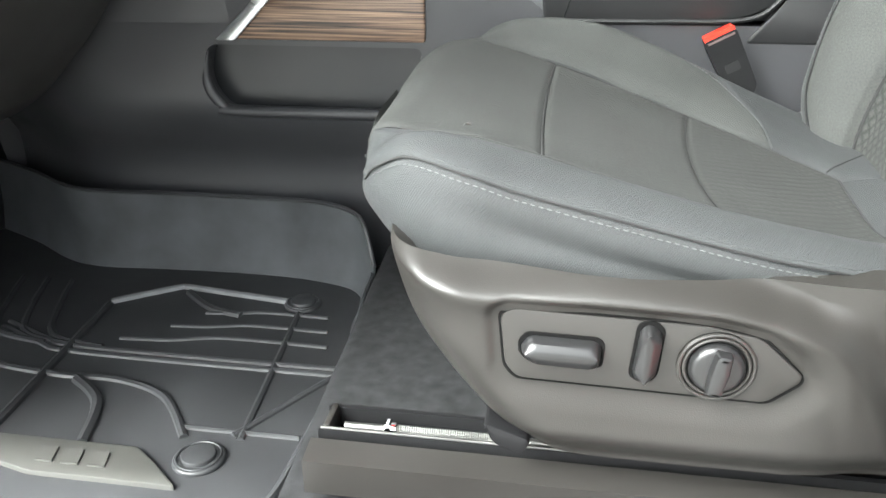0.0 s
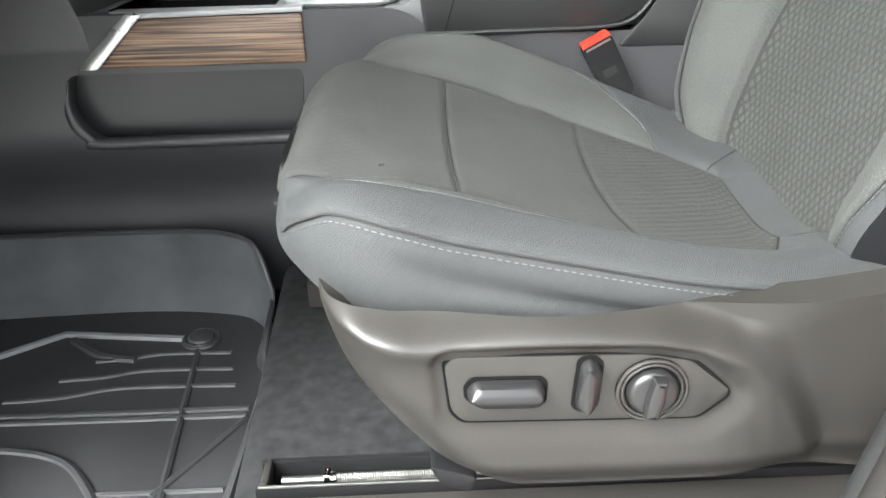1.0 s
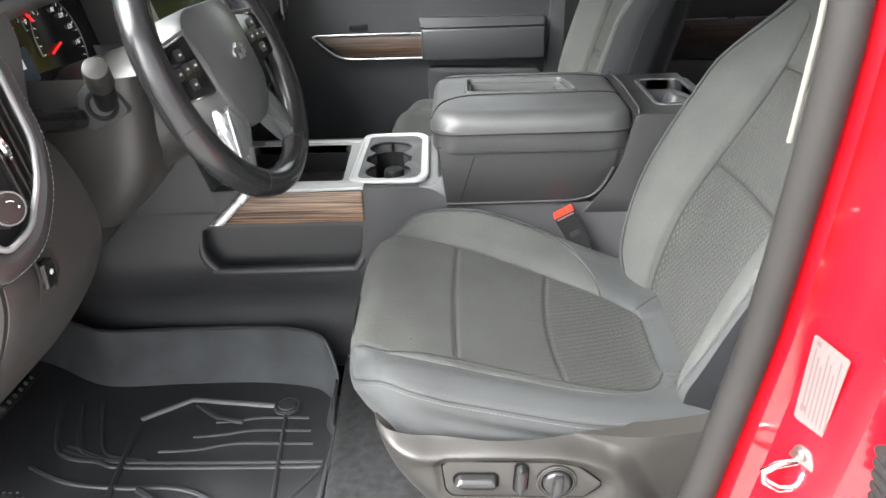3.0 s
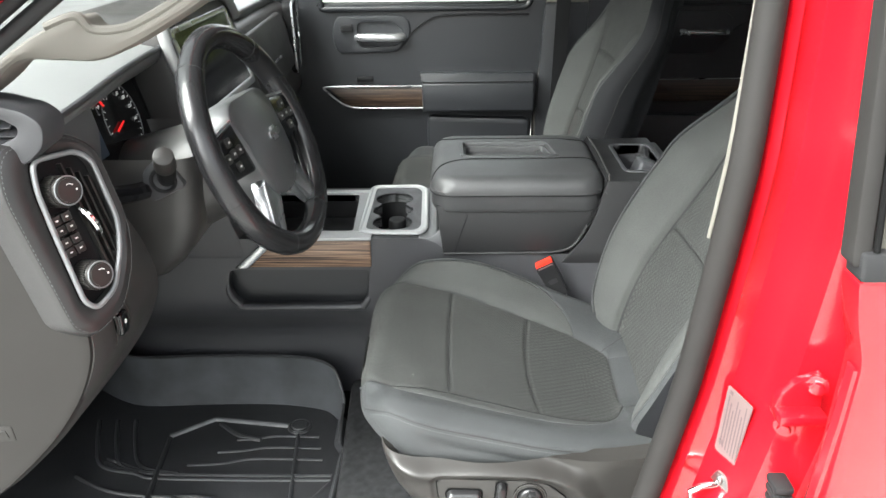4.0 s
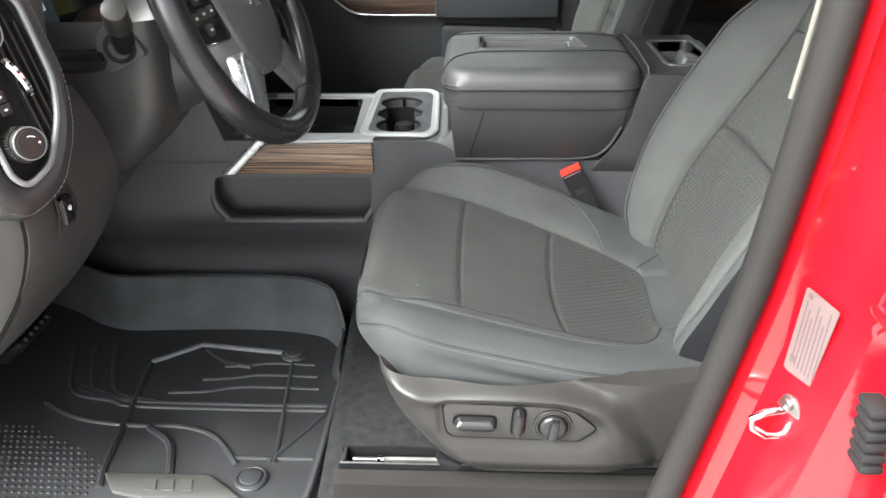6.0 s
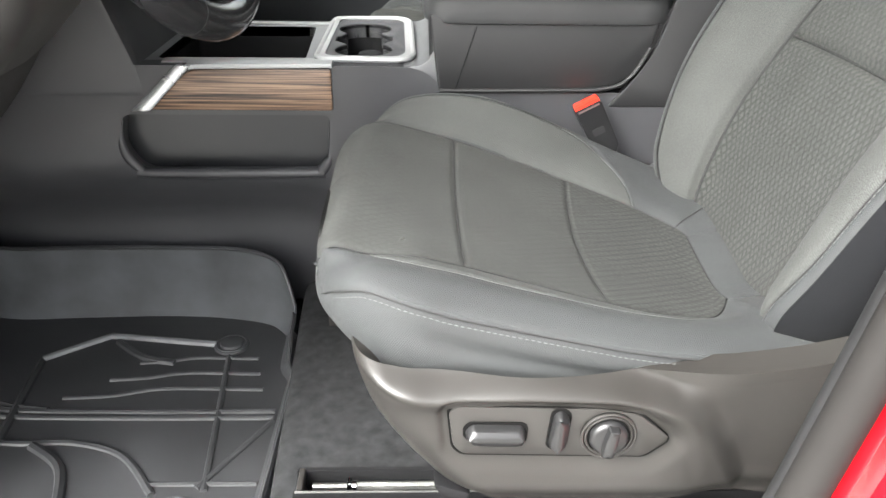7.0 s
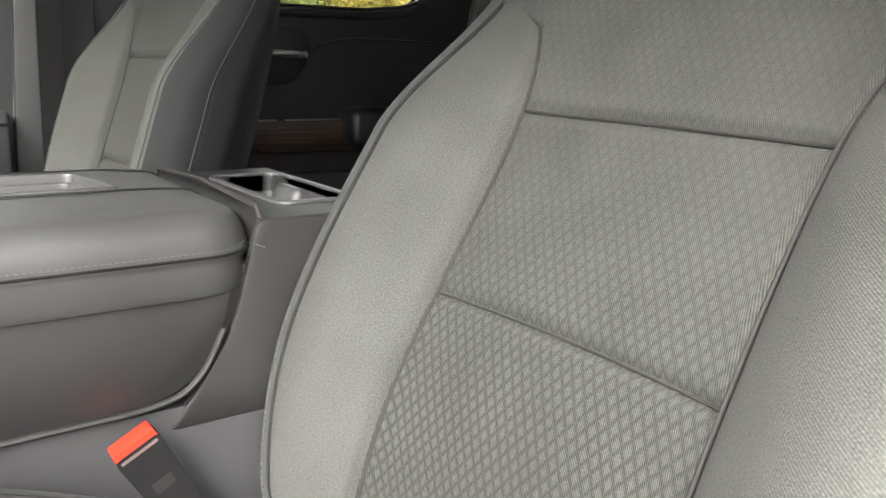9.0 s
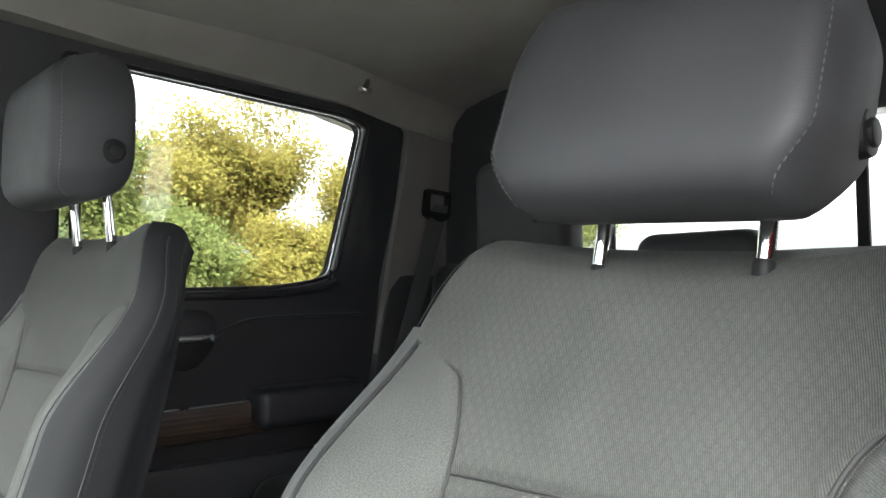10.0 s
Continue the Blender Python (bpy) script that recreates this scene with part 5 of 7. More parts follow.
def glass_material():
    m = bpy.data.materials.new("clear_glass")
    m.use_nodes = True
    n, l = m.node_tree.nodes, m.node_tree.links
    tr = n.new("ShaderNodeBsdfTransparent")
    tr.inputs[0].default_value = (0.93, 0.95, 0.93, 1)
    gl = n.new("ShaderNodeBsdfGlossy")
    gl.inputs["Roughness"].default_value = 0.0
    fr = n.new("ShaderNodeFresnel")
    fr.inputs[0].default_value = 1.45
    mx = n.new("ShaderNodeMixShader")
    l.new(fr.outputs[0], mx.inputs[0])
    l.new(tr.outputs[0], mx.inputs[1])
    l.new(gl.outputs[0], mx.inputs[2])
    l.new(mx.outputs[0], n["Material Output"].inputs[0])
    return m


GLASS = glass_material()

front_door = door_skin("front_door", "black padded passenger front door with wood strip",
                       rounded([(-0.62, 0.66), (-0.62, 1.15), (-0.60, 1.43), (-0.10, 1.83), (0.24, 1.84), (0.255, 1.40), (0.215, 1.0), (0.22, 0.66)], 0.02),
                       rounded([(-0.42, 1.382), (-0.10, 1.76), (0.20, 1.775), (0.205, 1.382)], 0.03), DOOR)
part("door_handle_recess", plate(rounded([(-0.36, 1.245), (-0.375, 1.30), (-0.36, 1.352), (-0.165, 1.352), (-0.145, 1.335), (-0.145, 1.29), (-0.18, 1.25)], 0.02), on_y, INNER + 0.01, INNER - 0.008, soft=0.004,
                                 holes=[rounded([(-0.295, 1.262), (-0.30, 1.335), (-0.195, 1.335), (-0.16, 1.30), (-0.18, 1.268)], 0.02)]), DOOR, front_door, "black handle surround")
part("door_handle", tube(smooth_line([(-0.30, INNER - 0.006, 1.292), (-0.28, INNER - 0.020, 1.293), (-0.19, INNER - 0.022, 1.292), (-0.165, INNER - 0.008, 1.291)], 6), 0.0125, 12), SILVER, front_door, "satin silver pull handle")
part("lock_button", box((-0.33, INNER - 0.010, 1.318), (0.035, 0.012, 0.02), 0.003), BLACK, front_door)
part("wood_trim", plate(rounded([(-0.395, 1.145), (-0.34, 1.092), (-0.10, 1.088), (-0.10, 1.146)], [0.002, 0.02, 0.003, 0.003]), on_y, INNER + 0.005, INNER - 0.020, soft=0.002), DARK_WOOD, front_door, "open-pore brown wood strip")
part("bright_line", tube([(-0.10, INNER - 0.021, 1.150), (-0.40, INNER - 0.021, 1.150), (-0.41, INNER - 0.021, 1.146)], 0.003, 6), SILVER, front_door)
part("bright_line", tube(smooth_line([(-0.41, INNER - 0.021, 1.146), (-0.37, INNER - 0.021, 1.11), (-0.34, INNER - 0.021, 1.092), (-0.29, INNER - 0.021, 1.085), (-0.10, INNER - 0.021, 1.084)], 6), 0.003, 6), SILVER, front_door)
part("armrest", box((0.054, INNER - 0.012, 1.122), (0.332, 0.08, 0.088), 0.008, 3), DOOR, front_door, "padded black armrest")
grip = part("armrest_pad", plate(rounded([(-0.112, 1.166), (-0.120, 1.190), (0.220, 1.187), (0.220, 1.166)], 0.006), lambda u, v, w: (u, w + 0.8 * (v - 1.166), v), INNER + 0.02, INNER - 0.048, soft=0.005), DOOR, front_door, "sloping armrest pad")
part("pad_edge", tube(smooth_line([(-0.118, INNER - 0.030, 1.190), (-0.108, INNER - 0.046, 1.171), (-0.09, INNER - 0.0505, 1.1675), (0.216, INNER - 0.0505, 1.1675)], 6), 0.0016, 6), BLACK, grip)
part("map_pocket", plate(rounded([(-0.10, 0.72), (-0.10, 1.06), (0.21, 1.05), (0.21, 0.72)], 0.02), on_y, INNER + 0.01, INNER - 0.025, soft=0.01), DOOR, front_door)
part("window_switch", box((-0.285, INNER - 0.002, 1.168), (0.05, 0.012, 0.016), 0.003), BLACK, front_door)
part("lock_pin", cyl((0.165, INNER - 0.004, 1.385), (0.165, INNER - 0.006, 1.408), 0.004, 0.003, 10), BLACK, front_door)
part("panel_swage", tube(smooth_line([(-0.145, INNER - 0.002, 1.30), (-0.10, INNER - 0.003, 1.335), (-0.03, INNER - 0.003, 1.352), (0.20, INNER - 0.003, 1.352)], 8), 0.0028, 8), BLACK, front_door)

rear_door = door_skin("rear_door", "black padded passenger rear door",
                      rounded([(0.36, 0.66), (0.36, 1.40), (0.36, 1.88), (1.14, 1.83), (1.26, 1.775), (1.245, 1.60), (1.19, 1.25), (1.08, 0.66)], 0.02),
                      rounded([(0.485, 1.388), (0.478, 1.818), (0.56, 1.812), (1.09, 1.790), (1.158, 1.776), (1.135, 1.66), (1.086, 1.424), (1.02, 1.405), (0.92, 1.394)], 0.025), REAR_DOOR)
part("door_handle", tube(smooth_line([(0.64, INNER - 0.006, 1.298), (0.67, INNER - 0.02, 1.299), (0.745, INNER - 0.02, 1.298), (0.775, INNER - 0.012, 1.297)], 6), 0.0085, 12), SILVER, rear_door, "satin silver pull handle")
part("door_handle_recess", plate(rounded([(0.60, 1.235), (0.60, 1.355), (0.765, 1.355), (0.79, 1.335), (0.79, 1.285), (0.745, 1.235)], 0.02), on_y, INNER + 0.01, INNER - 0.004, soft=0.003), REAR_DOOR, rear_door)
part("armrest", box((0.99, INNER - 0.02, 1.150), (0.26, 0.09, 0.080), 0.02, 4), REAR_DOOR, rear_door, "padded black armrest")
part("wood_trim", plate(rounded([(0.56, 1.098), (0.56, 1.162), (0.898, 1.164), (0.890, 1.100)], 0.004), on_y, INNER + 0.005, INNER - 0.018, soft=0.002), DARK_WOOD, rear_door, "dark brown wood strip")
part("bright_line", tube([(0.56, INNER - 0.02, 1.164), (0.898, INNER - 0.02, 1.166)], 0.0018, 6), SILVER, rear_door)
part("bright_line", tube(smooth_line([(0.60, INNER - 0.02, 1.150), (0.66, INNER - 0.02, 1.105), (0.72, INNER - 0.02, 1.096), (0.89, INNER - 0.02, 1.098)], 6), 0.0014, 6), PANEL, rear_door)
part("window_divider", tube([(0.520, INNER + 0.01, 1.39), (0.512, INNER - 0.03, 1.815)], 0.010, 8), RUBBER, rear_door)
part("lock_pin", cyl((1.062, INNER - 0.008, 1.414), (1.062, INNER - 0.010, 1.436), 0.004, 0.003, 10), BLACK, rear_door)
part("panel_swage", tube(smooth_line([(0.79, INNER - 0.002, 1.30), (0.84, INNER - 0.003, 1.325), (0.92, INNER - 0.003, 1.335), (1.16, INNER - 0.003, 1.335)], 8), 0.0035, 8), REAR_DOOR, rear_door)
part("map_pocket", plate(rounded([(0.50, 0.72), (0.50, 1.06), (1.08, 1.05), (1.02, 0.72)], 0.03), on_y, INNER + 0.01, INNER - 0.022, soft=0.01), REAR_DOOR, rear_door)

# far centre pillar with its belt
solo("pillar_1", plate(rounded([(0.215, 0.62), (0.225, 1.10), (0.25, 1.40), (0.235, 1.82), (0.365, 1.82), (0.37, 1.40), (0.37, 0.62)], 0.01), lambda u, v, w: (u, w - 0.14 * max(0.0, v - 1.40), v), INNER + 0.06, INNER - 0.005, soft=0.006, grid=0.1),
     PILLAR, "grey cloth-textured centre pillar trim", "pillar", kind="structure")
solo("pillar_2", plate(rounded([(0.222, 0.62), (0.228, 1.10), (0.245, 1.385), (0.37, 1.385), (0.37, 0.62)], 0.01), on_y, INNER - 0.004, INNER - 0.016, soft=0.006), DOOR, "black lower pillar trim", "pillar", kind="structure")
belt = thing("seat_belt", "black webbing seat belt hanging on the pillar", "seat belt", (0.3, INNER, 1.2))
part("webbing", plate([(-0.02, 0), (0.02, 0), (0.02, 0.80), (-0.02, 0.80)], lambda u, v, w: (0.285 + u + 0.02 * v, INNER - 0.02 - 0.1 * max(0, v - 0.5) + w, 0.92 + v), 0, 0.0015, grid=0.05), BLACK, belt)
part("loop", box((0.30, INNER - 0.06, 1.70), (0.06, 0.02, 0.03), 0.006), BLACK, belt)

# C pillar, quarter trim and rear wall with its glass
REAR = 1.415
solo("pillar_3", plate(rounded([(1.10, 0.66), (1.20, 1.25), (1.255, 1.60), (1.275, 1.775), (1.17, 1.83), (1.12, 1.90), (1.48, 1.90), (1.48, 0.66)], 0.02), lambda u, v, w: (u, w - 0.10 * max(0.0, v - 1.40), v), INNER + 0.10, INNER - 0.004, grid=0.1),
     REAR_PILLAR, "grey rear pillar trim", "pillar", kind="structure")
solo("pillar_4", plate(rounded([(1.09, 0.62), (1.20, 1.25), (1.238, 1.425), (1.48, 1.425), (1.48, 0.62)], 0.02), on_y, INNER + 0.04, INNER - 0.010, soft=0.004), DOOR, "dark lower quarter trim", "pillar", kind="structure")
wall = plate([(0.40, 0.62), (1.97, 0.62), (1.97, 1.40), (1.93, 1.95), (0.43, 1.95), (0.40, 1.40)], on_x, REAR, REAR + 0.06,
             holes=[rounded([(0.48, 1.43), (0.54, 1.675), (1.67, 1.675), (1.73, 1.43)], 0.03)])
solo("wall_rear", wall, DOOR, "black rear cab wall around the back glass", "wall", kind="structure")
pane = solo("window_1", plate([(0.47, 1.42), (0.53, 1.685), (1.68, 1.685), (1.74, 1.42)], on_x, REAR + 0.03, REAR + 0.034), GLASS, "clear rear window glass", "window", kind="structure")
pane.visible_shadow = False

# roof lining
hl = plate(rounded([(-0.30, 0.46), (-0.30, 1.90), (1.47, 1.90), (1.47, 0.46)], 0.1), lambda u, v, w: (u, v, w + 0.06 - 0.28 * (abs(v - CENTRE) / 0.75) ** 4 * 0.25 - 0.03 * step(0.85, 1.45, u) - 0.02 * step(0.0, -0.5, u)), 1.85, 1.87, grid=0.06)
solo("ceiling", hl, HEADLINER, "pale grey cloth headliner", "headliner", kind="structure")
solo("roof_panel", plate(rounded([(-0.40, 0.38), (-0.40, 1.98), (1.50, 1.98), (1.50, 0.38)], 0.1), on_z, 1.945, 1.955), RED, "red painted roof", "roof", kind="structure")

for y0, y1, inward in ((1.84, 1.99, -1), (0.52, 0.37, 1)):
    line = [(-0.32, 1.60), (-0.08, 1.803), (0.37, 1.844), (0.56, 1.830), (1.09, 1.808), (1.28, 1.773), (1.47, 1.758)] if inward < 0 else [(-0.32, 1.66), (-0.08, 1.83), (0.37, 1.85), (1.47, 1.80)]
    solo("roof_rail", plate(rounded(line + [(1.47, 1.935), (-0.32, 1.935)], 0.03), lambda u, v, w: (u, w + inward * (1.25 * min(0.085, max(0.0, v - 1.80)) - 0.045), v), y1, y0, soft=0.008, grid=0.025), HEADLINER, "grey cloth roof side rail", "roof rail", kind="structure")
hook = thing("coat_hook", "small grey folding coat hook on the roof rail", "coat hook", (1.10, 1.83, 1.84))
part("hook_base", box((1.100, 1.838, 1.846), (0.040, 0.012, 0.038), 0.008, 3), PILLAR, hook)
part("hook_lever", tube(smooth_line([(1.100, 1.832, 1.856), (1.088, 1.812, 1.848), (1.078, 1.812, 1.830)], 4), 0.006, 8), SILVER, hook)
rbelt = thing("rear_seat_belt", "grey webbing belt from a guide in the rear pillar", "seat belt", (1.36, 1.91, 1.5))
part("guide", plate(rounded([(1.325, 1.575), (1.33, 1.640), (1.415, 1.635), (1.408, 1.565), (1.37, 1.555)], 0.012), on_y, 1.93, 1.888, soft=0.004, holes=[rounded([(1.34, 1.585), (1.343, 1.628), (1.402, 1.625), (1.397, 1.58)], 0.008)]), BLACK, rbelt)
part("webbing", plate([(-0.026, 0), (0.026, 0), (0.026, 0.36), (-0.026, 0.36)], lambda u, v, w: (1.255 + u + 0.34 * v, 1.90 + w - 0.03 * v, 1.24 + v), 0, 0.0016, grid=0.05), TRIM, rbelt)
part("webbing", plate([(-0.022, 0), (0.022, 0), (0.022, 0.40), (-0.022, 0.40)], lambda u, v, w: (1.20 + u + 0.14 * v, 1.895 + w, 0.84 + v), 0, 0.0016, grid=0.05), TRIM, rbelt)


def rear_bench():
    b = thing("rear_bench", "black cloth rear bench with three head restraints", "bench seat", (1.16, CENTRE, FLOOR))
    part("bench_cushion", box((1.06, CENTRE, 0.955), (0.48, 1.40, 0.14), 0.055, 6), FLANK, b)
    part("bench_back", box((1.325, CENTRE, 1.20), (0.12, 1.36, 0.50), 0.045, 5, Matrix.Rotation(radians(8), 4, "Y")), FLANK, b)
    part("bench_base", box((1.11, CENTRE, 0.75), (0.38, 1.30, 0.27), 0.02), TRIM, b)
    for y, z, w, hgt in ((1.565, 1.55, 0.26, 0.24), (CENTRE - 0.02, 1.45, 0.24, 0.075), (0.70, 1.55, 0.26, 0.24)):
        h = part("headrest", box((1.33, y, z), (0.09, w, hgt), 0.035, 6), HEAD, b, "charcoal leatherette head restraint")
        for k in (-0.06, 0.06):
            part("post", cyl((1.34, y + k, 1.40), (1.34, y + k, z), 0.006), CHROME, h)
    return b


rear_bench()
for y in (0.93, 1.43):
    solo("window_frame_bar", box((REAR + 0.028, y, 1.55), (0.012, 0.02, 0.26), 0.003), RUBBER, "black divider of the sliding rear window", "window frame", kind="structure")


# ---- driver's door opening: centre pillar, rear door and fittings ----
def jamb():
    j = thing("door_pillar", "red painted centre pillar with black weather seal", "door pillar", (0.33, 0.36, 0.62))

    pts = [(0.279, 0.424), (0.285, 0.410), (0.294, 0.398), (0.300, 0.410), (0.320, 0.407), (0.330, 0.384), (0.347, 0.345), (0.352, 0.334), (0.394, 0.315), (0.400, 0.25), (0.46, 0.20)]

    lean = curve([0.6, 0.84, 0.93, 1.03, 1.11, 1.2, 1.3, 1.4, 1.55, 1.86], [-0.095, -0.040, -0.022, -0.003, 0.012, 0.023, 0.034, 0.043, 0.056, 0.080])

    def sheet(a, b):
        i = a * (len(pts) - 1)
        k = min(int(i), len(pts) - 2)
        t = i - k
        z = mixf(0.60, 1.86, b)
        tilt = lean(z)
        inn = 0.20 * max(0.0, z - 1.40)
        return (mixf(pts[k][0], pts[k + 1][0], t) + tilt, mixf(pts[k][1], pts[k + 1][1], t) + inn, z)
    b = patch(sheet, (len(pts) - 1) * 4, 30, dip=0, edges="", hem=0.004)
    bmesh.ops.recalc_face_normals(b, faces=b.faces)
    part("pillar_sheet", b, RED, j)
    seal = [(0.262 + lean(z), 0.402 + 0.20 * max(0.0, z - 1.40), z) for z in np.linspace(0.60, 1.86, 30)]
    part("weather_seal", tube(seal, 0.0165, 14), SEAL, j, "thick black rubber weather seal")
    trim = [(0.272 + lean(z), 0.430 + 0.20 * max(0.0, z - 1.40), z) for z in np.linspace(0.60, 1.86, 30)]
    part("pillar_trim", tube(trim, 0.0135, 10), RUBBER, j)
    strip = [(0.262 + lean(z), 0.452 + 0.16 * max(0.0, z - 1.40), z) for z in np.linspace(1.285, 1.80, 16)]
    part("inner_trim_edge", tube(strip, 0.0030, 8), PILLAR, j, "pale inner pillar trim")
    return j


jamb()
st = thing("door_striker", "zinc plated door striker loop on the red pillar", "striker", (0.328, 0.378, 0.935))
FD, FN = Vector((0.40, -0.917, 0)), Vector((-0.917, -0.40, 0))
jb = lambda o: (lambda u, v, w: Vector(o) + FD * u + Vector((0.045, 0, 1)) * v + FN * w)
sp = jb((0.326, 0.3785, 0.966))
part("base_plate", plate(rounded([(-0.013, -0.016), (-0.017, 0.006), (-0.006, 0.034), (0.010, 0.033), (0.019, 0.018), (0.016, -0.018), (0.006, -0.034), (-0.004, -0.033)], 0.008), sp, 0.0, 0.006, soft=0.001), STEEL, st)
part("loop", tube([sp(-0.001, 0.013, 0.0), sp(-0.008, 0.011, 0.024), sp(-0.012, 0.004, 0.036), sp(-0.010, -0.007, 0.034), sp(-0.002, -0.015, 0.022), sp(0.004, -0.017, 0.0)], 0.0042, 10), CHROME, st)
for v in (0.024, -0.024):
    part("screw_head", cyl(sp(0.002, v, 0.005), sp(0.002, v, 0.010), 0.0068, 0.0055, 16, 0.001), STEEL, st)
sk = thing("label_sticker", "grey certification sticker with tiny print on the pillar", "sticker", (0.333, 0.381, 1.01))
pl = jb((0.3315, 0.3785, 1.063))
part("paper", plate(rounded([(-0.022, -0.042), (-0.021, 0.052), (0.021, 0.046), (0.013, -0.055)], 0.003), pl, 0.0008, 0.002), LABEL, sk)
for i in range(7):
    u0 = -0.016 + i * 0.0048
    part("print_bar", plate([(u0, -0.036 - 0.2 * u0), (u0 + 0.0016, -0.036 - 0.2 * u0), (u0 + 0.0016, 0.040 - 0.008 * (i % 3)), (u0, 0.040 - 0.008 * (i % 3))], pl, 0.002, 0.0023), INK, sk)
part("print_block", plate([(-0.017, -0.030), (-0.017, -0.024), (-0.011, -0.025), (-0.011, -0.031)], pl, 0.002, 0.0025), INK, sk)
part("print_block", plate([(-0.016, 0.043), (-0.016, 0.048), (-0.011, 0.047), (-0.011, 0.042)], pl, 0.002, 0.0025), INK, sk)

rd = thing("driver_rear_door", "closed red rear door with dark window", "truck door", (0.6, 0.2, 0.62))
SKIN = 0.185
sk_fn = lambda u, v, w: (u, SKIN + w + 0.20 * max(0.0, v - 1.36) + 0.03 * step(1.30, 0.95, v), v)
part("door_skin", plate(rounded([(0.350, 0.62), (0.350, 1.28), (0.338, 1.315), (0.330, 1.360), (1.36, 1.360), (1.36, 0.62)], [0.01, 0.03, 0.02, 0.008, 0.01, 0.01]), sk_fn, 0.03, 0.0, grid=0.05, soft=0.004), RED, rd, "glossy red door skin")
part("belt_moulding", plate(rounded([(0.328, 1.361), (0.328, 1.386), (1.36, 1.386), (1.36, 1.361)], 0.005), sk_fn, 0.02, -0.006, soft=0.003), RUBBER, rd, "black belt moulding")
part("window_frame", plate(rounded([(0.322, 1.372), (0.332, 1.82), (0.348, 1.82), (0.338, 1.372)], 0.006), sk_fn, 0.02, -0.002, grid=0.05, soft=0.003), SEAL, rd, "grey rubber window edge")
part("frame_lip", tube([sk_fn(mixf(0.340, 0.348, k), mixf(1.386, 1.80, k), -0.004) for k in np.linspace(0, 1, 12)], 0.0028, 8), MATTE, rd, "black glass seal")
part("window_pane", plate([(0.342, 1.386), (0.350, 1.82), (1.32, 1.82), (1.32, 1.386)], sk_fn, 0.008, 0.004, grid=0.1), TINTED_REFLECT, rd, "dark tinted privacy glass with a painted pale reflection")
part("door_edge", tube([sk_fn(0.354, z, 0.012) for z in np.linspace(0.62, 1.27, 12)], 0.010, 8), RED, rd)
hg = part("hinge", join(plate(rounded([(0.330, 1.150), (0.334, 1.172), (0.350, 1.190), (0.378, 1.200), (0.382, 1.150)], 0.006), on_y, 0.300, 0.290, soft=0.002), box((0.356, 0.285, 1.154), (0.05, 0.03, 0.012), 0.003)), RED, rd, "red painted hinge leaf")
for x, y, z in ((0.374, 0.292, 1.188), (0.352, 0.300, 1.130)):
    part("hinge_bolt", join(cyl((x, y, z), (x - 0.004, y - 0.006, z), 0.0115, 0.0115, 20, 0.001), cyl((x - 0.003, y - 0.005, z), (x - 0.007, y - 0.013, z), 0.0078, 0.0072, 6, 0.001)), RED, hg, "red painted bolt head")
part("wiring_boot", join(*[box((0.356 - 0.001 * k, 0.283, 1.0 + 0.0125 * k), (0.022, 0.03, 0.010), 0.004) for k in range(6)]), RUBBER, rd, "black ribbed wiring boot")


# ---- dashboard, column and wheel ----
dash = thing("dashboard", "black padded dashboard with silver trimmed switch pod", "dashboard", (-0.7, CENTRE, FLOOR))


def loft(prof, ys, shift):
    """A body swept across the cab: prof is its outline in x and z; shift(y) gives dx, dz at a place across."""
    bm = bmesh.new()
    rings = []
    for y in ys:
        dx, dz = shift(y)
        rings.append([bm.verts.new((x + dx, y, z + dz)) for x, z in prof])
    for a, b in zip(rings, rings[1:]):
        for i in range(len(prof)):
            j = (i + 1) % len(prof)
            bm.faces.new((a[i], a[j], b[j], b[i]))
    bm.faces.new(rings[0][::-1])
    bm.faces.new(rings[-1])
    bmesh.ops.recalc_face_normals(bm, faces=bm.faces)
    return bm


# knee bolster below, upper body behind the instruments, and the passenger's side
lower = rounded([(-0.95, 1.30), (-0.95, 0.86), (-0.78, 0.83), (-0.655, 0.875), (-0.540, 0.985), (-0.480, 1.067), (-0.452, 1.135), (-0.470, 1.205), (-0.50, 1.26), (-0.62, 1.30)], [0, 0.05, 0.06, 0.08, 0.06, 0.05, 0.05, 0.05, 0.03, 0.03], 6)
# Knee panels wear the lighter plastic; brighter footwell light is in its colour.
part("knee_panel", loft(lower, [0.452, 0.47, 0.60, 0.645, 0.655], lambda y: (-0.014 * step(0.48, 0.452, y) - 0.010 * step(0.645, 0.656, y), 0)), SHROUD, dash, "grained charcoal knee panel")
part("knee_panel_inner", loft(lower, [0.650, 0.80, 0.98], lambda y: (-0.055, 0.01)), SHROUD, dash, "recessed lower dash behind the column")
cap = rounded([(-1.0, 1.44), (-1.0, 0.84), (-0.80, 0.82), (-0.665, 0.875), (-0.550, 0.985), (-0.492, 1.067), (-0.466, 1.14), (-0.50, 1.30), (-0.545, 1.43)], [0, 0.04, 0.06, 0.1, 0.06, 0.05, 0.04, 0.04, 0.03], 6)
part("end_cap", plate(cap, on_y, 0.50, 0.444, soft=0.012), DIM_CAP, dash, "charcoal plastic dash end cap")
top_prof = rounded([(-1.15, 1.38), (-0.60, 1.36), (-0.530, 1.400), (-0.526, 1.420), (-0.62, 1.440), (-1.15, 1.452)], [0, 0.02, 0.012, 0.02, 0.03, 0], 5)
brow_z = curve([0.50, 0.56, 0.66, 0.77, 0.86, 0.97, 1.10], [1.398, 1.405, 1.413, 1.423, 1.428, 1.431, 1.431])
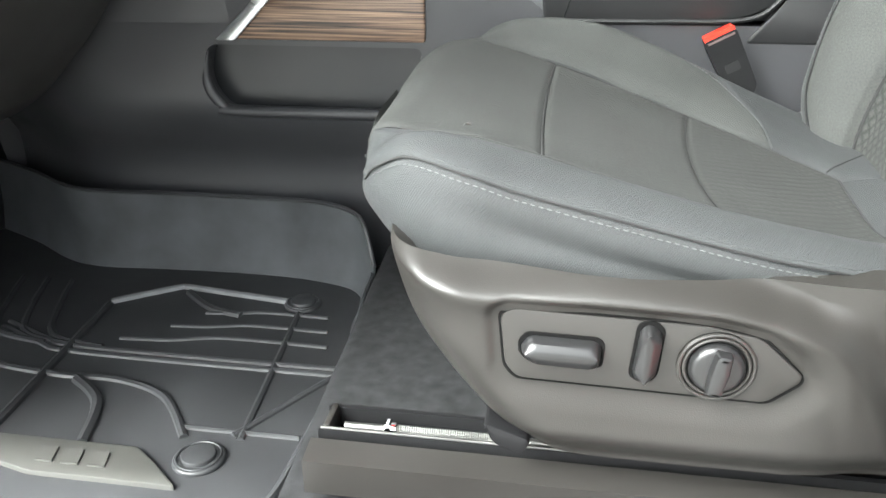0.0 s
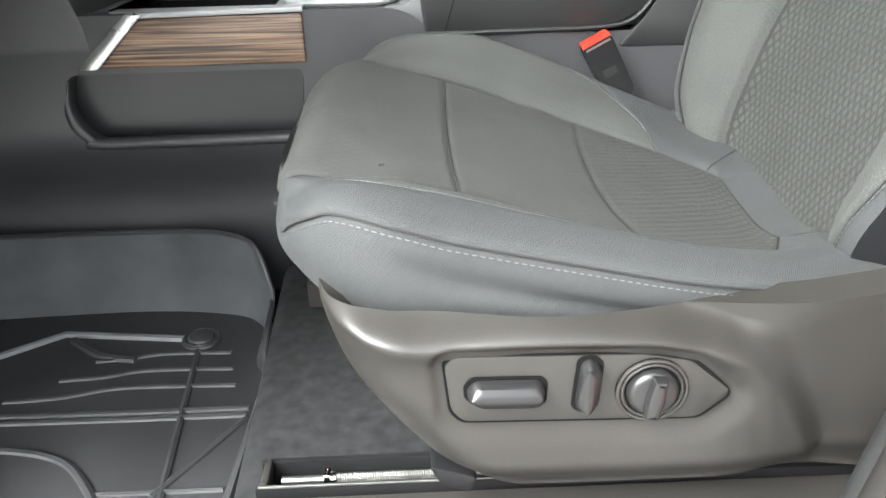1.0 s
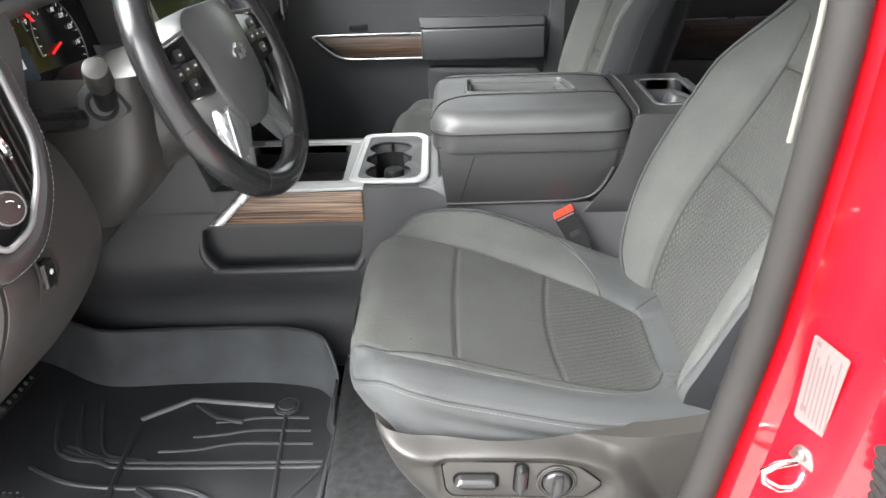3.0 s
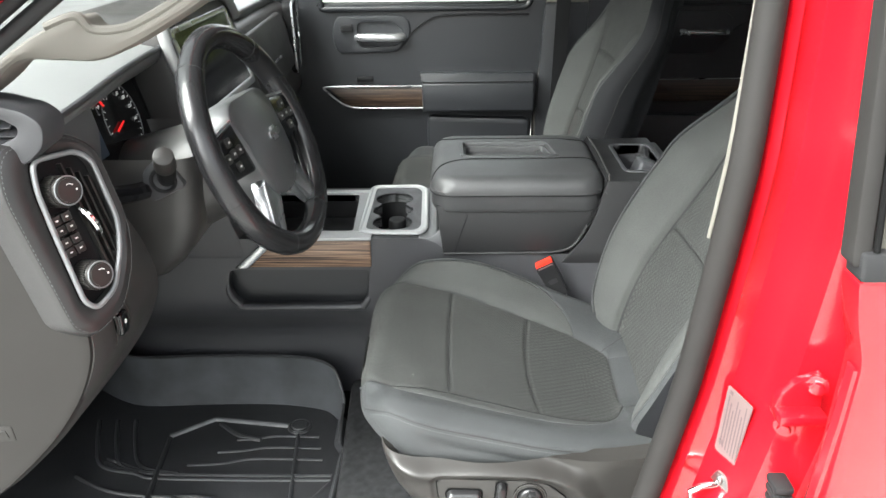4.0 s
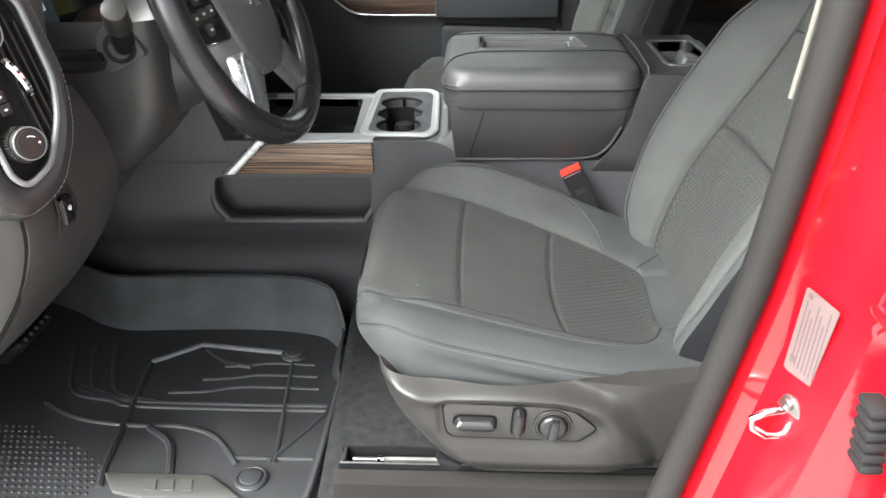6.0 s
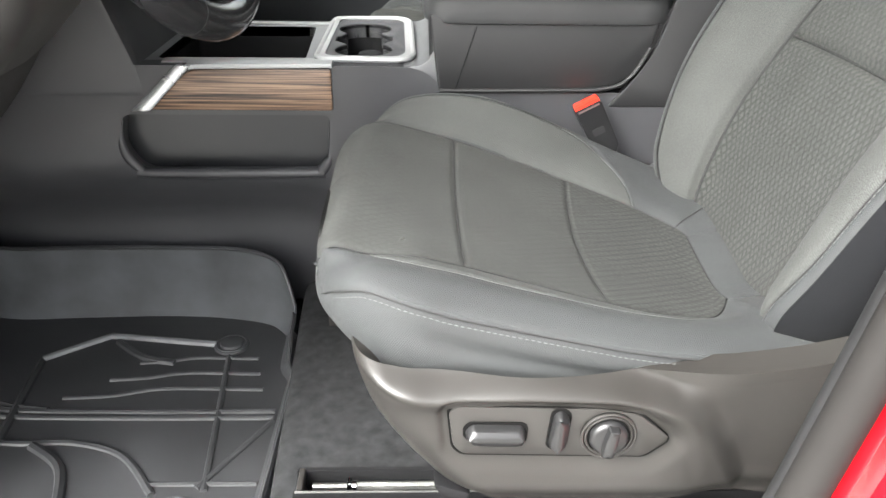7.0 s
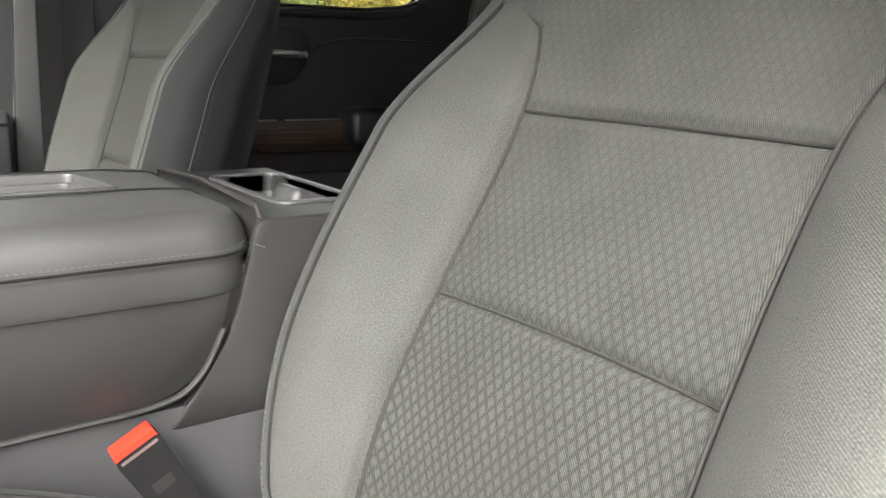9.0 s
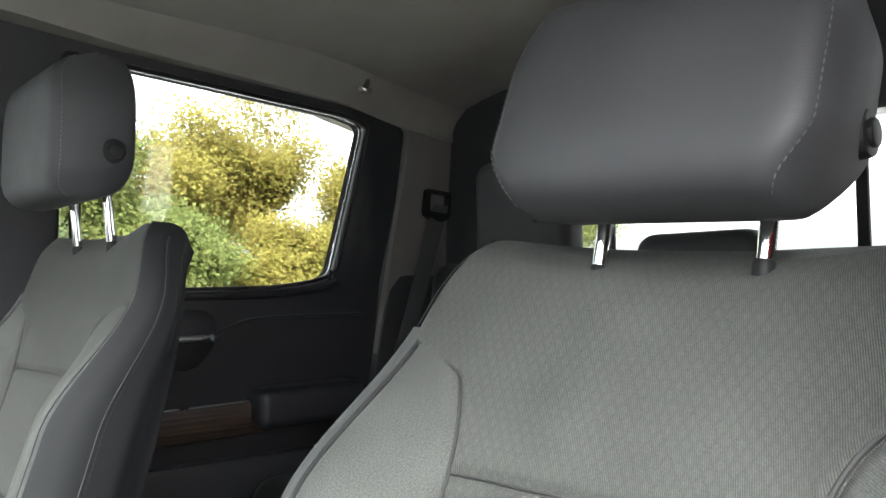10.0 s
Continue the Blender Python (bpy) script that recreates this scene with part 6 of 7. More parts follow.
part("dash_top", loft(top_prof, list(np.linspace(0.50, 1.90, 60)), lambda y: (0.008 * step(1.05, 0.95, y), (brow_z(y) - 1.424) * step(1.05, 0.95, y))), DASH_TOP, dash, "soft dash top, sky glare put into its pale grey")
part("brow_edge", tube([(-0.521, y, brow_z(y) - 0.004) for y in np.linspace(0.505, 0.975, 40)], 0.005, 8), TRIM, dash, "dark edge of the instrument hood")
part("hood_cheek", plate(rounded([(-0.60, 1.26), (-0.60, 1.41), (-0.524, 1.404), (-0.515, 1.36), (-0.525, 1.27)], 0.01), on_y, 0.672, 0.560, soft=0.004), HUB, dash, "grey side of the instrument hood")
solo("windscreen", plate([(0.44, 0.0), (1.92, 0.0), (1.82, 0.80), (0.54, 0.80)], lambda u, v, w: (-1.02 + v * 0.83, u, 1.44 + v * 0.50 + w), 0, 0.005), GLASS, "clear laminated windscreen", "window", kind="structure").visible_shadow = False
# instrument cluster
cl = part("cluster_recess", plate(rounded([(0.54, 1.265), (0.54, 1.40), (0.70, 1.408), (0.99, 1.428), (0.99, 1.255), (0.75, 1.25)], 0.02), lambda u, v, w: (-0.560 + w - (v - 1.33) * 0.25, u, v), -0.03, 0.0), BLACK, dash, "dark instrument cluster")
face_at = lambda u, v, w: (-0.556 + w - (v - 1.33) * 0.25, u, v)
part("cluster_glass", plate(rounded([(0.565, 1.285), (0.575, 1.40), (0.70, 1.42), (0.93, 1.40), (0.945, 1.29), (0.90, 1.268), (0.70, 1.272)], 0.02), face_at, -0.002, 0.001), GLOSS, cl)


def gauge(u, v, r, a0, a1, ticks, needle, numbers=()):
    pts = [face_at(u + r * math.cos(t), v + r * math.sin(t), 0.003) for t in np.linspace(radians(a0), radians(a1), 30)]
    part("gauge_ring", tube(pts, 0.0009, 6), SATIN_GREY, cl)
    for k in range(ticks):
        t = radians(mixf(a0, a1, k / (ticks - 1)))
        part("tick", tube([face_at(u + r * s * math.cos(t), v + r * s * math.sin(t), 0.003) for s in (0.86, 0.94)], 0.0006, 4), DIAL_PRINT, cl)
    t = radians(needle)
    part("needle", tube([face_at(u + 0.1 * r * math.cos(t), v + 0.1 * r * math.sin(t), 0.005), face_at(u + 0.62 * r * math.cos(t), v + 0.62 * r * math.sin(t), 0.005)], 0.0018, 6), NEEDLE, cl, "red needle")
    for text, ang in numbers:
        t = radians(ang)
        o = face_at(u + 0.70 * r * math.cos(t), v + 0.70 * r * math.sin(t), 0.0035)
        lettering(text, o, 0.009, Matrix(((0, 0, 1), (1, 0, 0), (0, 1, 0))).to_4x4(), DIAL_PRINT, cl)


def lettering(text, at, size, turn, material, parent):
    cu = bpy.data.curves.new("lettering", "FONT")
    cu.body, cu.size, cu.align_x, cu.align_y, cu.extrude = text, size, "CENTER", "CENTER", 0.0002
    tmp = bpy.data.objects.new("lettering_curve", cu)
    me = bpy.data.meshes.new_from_object(tmp)
    bpy.data.objects.remove(tmp)
    bm = bmesh.new()
    bm.from_mesh(me)
    bpy.data.meshes.remove(me)
    bmesh.ops.transform(bm, matrix=Matrix.Translation(at) @ turn, verts=bm.verts)
    return part("lettering", bm, material, parent, smooth=False)


PALE = mat("pale_print", (0.75, 0.75, 0.73), 0.5)


def lit(name, col, power):
    m = mat(name, col, 0.4)
    b = m.node_tree.nodes["Principled BSDF"]
    b.inputs["Emission Color"].default_value = (*col, 1)
    b.inputs["Emission Strength"].default_value = power
    return m


DIAL_PRINT = lit("backlit_dial_print", (0.75, 0.75, 0.73), 0.07)
NEEDLE = lit("backlit_red_needle", (0.85, 0.02, 0.02), 0.16)
gauge(0.842, 1.332, 0.060, -55, 190, 21, 196, (("80", 70), ("100", 45), ("120", 18), ("140", -12)))
for u, v in ((0.745, 1.362), (0.797, 1.364)):
    gauge(u, v, 0.024, 20, 200, 7, 130, (("0", 170),))
part("info_screen", plate(rounded([(0.695, 1.298), (0.695, 1.340), (0.757, 1.340), (0.757, 1.298)], 0.004), face_at, 0.0, 0.0015), lit("info_screen_glow", (0.02, 0.028, 0.04), 0.06), cl)
part("screen_icon", plate([(0.704, 1.316), (0.704, 1.324), (0.713, 1.331), (0.736, 1.328), (0.736, 1.316)], face_at, 0.0016, 0.002), DIAL_PRINT, cl)
part("cluster_ledge", tube(smooth_line([(-0.50, 0.60, 1.285), (-0.47, 0.70, 1.262), (-0.455, 0.85, 1.262), (-0.48, 0.97, 1.30)], 8), 0.014, 8), GLOSS, dash)

# switch pod at the driver's end
pod_o = Vector((-0.468, 0.47, 1.28))
pod_t = Matrix.Rotation(radians(-14), 3, "Y") @ Matrix.Rotation(radians(-30), 3, "Z")
pod = lambda u, v, w: pod_o + pod_t @ Vector((w, u, v))
ring = rounded([(-0.033, -0.072), (-0.029, 0.012), (-0.024, 0.075), (-0.014, 0.107), (0.042, 0.098), (0.056, 0.080), (0.054, 0.0), (0.040, -0.036), (0.010, -0.078), (-0.022, -0.088)], 0.012)
pad_line = rounded([(-0.062, -0.100), (-0.064, 0.09), (-0.045, 0.137), (0.034, 0.130), (0.074, 0.098), (0.074, -0.005), (0.055, -0.060), (0.012, -0.112), (-0.040, -0.122)], 0.025)
part("pod_pad", plate(pad_line, pod, -0.10, 0.003, soft=0.012, holes=[ring]), POD_SKIN, dash, "stitched black leatherette surround")
part("pod_stitching", stitches([pod(-0.010 + (u + 0.010) * 0.93, -0.01 + (v + 0.01) * 0.95, 0.0032) for u, v in pad_line + pad_line[:1]], 0.004, 0.002, 0.0006), THREAD, dash, "grey thread")
part("pod_ring", tube([pod(u, v, 0.004) for u, v in ring], 0.0034, 8, True), SATIN_GREY, dash, "satin silver pod ring")
part("pod_face", plate(ring, pod, -0.03, -0.014), BLACK, dash)
nrm = pod(0, 0, 1) - pod(0, 0, 0)
for u, v, r in ((0.003, 0.062, 0.0195), (-0.007, -0.047, 0.0185)):
    c0 = pod(u, v, -0.014)
    kn = part("rotary_knob", cyl(c0, c0 + nrm * 0.034, r, r * 0.93, 36, 0.003), COVER, dash, "ribbed rotary knob with silver edge")
    part("knob_edge", tube([pod(u + r * 0.88 * math.cos(t), v + r * 0.88 * math.sin(t), 0.0195) for t in np.linspace(0, 2 * math.pi, 32, endpoint=False)], 0.0010, 6, True), SATIN_GREY, kn)
    part("knob_face", cyl(c0 + nrm * 0.033, c0 + nrm * 0.036, r * 0.74, seg=32), PANEL, kn)
    part("knob_mark", tube([pod(u + r * 0.4 * math.cos(t), v + r * 0.4 * math.sin(t), 0.0225) for t in np.linspace(0.6, 1.7, 8)], 0.0005, 5), PALE, kn)
    part("knob_mark", box(pod(u + r * 0.45, v - r * 0.1, 0.0225), (0.0012, 0.0022, 0.0022), 0.0003), PALE, kn)
    for k in range(18):
        t = radians(100 + k * 9)
        part("knob_rib", tube([pod(u + r * 1.0 * math.cos(t), v + r * math.sin(t), w) for w in (-0.010, 0.014)], 0.0012, 5), COVER, kn)
for i in range(2):
    for j in range(2):
        for k in range(2):
            u0, v0 = -0.021 - 0.001 * i + 0.014 * k, 0.024 - 0.029 * i - 0.013 * j
            bt = part("push_button", plate(rounded([(u0, v0), (u0, v0 + 0.0118), (u0 + 0.0125, v0 + 0.0118), (u0 + 0.0125, v0)], 0.002), pod, -0.014, -0.004, soft=0.001), PANEL, dash)
            part("button_mark", plate([(u0 + 0.0045, v0 + 0.005), (u0 + 0.0045, v0 + 0.007), (u0 + 0.0080, v0 + 0.007), (u0 + 0.0080, v0 + 0.005)], pod, -0.004, -0.0036), PALE, bt)
for k in range(4):
    part("vent_blade", plate([(-0.001, -0.06), (-0.001, 0.09), (0.001, 0.09), (0.001, -0.06)], lambda u, v, w, k=k: pod(0.022 + 0.0085 * k + u, v * (1 - 0.1 * k), w), -0.026, -0.004), PANEL, dash)
part("vent_tab", tube(smooth_line([pod(0.019, 0.032, -0.002), pod(0.021, 0.020, 0.005), pod(0.025, 0.002, 0.005), pod(0.026, -0.008, -0.002)], 5), 0.0045, 8), CHROME, dash, "chrome vent tab")
# parking brake button under the pod
part("brake_button", box((-0.455, 0.503, 1.143), (0.012, 0.022, 0.032), 0.004, 3), GLOSS, dash)
part("brake_mark", cyl((-0.450, 0.503, 1.145), (-0.4482, 0.503, 1.145), 0.0035, 0.003, 14), PALE, dash)
for k in (-1, 1):
    part("brake_bracket", tube(smooth_line([(-0.4535, 0.503 + 0.017 * k, 1.166), (-0.4510, 0.503 + 0.020 * k, 1.143), (-0.4585, 0.503 + 0.017 * k, 1.118)], 4), 0.0016, 5), PANEL, dash)
part("hood_release", plate(rounded([(-0.640, 0.990), (-0.640, 1.014), (-0.604, 1.016), (-0.602, 0.992)], 0.004), on_y, 0.448, 0.4430, soft=0.001), DIM_CAP, dash)
part("release_mark", tube([(-0.630, 0.4427, 0.998), (-0.626, 0.4427, 1.008), (-0.614, 0.4427, 1.009), (-0.611, 0.4427, 0.998)], 0.0008, 5), PANEL, dash)
# corner vent
vent_hole = rounded([(-0.650, 1.437), (-0.516, 1.434), (-0.500, 1.424), (-0.504, 1.415), (-0.532, 1.402), (-0.650, 1.400)], 0.006)
vent = part("corner_vent", plate(rounded([(-0.68, 1.37), (-0.68, 1.462), (-0.53, 1.454), (-0.488, 1.443), (-0.470, 1.428), (-0.474, 1.402), (-0.50, 1.38)], 0.012), on_y, 0.500, 0.447, holes=[vent_hole], soft=0.004), TRIM, dash, "grey dash end with a slatted vent")
part("vent_back", plate(vent_hole, on_y, 0.498, 0.486), MATTE, vent)
for k in range(3):
    part("vent_blade", box((-0.576, 0.459, 1.409 + 0.0095 * k), (0.146 - 0.012 * abs(k - 1), 0.022, 0.0022), 0.0006, 1, Matrix.Rotation(radians(22), 4, "X")), TRIM, vent)

# steering wheel
YAW, TIP = radians(-6), radians(22)
wc = Vector((-0.318, 0.808, 1.306))
ax = Vector((math.cos(TIP) * math.cos(YAW), math.cos(TIP) * math.sin(YAW), math.sin(TIP)))
rt = Vector((-math.sin(YAW), math.cos(YAW), 0))
upv = ax.cross(rt)
wheel = thing("steering_wheel", "black leather steering wheel with silver spokes, worn rim", "steering wheel", tuple(wc))
W = lambda u, v, w: wc + rt * u + upv * v + ax * w
RIM = 0.176


def rim_piece(t0, t1, r, m, lab):
    r *= 1.16
    pts = [W(RIM * math.cos(t), RIM * 0.985 * math.sin(t), -0.004) for t in np.linspace(radians(t0), radians(t1), 40)]
    part("rim", tube(pts, r, 16), m, wheel, lab)


rim_piece(-15, 52, 0.0172, WHEEL_LEATHER, "worn black leather rim grip")
rim_piece(52, 128, 0.0166, GLOSS_LEATHER, "smooth polished rim top")
rim_piece(128, 195, 0.0172, WHEEL_LEATHER, "worn black leather rim grip")
rim_piece(195, 242, 0.0172, WHEEL_LEATHER, "worn black leather rim grip")
rim_piece(242, 298, 0.0166, GLOSS_LEATHER, "smooth rim base")
rim_piece(298, 345, 0.0172, WHEEL_LEATHER, "worn black leather rim grip")
for a in (52, 128, 242, 298):
    t = radians(a)
    c0 = W(RIM * math.cos(t), RIM * 0.985 * math.sin(t), -0.004)
    d = (W(-math.sin(t), math.cos(t), 0) - wc).normalized()
    e1 = d.orthogonal().normalized()
    e2 = d.cross(e1)
    part("rim_joint", tube([c0 + 0.0194 * (math.cos(q) * e1 + math.sin(q) * e2) for q in np.linspace(0, 2 * math.pi, 20, endpoint=False)], 0.0009, 5, True), DARK_THREAD, wheel)
for a0, a1 in ((20, 50), (-12, 15), (300, 340)):
    line = [W((RIM - 0.017) * math.cos(t), (RIM - 0.017) * 0.985 * math.sin(t), -0.004) for t in np.linspace(radians(a0), radians(a1), 30)]
    part("rim_stitching", stitches(line, 0.005, 0.002, 0.0010), THREAD, wheel, "fraying pale thread")
hub = rounded([(-0.088, 0.055), (-0.062, 0.078), (0.062, 0.078), (0.088, 0.055), (0.072, -0.045), (0.040, -0.092), (-0.040, -0.092), (-0.072, -0.045)], 0.03)


def dome(u, v, w):
    k = max(0.0, 1 - (u / 0.085) ** 2 - ((v + 0.008) / 0.085) ** 2)
    return W(u, v, w + (0.016 * k if w > 0 else 0))


part("airbag_cover", plate(hub, dome, -0.05, 0.006, soft=0.006, grid=0.012), HUB, wheel, "smooth charcoal airbag cover")
for sgn in (1, -1):
    sp = part("spoke", plate(rounded([(sgn * 0.068, 0.052), (sgn * 0.165, 0.040), (sgn * 0.172, -0.020), (sgn * 0.072, -0.030)], 0.010), W, -0.022, 0.004, soft=0.004), GLOSS, wheel, "gloss black switch spoke")
    part("spoke_edge", tube([W(sgn * 0.070, 0.055, 0.003), W(sgn * 0.160, 0.045, 0.003), W(sgn * 0.168, 0.020, 0.003)], 0.0022, 6), SILVER, sp)
    for k, (u, v) in enumerate(((0.100, 0.012), (0.122, 0.012), (0.144, 0.010), (0.122, 0.030), (0.122, -0.008))):
        part("spoke_button", plate(rounded([(sgn * u - 0.008, v - 0.007), (sgn * u - 0.008, v + 0.007), (sgn * u + 0.008, v + 0.007), (sgn * u + 0.008, v - 0.007)], 0.003), W, 0.003, 0.007, soft=0.001), PANEL, sp)
        part("button_mark", plate([(sgn * u - 0.003, v - 0.0015), (sgn * u - 0.003, v + 0.0015), (sgn * u + 0.003, v + 0.0015), (sgn * u + 0.003, v - 0.0015)], W, 0.007, 0.0074), PALE, sp)
    part("lower_spoke", plate(rounded([(sgn * 0.050, -0.040), (sgn * 0.072, -0.050), (sgn * 0.112, -0.128), (sgn * 0.085, -0.148), (sgn * 0.032, -0.085)], 0.008), W, -0.020, 0.003, soft=0.004), SILVER, wheel, "satin silver lower spoke")
part("emblem", plate([(-0.026, -0.006), (-0.022, 0.006), (-0.010, 0.006), (-0.007, 0.012), (0.012, 0.012), (0.009, 0.006), (0.026, 0.006), (0.022, -0.006), (0.010, -0.006), (0.007, -0.012), (-0.012, -0.012), (-0.009, -0.006)], lambda u, v, w: W(u * 0.85 + 0.004, v * 0.9 + 0.004, w), 0.019, 0.0235), SILVER, wheel, "plain silver badge")
col = thing("steering_column", "dark grey steering column shroud with stalk", "steering column", tuple(W(0, 0, -0.2)))
for k, (w0, w1, r0, r1, m, n) in enumerate(((-0.26, -0.075, 0.098, 0.078, SHROUD, "shroud"), (-0.074, -0.035, 0.076, 0.074, BLACK, "shroud_collar"))):
    part(n, cyl(W(0, -0.012, w0), W(0, -0.012, w1), r0, r1, 36, 0.010), m, col)
sections = [(1.31, -0.565, -0.395, 0.690, 0.930), (1.24, -0.552, -0.402, 0.692, 0.920), (1.195, -0.545, -0.408, 0.698, 0.910), (1.155, -0.540, -0.425, 0.708, 0.898), (1.115, -0.535, -0.458, 0.728, 0.872), (1.090, -0.530, -0.488, 0.752, 0.845)]
bm = bmesh.new()
tiers = [[bm.verts.new((x, y, z)) for x, y in rounded([(x0, y0), (x1, y0), (x1, y1), (x0, y1)], 0.035, 6)] for z, x0, x1, y0, y1 in sections]
for p, q in zip(tiers, tiers[1:]):
    for i in range(len(p)):
        bm.faces.new((p[i], p[(i + 1) % len(p)], q[(i + 1) % len(p)], q[i]))
bm.faces.new(tiers[-1])
bmesh.ops.recalc_face_normals(bm, faces=bm.faces)
part("lower_shroud", bm, SHROUD, col, "tapering charcoal column shroud")
base_line = [(-0.470, 1.292), (-0.452, 1.310), (-0.423, 1.298), (-0.408, 1.270), (-0.458, 1.246), (-0.473, 1.256)]
part("stalk_base", plate(rounded(base_line, 0.008), on_y, 0.71, 0.684, soft=0.003), TRIM, col)
part("stalk_collar", tube([Vector((-0.440, 0.6835, 1.280)) + Vector((0.018 * math.cos(t), 0, 0.017 * math.sin(t))) for t in np.linspace(0, 2 * math.pi, 28, endpoint=False)], 0.0030, 8, True), BLACK, col)
part("stalk", cyl((-0.440, 0.70, 1.276), (-0.418, 0.644, 1.318), 0.0140, 0.0135, 24, 0.003), BLACK, col)
part("stalk_tip", cyl((-0.420, 0.650, 1.313), (-0.4085, 0.620, 1.338), 0.0160, 0.0145, 24, 0.003), COVER, col, "rounded grey stalk end")
part("ignition_ring", box(W(-0.075, -0.02, -0.06), (0.02, 0.012, 0.045), 0.005, 3), GLOSS, col)

# centre screen pod and the passenger's side
ctr = thing("centre_screen", "glossy touch screen in a silver-edged pod", "screen", (-0.45, CENTRE, 1.36))
scr = lambda u, v, w: (-0.492 + w - (v - 1.36) * 0.30, u, v)
part("pod_shell", plate(rounded([(0.955, 1.235), (0.96, 1.452), (1.01, 1.478), (1.35, 1.478), (1.40, 1.452), (1.405, 1.235)], 0.03), scr, -0.16, 0.0, soft=0.012), SHROUD, ctr)
part("pod_hood", tube(smooth_line([scr(0.96, 1.30, 0.004), scr(0.962, 1.42, 0.006), scr(0.98, 1.462, 0.006), scr(1.03, 1.478, 0.006), scr(1.33, 1.478, 0.006), scr(1.385, 1.462, 0.006), scr(1.402, 1.42, 0.004)], 6), 0.012, 10), DASH_TOP, ctr)
part("silver_frame", plate(rounded([(1.0, 1.285), (1.0, 1.452), (1.36, 1.452), (1.36, 1.285)], 0.012), scr, 0.0, 0.006, soft=0.002, holes=[rounded([(1.015, 1.30), (1.015, 1.441), (1.345, 1.441), (1.345, 1.30)], 0.006)]), SILVER, ctr, "satin silver frame")
part("touch_screen", plate(rounded([(1.01, 1.295), (1.01, 1.446), (1.35, 1.446), (1.35, 1.295)], 0.006), scr, 0.0, 0.003), GLOSS, ctr, "dark glossy glass")
part("climate_panel", plate(rounded([(1.03, 1.12), (1.02, 1.23), (1.335, 1.23), (1.325, 1.12)], 0.012), scr, -0.10, 0.0, soft=0.004), GLOSS, ctr)
for k in range(7):
    part("climate_button", box(scr(1.06 + 0.04 * k, 1.20, 0.004), (0.012, 0.030, 0.018), 0.003), PANEL, ctr)
for u in (1.055, 1.305):
    part("climate_dial", cyl(scr(u, 1.255, -0.005), scr(u, 1.262, 0.02), 0.018, 0.016, 28, 0.002), COVER, ctr)
part("stack_base", plate(rounded([(1.03, 0.98), (1.02, 1.14), (1.335, 1.14), (1.33, 0.98)], 0.02), scr, -0.25, -0.05, soft=0.01), TRIM, ctr)
pax = rounded([(-0.95, 1.40), (-0.95, 0.90), (-0.68, 0.90), (-0.55, 1.0), (-0.49, 1.12), (-0.465, 1.18), (-0.495, 1.24), (-0.478, 1.30), (-0.505, 1.40)], [0, 0.05, 0.06, 0.06, 0.05, 0.03, 0.03, 0.05, 0.03], 5)
part("passenger_fascia", loft(pax, [1.34, 1.36, 1.60, 1.86, 1.90], lambda y: (0.0, 0.0)), SHROUD, dash, "charcoal passenger fascia")
part("glove_lid", plate(rounded([(1.40, 1.215), (1.39, 1.375), (1.80, 1.385), (1.82, 1.24)], 0.03), lambda u, v, w: (-0.485 + w - (v - 1.3) * 0.2, u, v), -0.02, 0.010, soft=0.006), SHROUD, dash, "padded upper glove box lid")
part("glove_badge", box((-0.470, 1.63, 1.285), (0.003, 0.07, 0.006), 0.001), SILVER, dash)
part("far_vent", plate(rounded([(1.84, 1.20), (1.83, 1.40), (1.90, 1.41), (1.905, 1.22)], 0.02), lambda u, v, w: (-0.475 + w, u, v), -0.02, 0.006, soft=0.003), BLACK, dash)
part("far_vent_ring", tube([(-0.468, u, v) for u, v in rounded([(1.84, 1.20), (1.83, 1.40), (1.90, 1.41), (1.905, 1.22)], 0.02)], 0.004, 8, True), SILVER, dash, "satin silver vent ring")
part("vent_tab", box((-0.462, 1.865, 1.31), (0.012, 0.012, 0.02), 0.003), CHROME, dash)
# bulkhead and pedals
solo("bulkhead", box((-0.98, CENTRE, 0.95), (0.06, 1.5, 0.9), 0.01), CARPET, "black carpeted bulkhead", "bulkhead", kind="structure")
ped = thing("brake_pedal", "black rubber brake pedal with steel edge", "pedal", (-0.80, 0.86, 0.74))
part("pad", box((-0.79, 0.84, 0.735), (0.02, 0.10, 0.065), 0.008, 3, Matrix.Rotation(radians(50), 4, "Y")), BLACK, ped)
for k in range(5):
    part("pad_rib", box((-0.783 + 0.0, 0.805 + 0.018 * k, 0.742), (0.008, 0.006, 0.055), 0.002, 1, Matrix.Rotation(radians(50), 4, "Y")), MAT_RUBBER, ped)
part("arm", tube([(-0.80, 0.86, 0.745), (-0.85, 0.86, 0.90), (-0.9, 0.86, 1.0)], 0.010, 8), STEEL, ped)

# A pillar of the driver's side, with grab handle
ap = thing("windscreen_pillar", "beige cloth windscreen pillar with grab handle", "pillar", (-0.45, 0.43, 1.5))
slope = lambda s, dy, dn: (-0.70 + 0.80 * s - 0.55 * dn, 0.425 + dy + 0.05 * s, 1.375 + 0.565 * s + 0.80 * dn)
part("outer_frame", tube([slope(s, -0.045, 0.045) for s in np.linspace(-0.2, 0.75, 16)], 0.030, 10), RED, ap, "red painted pillar edge")
part("weather_seal", tube([slope(s, -0.020, 0.020) for s in np.linspace(-0.2, 0.75, 16)], 0.014, 10), RUBBER, ap, "black rubber weather seal")
part("seal_lip", tube([slope(s, -0.012, -0.005) for s in np.linspace(-0.2, 0.75, 16)], 0.009, 10), RUBBER, ap)
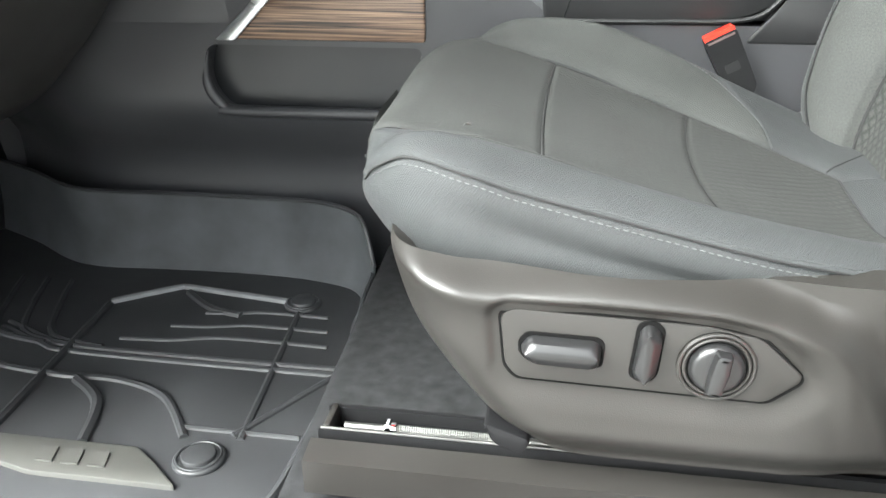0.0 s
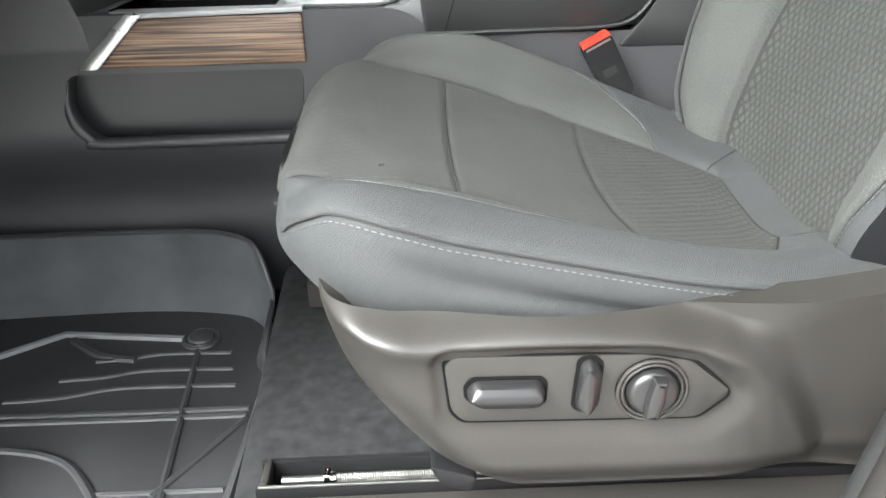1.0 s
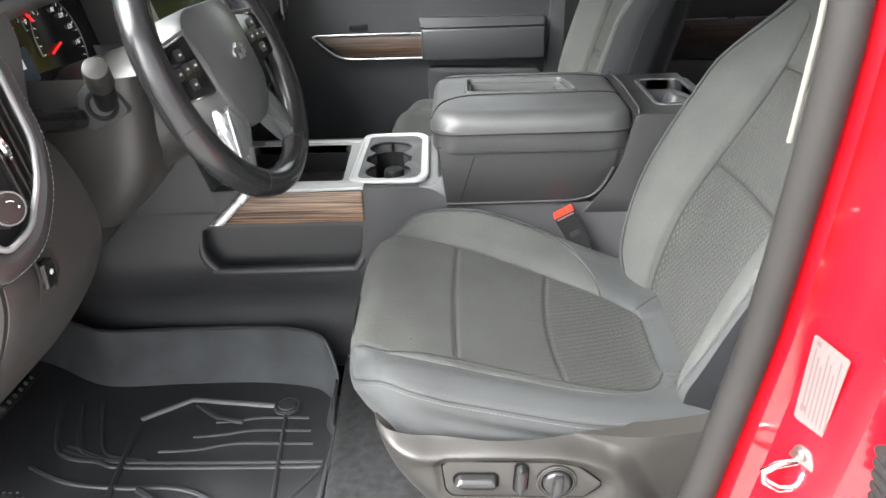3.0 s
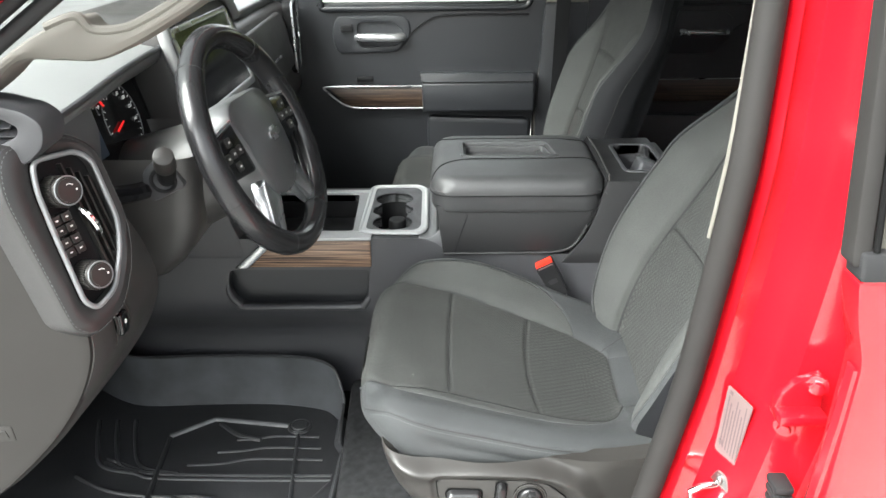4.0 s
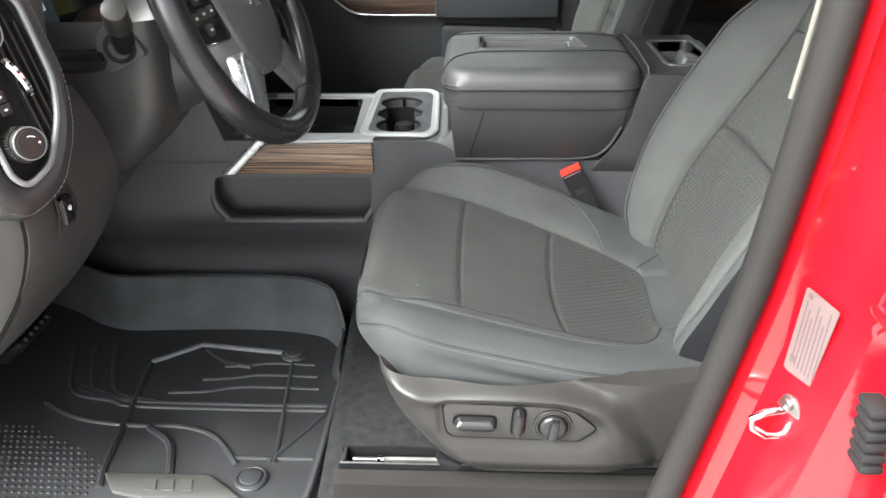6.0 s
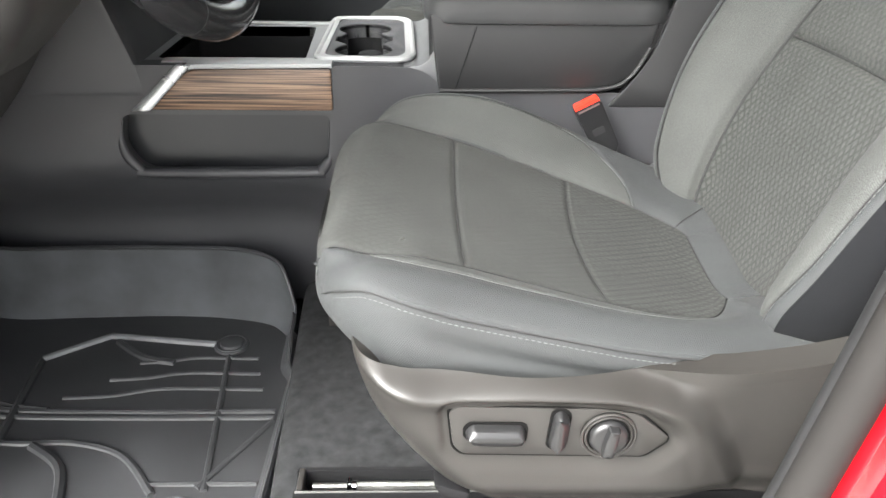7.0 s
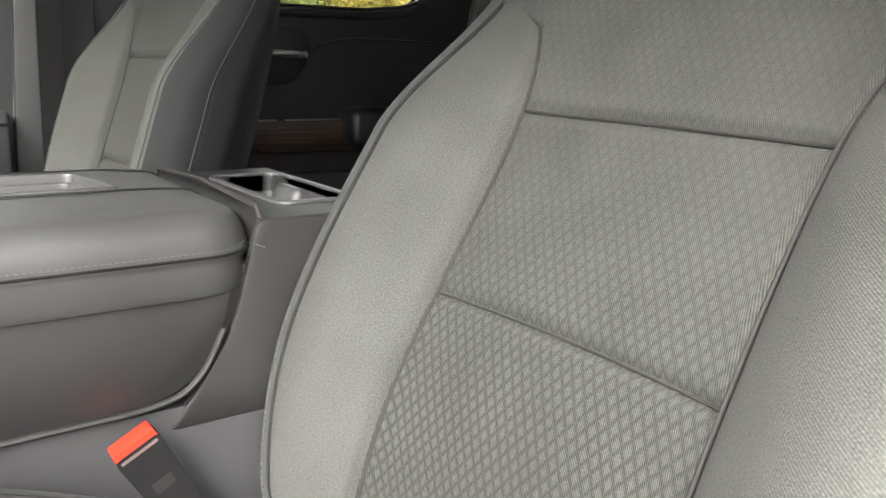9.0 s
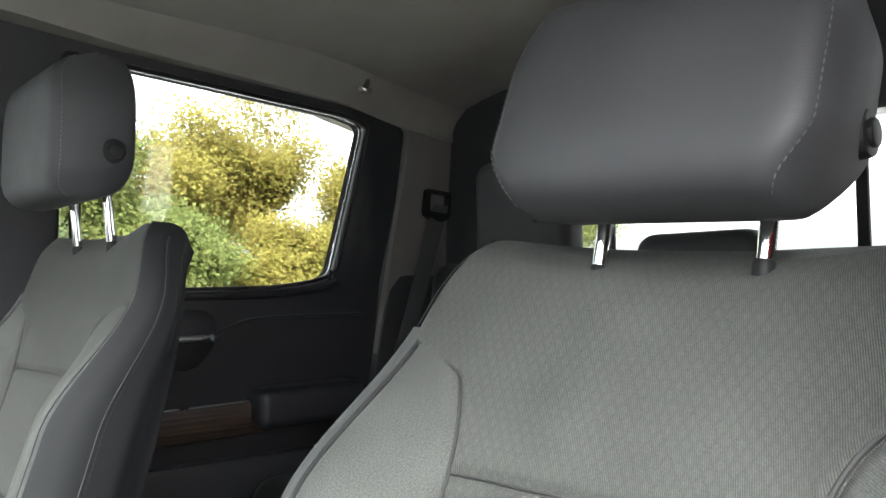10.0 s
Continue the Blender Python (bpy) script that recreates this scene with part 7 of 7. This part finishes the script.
lower_line = [(-0.66, 1.380), (-0.532, 1.463), (-0.490, 1.494), (-0.446, 1.495), (-0.407, 1.494), (-0.372, 1.505), (-0.323, 1.530), (-0.257, 1.569), (-0.14, 1.645)]
upper_line = [(-0.13, 1.690), (-0.22, 1.614), (-0.289, 1.567), (-0.348, 1.535), (-0.378, 1.526), (-0.405, 1.527), (-0.420, 1.541), (-0.455, 1.530), (-0.484, 1.515), (-0.532, 1.486), (-0.66, 1.410)]
trim_shape = [(p.x, p.y) for p in smooth_line([(x, z, 0) for x, z in lower_line], 5)] + [(p.x, p.y) for p in smooth_line([(x, z, 0) for x, z in upper_line], 5)]
part("grab_handle", plate(trim_shape, lambda u, v, w: (u, w + 0.05 * max(0.0, u + 0.5), v), 0.515, 0.462, soft=0.009), PILLAR, ap, "moulded beige grab handle")
part("hand_hold_rim", tube([(x, 0.470 + 0.05 * max(0.0, x + 0.5), z + 0.001) for x, z in [(p.x, p.y) for p in smooth_line([(x, z, 0) for x, z in upper_line[1:8]], 6)]], 0.006, 8), PILLAR, ap)
solo("hood_panel", plate(rounded([(-1.03, 0.35), (-1.05, 2.0), (-2.3, 1.95), (-2.3, 0.41)], 0.1), on_z, 1.28, 1.33, soft=0.02), RED, "red painted hood", "hood", kind="structure")
solo("cowl", box((-1.03, CENTRE, 1.37), (0.12, 1.5, 0.06), 0.01), BLACK, "black plastic wiper cowl", "cowl", kind="structure")
wp = thing("wiper", "black windscreen wiper at rest", "wiper", (-1.0, 0.8, 1.42))
part("blade", tube([(-0.985, 0.55, 1.47), (-0.975, 1.10, 1.48)], 0.008, 6), BLACK, wp)
part("arm", tube([(-1.02, 1.0, 1.42), (-0.99, 0.80, 1.478)], 0.009, 6), BLACK, wp)

# ---- outside ----
solo("ground", box((0, 0, -0.05), (600, 600, 0.1), 0), mat("worn_concrete", (0.30, 0.295, 0.28), 0.9, grain=0.01, scale=60, vary=0.15, vscale=0.7), "grey concrete parking ground", "ground", kind="structure")


def leaf_material(name, col):
    m = mat(name, col, 0.8, vary=0.1, spec=0.08)
    n, l = m.node_tree.nodes, m.node_tree.links
    b = n["Principled BSDF"]
    g = n.new("ShaderNodeNewGeometry")
    hs = n.new("ShaderNodeHueSaturation")
    hs.inputs["Color"].default_value = (*col, 1)
    k = n.new("ShaderNodeMapRange")
    k.inputs[3].default_value, k.inputs[4].default_value = 0.475, 0.515
    l.new(g.outputs["Random Per Island"], k.inputs[0])
    l.new(k.outputs[0], hs.inputs["Hue"])
    k2 = n.new("ShaderNodeMapRange")
    k2.inputs[3].default_value, k2.inputs[4].default_value = 0.97, 1.03
    l.new(g.outputs["Random Per Island"], k2.inputs[0])
    l.new(k2.outputs[0], hs.inputs["Value"])
    l.new(hs.outputs[0], b.inputs["Base Color"])
    tr = n.new("ShaderNodeBsdfTranslucent")
    l.new(hs.outputs[0], tr.inputs["Color"])
    mx = n.new("ShaderNodeMixShader")
    mx.inputs[0].default_value = 0.68
    l.new(b.outputs[0], mx.inputs[1])
    l.new(tr.outputs[0], mx.inputs[2])
    l.new(mx.outputs[0], n["Material Output"].inputs[0])
    return m


BARK = mat("bark", (0.10, 0.08, 0.06), 0.9, grain=0.03, scale=20, bump=0.6, vary=0.3)
LEAF_YELLOW = leaf_material("yellow_leaves", (0.190, 0.168, 0.044))
LEAF_GREEN = leaf_material("green_leaves", (0.115, 0.135, 0.044))
LEAF_DARK = leaf_material("dark_leaves", (0.095, 0.120, 0.060))


def tree(x, y, h, r, leaf, seed, label, sparse=1.0):
    rng = random.Random(seed)
    t = thing("tree", label, "tree", (x, y, 0), group="trees beyond the lot")
    bm = [tube([(x, y, 0), (x + rng.uniform(-.2, .2), y, h * 0.4), (x + rng.uniform(-.4, .4), y, h * 0.85)], lambda f: mixf(h * 0.022, h * 0.006, f), 8)]
    tips = []
    for k in range(14):
        a, z0 = rng.uniform(0, 6.28), h * rng.uniform(0.15, 0.75)
        reach = r * rng.uniform(0.5, 1.0) * (1 - 0.5 * abs(z0 / h - 0.4))
        p0 = Vector((x, y, z0))
        p1 = p0 + Vector((math.cos(a) * reach, math.sin(a) * reach, h * rng.uniform(0.08, 0.22)))
        bm.append(tube([p0, p0.lerp(p1, 0.5) + Vector((0, 0, 0.1)), p1], lambda f: mixf(h * 0.008, h * 0.002, f), 5))
        tips += [p0.lerp(p1, f) for f in (0.45, 0.7, 1.0)]
    tips += [Vector((x + rng.uniform(-.3, .3) * r, y + rng.uniform(-.3, .3) * r, h * f)) for f in (0.7, 0.8, 0.88, 0.95, 1.0)]
    part("trunk", join(*bm), BARK, t)
    gen = np.random.default_rng(seed)
    count = int(800 * sparse)
    centre = np.repeat(np.array([tuple(p) for p in tips]), count, axis=0)
    centre = centre + gen.normal(size=centre.shape) * np.array([1, 1, 0.75]) * r * 0.20 - np.array([x, y, 0])
    centre = centre[centre[:, 2] > 0.15]
    n = gen.normal(size=centre.shape) + np.array([0.0, -1.7, 1.7])
    n /= np.linalg.norm(n, axis=1, keepdims=True)
    u = np.cross(n, gen.normal(size=n.shape))
    u *= gen.uniform(0.05, 0.125, (len(n), 1)) / np.linalg.norm(u, axis=1, keepdims=True)
    v = np.cross(n, u) * 0.6
    verts = np.stack([centre - u, centre + v, centre + u, centre - v], axis=1).reshape(-1, 3)
    faces = np.arange(len(verts)).reshape(-1, 4)
    me = bpy.data.meshes.new("crown")
    me.from_pydata(verts.tolist(), [], faces.tolist())
    me.materials.append(leaf)
    cr = new("crown", me)
    cr.parent = t
    return t


spots = [(9, 30, 8.2, 3.0, LEAF_GREEN), (14, 31, 8.6, 3.2, LEAF_YELLOW), (19, 33, 10.5, 3.0, LEAF_YELLOW), (22, 30, 6.8, 2.8, LEAF_YELLOW), (26, 33, 10.0, 3.0, LEAF_DARK), (30, 33, 9.5, 3.0, LEAF_DARK), (35, 32, 9, 3.2, LEAF_GREEN),
         (5, 33, 7.0, 3.0, LEAF_YELLOW), (0, 34, 7.5, 3.0, LEAF_GREEN), (12, 28, 4.0, 2.6, LEAF_GREEN), (17, 28, 3.8, 2.4, LEAF_YELLOW), (24, 28, 3.6, 2.4, LEAF_DARK), (29, 29, 3.8, 2.4, LEAF_YELLOW), (7, 29, 3.5, 2.4, LEAF_DARK), (40, 34, 9, 3.2, LEAF_YELLOW), (46, 36, 10, 3.4, LEAF_GREEN)]
for k, (x, y, h, r, lf) in enumerate(spots):
    tree(x, y, h * 1.0, r, lf, 100 + k, {"yellow_leaves": "autumn tree with yellow leaves", "green_leaves": "leafy green tree at the edge of the lot", "dark_leaves": "dark green tree at the edge of the lot"}[lf.name])
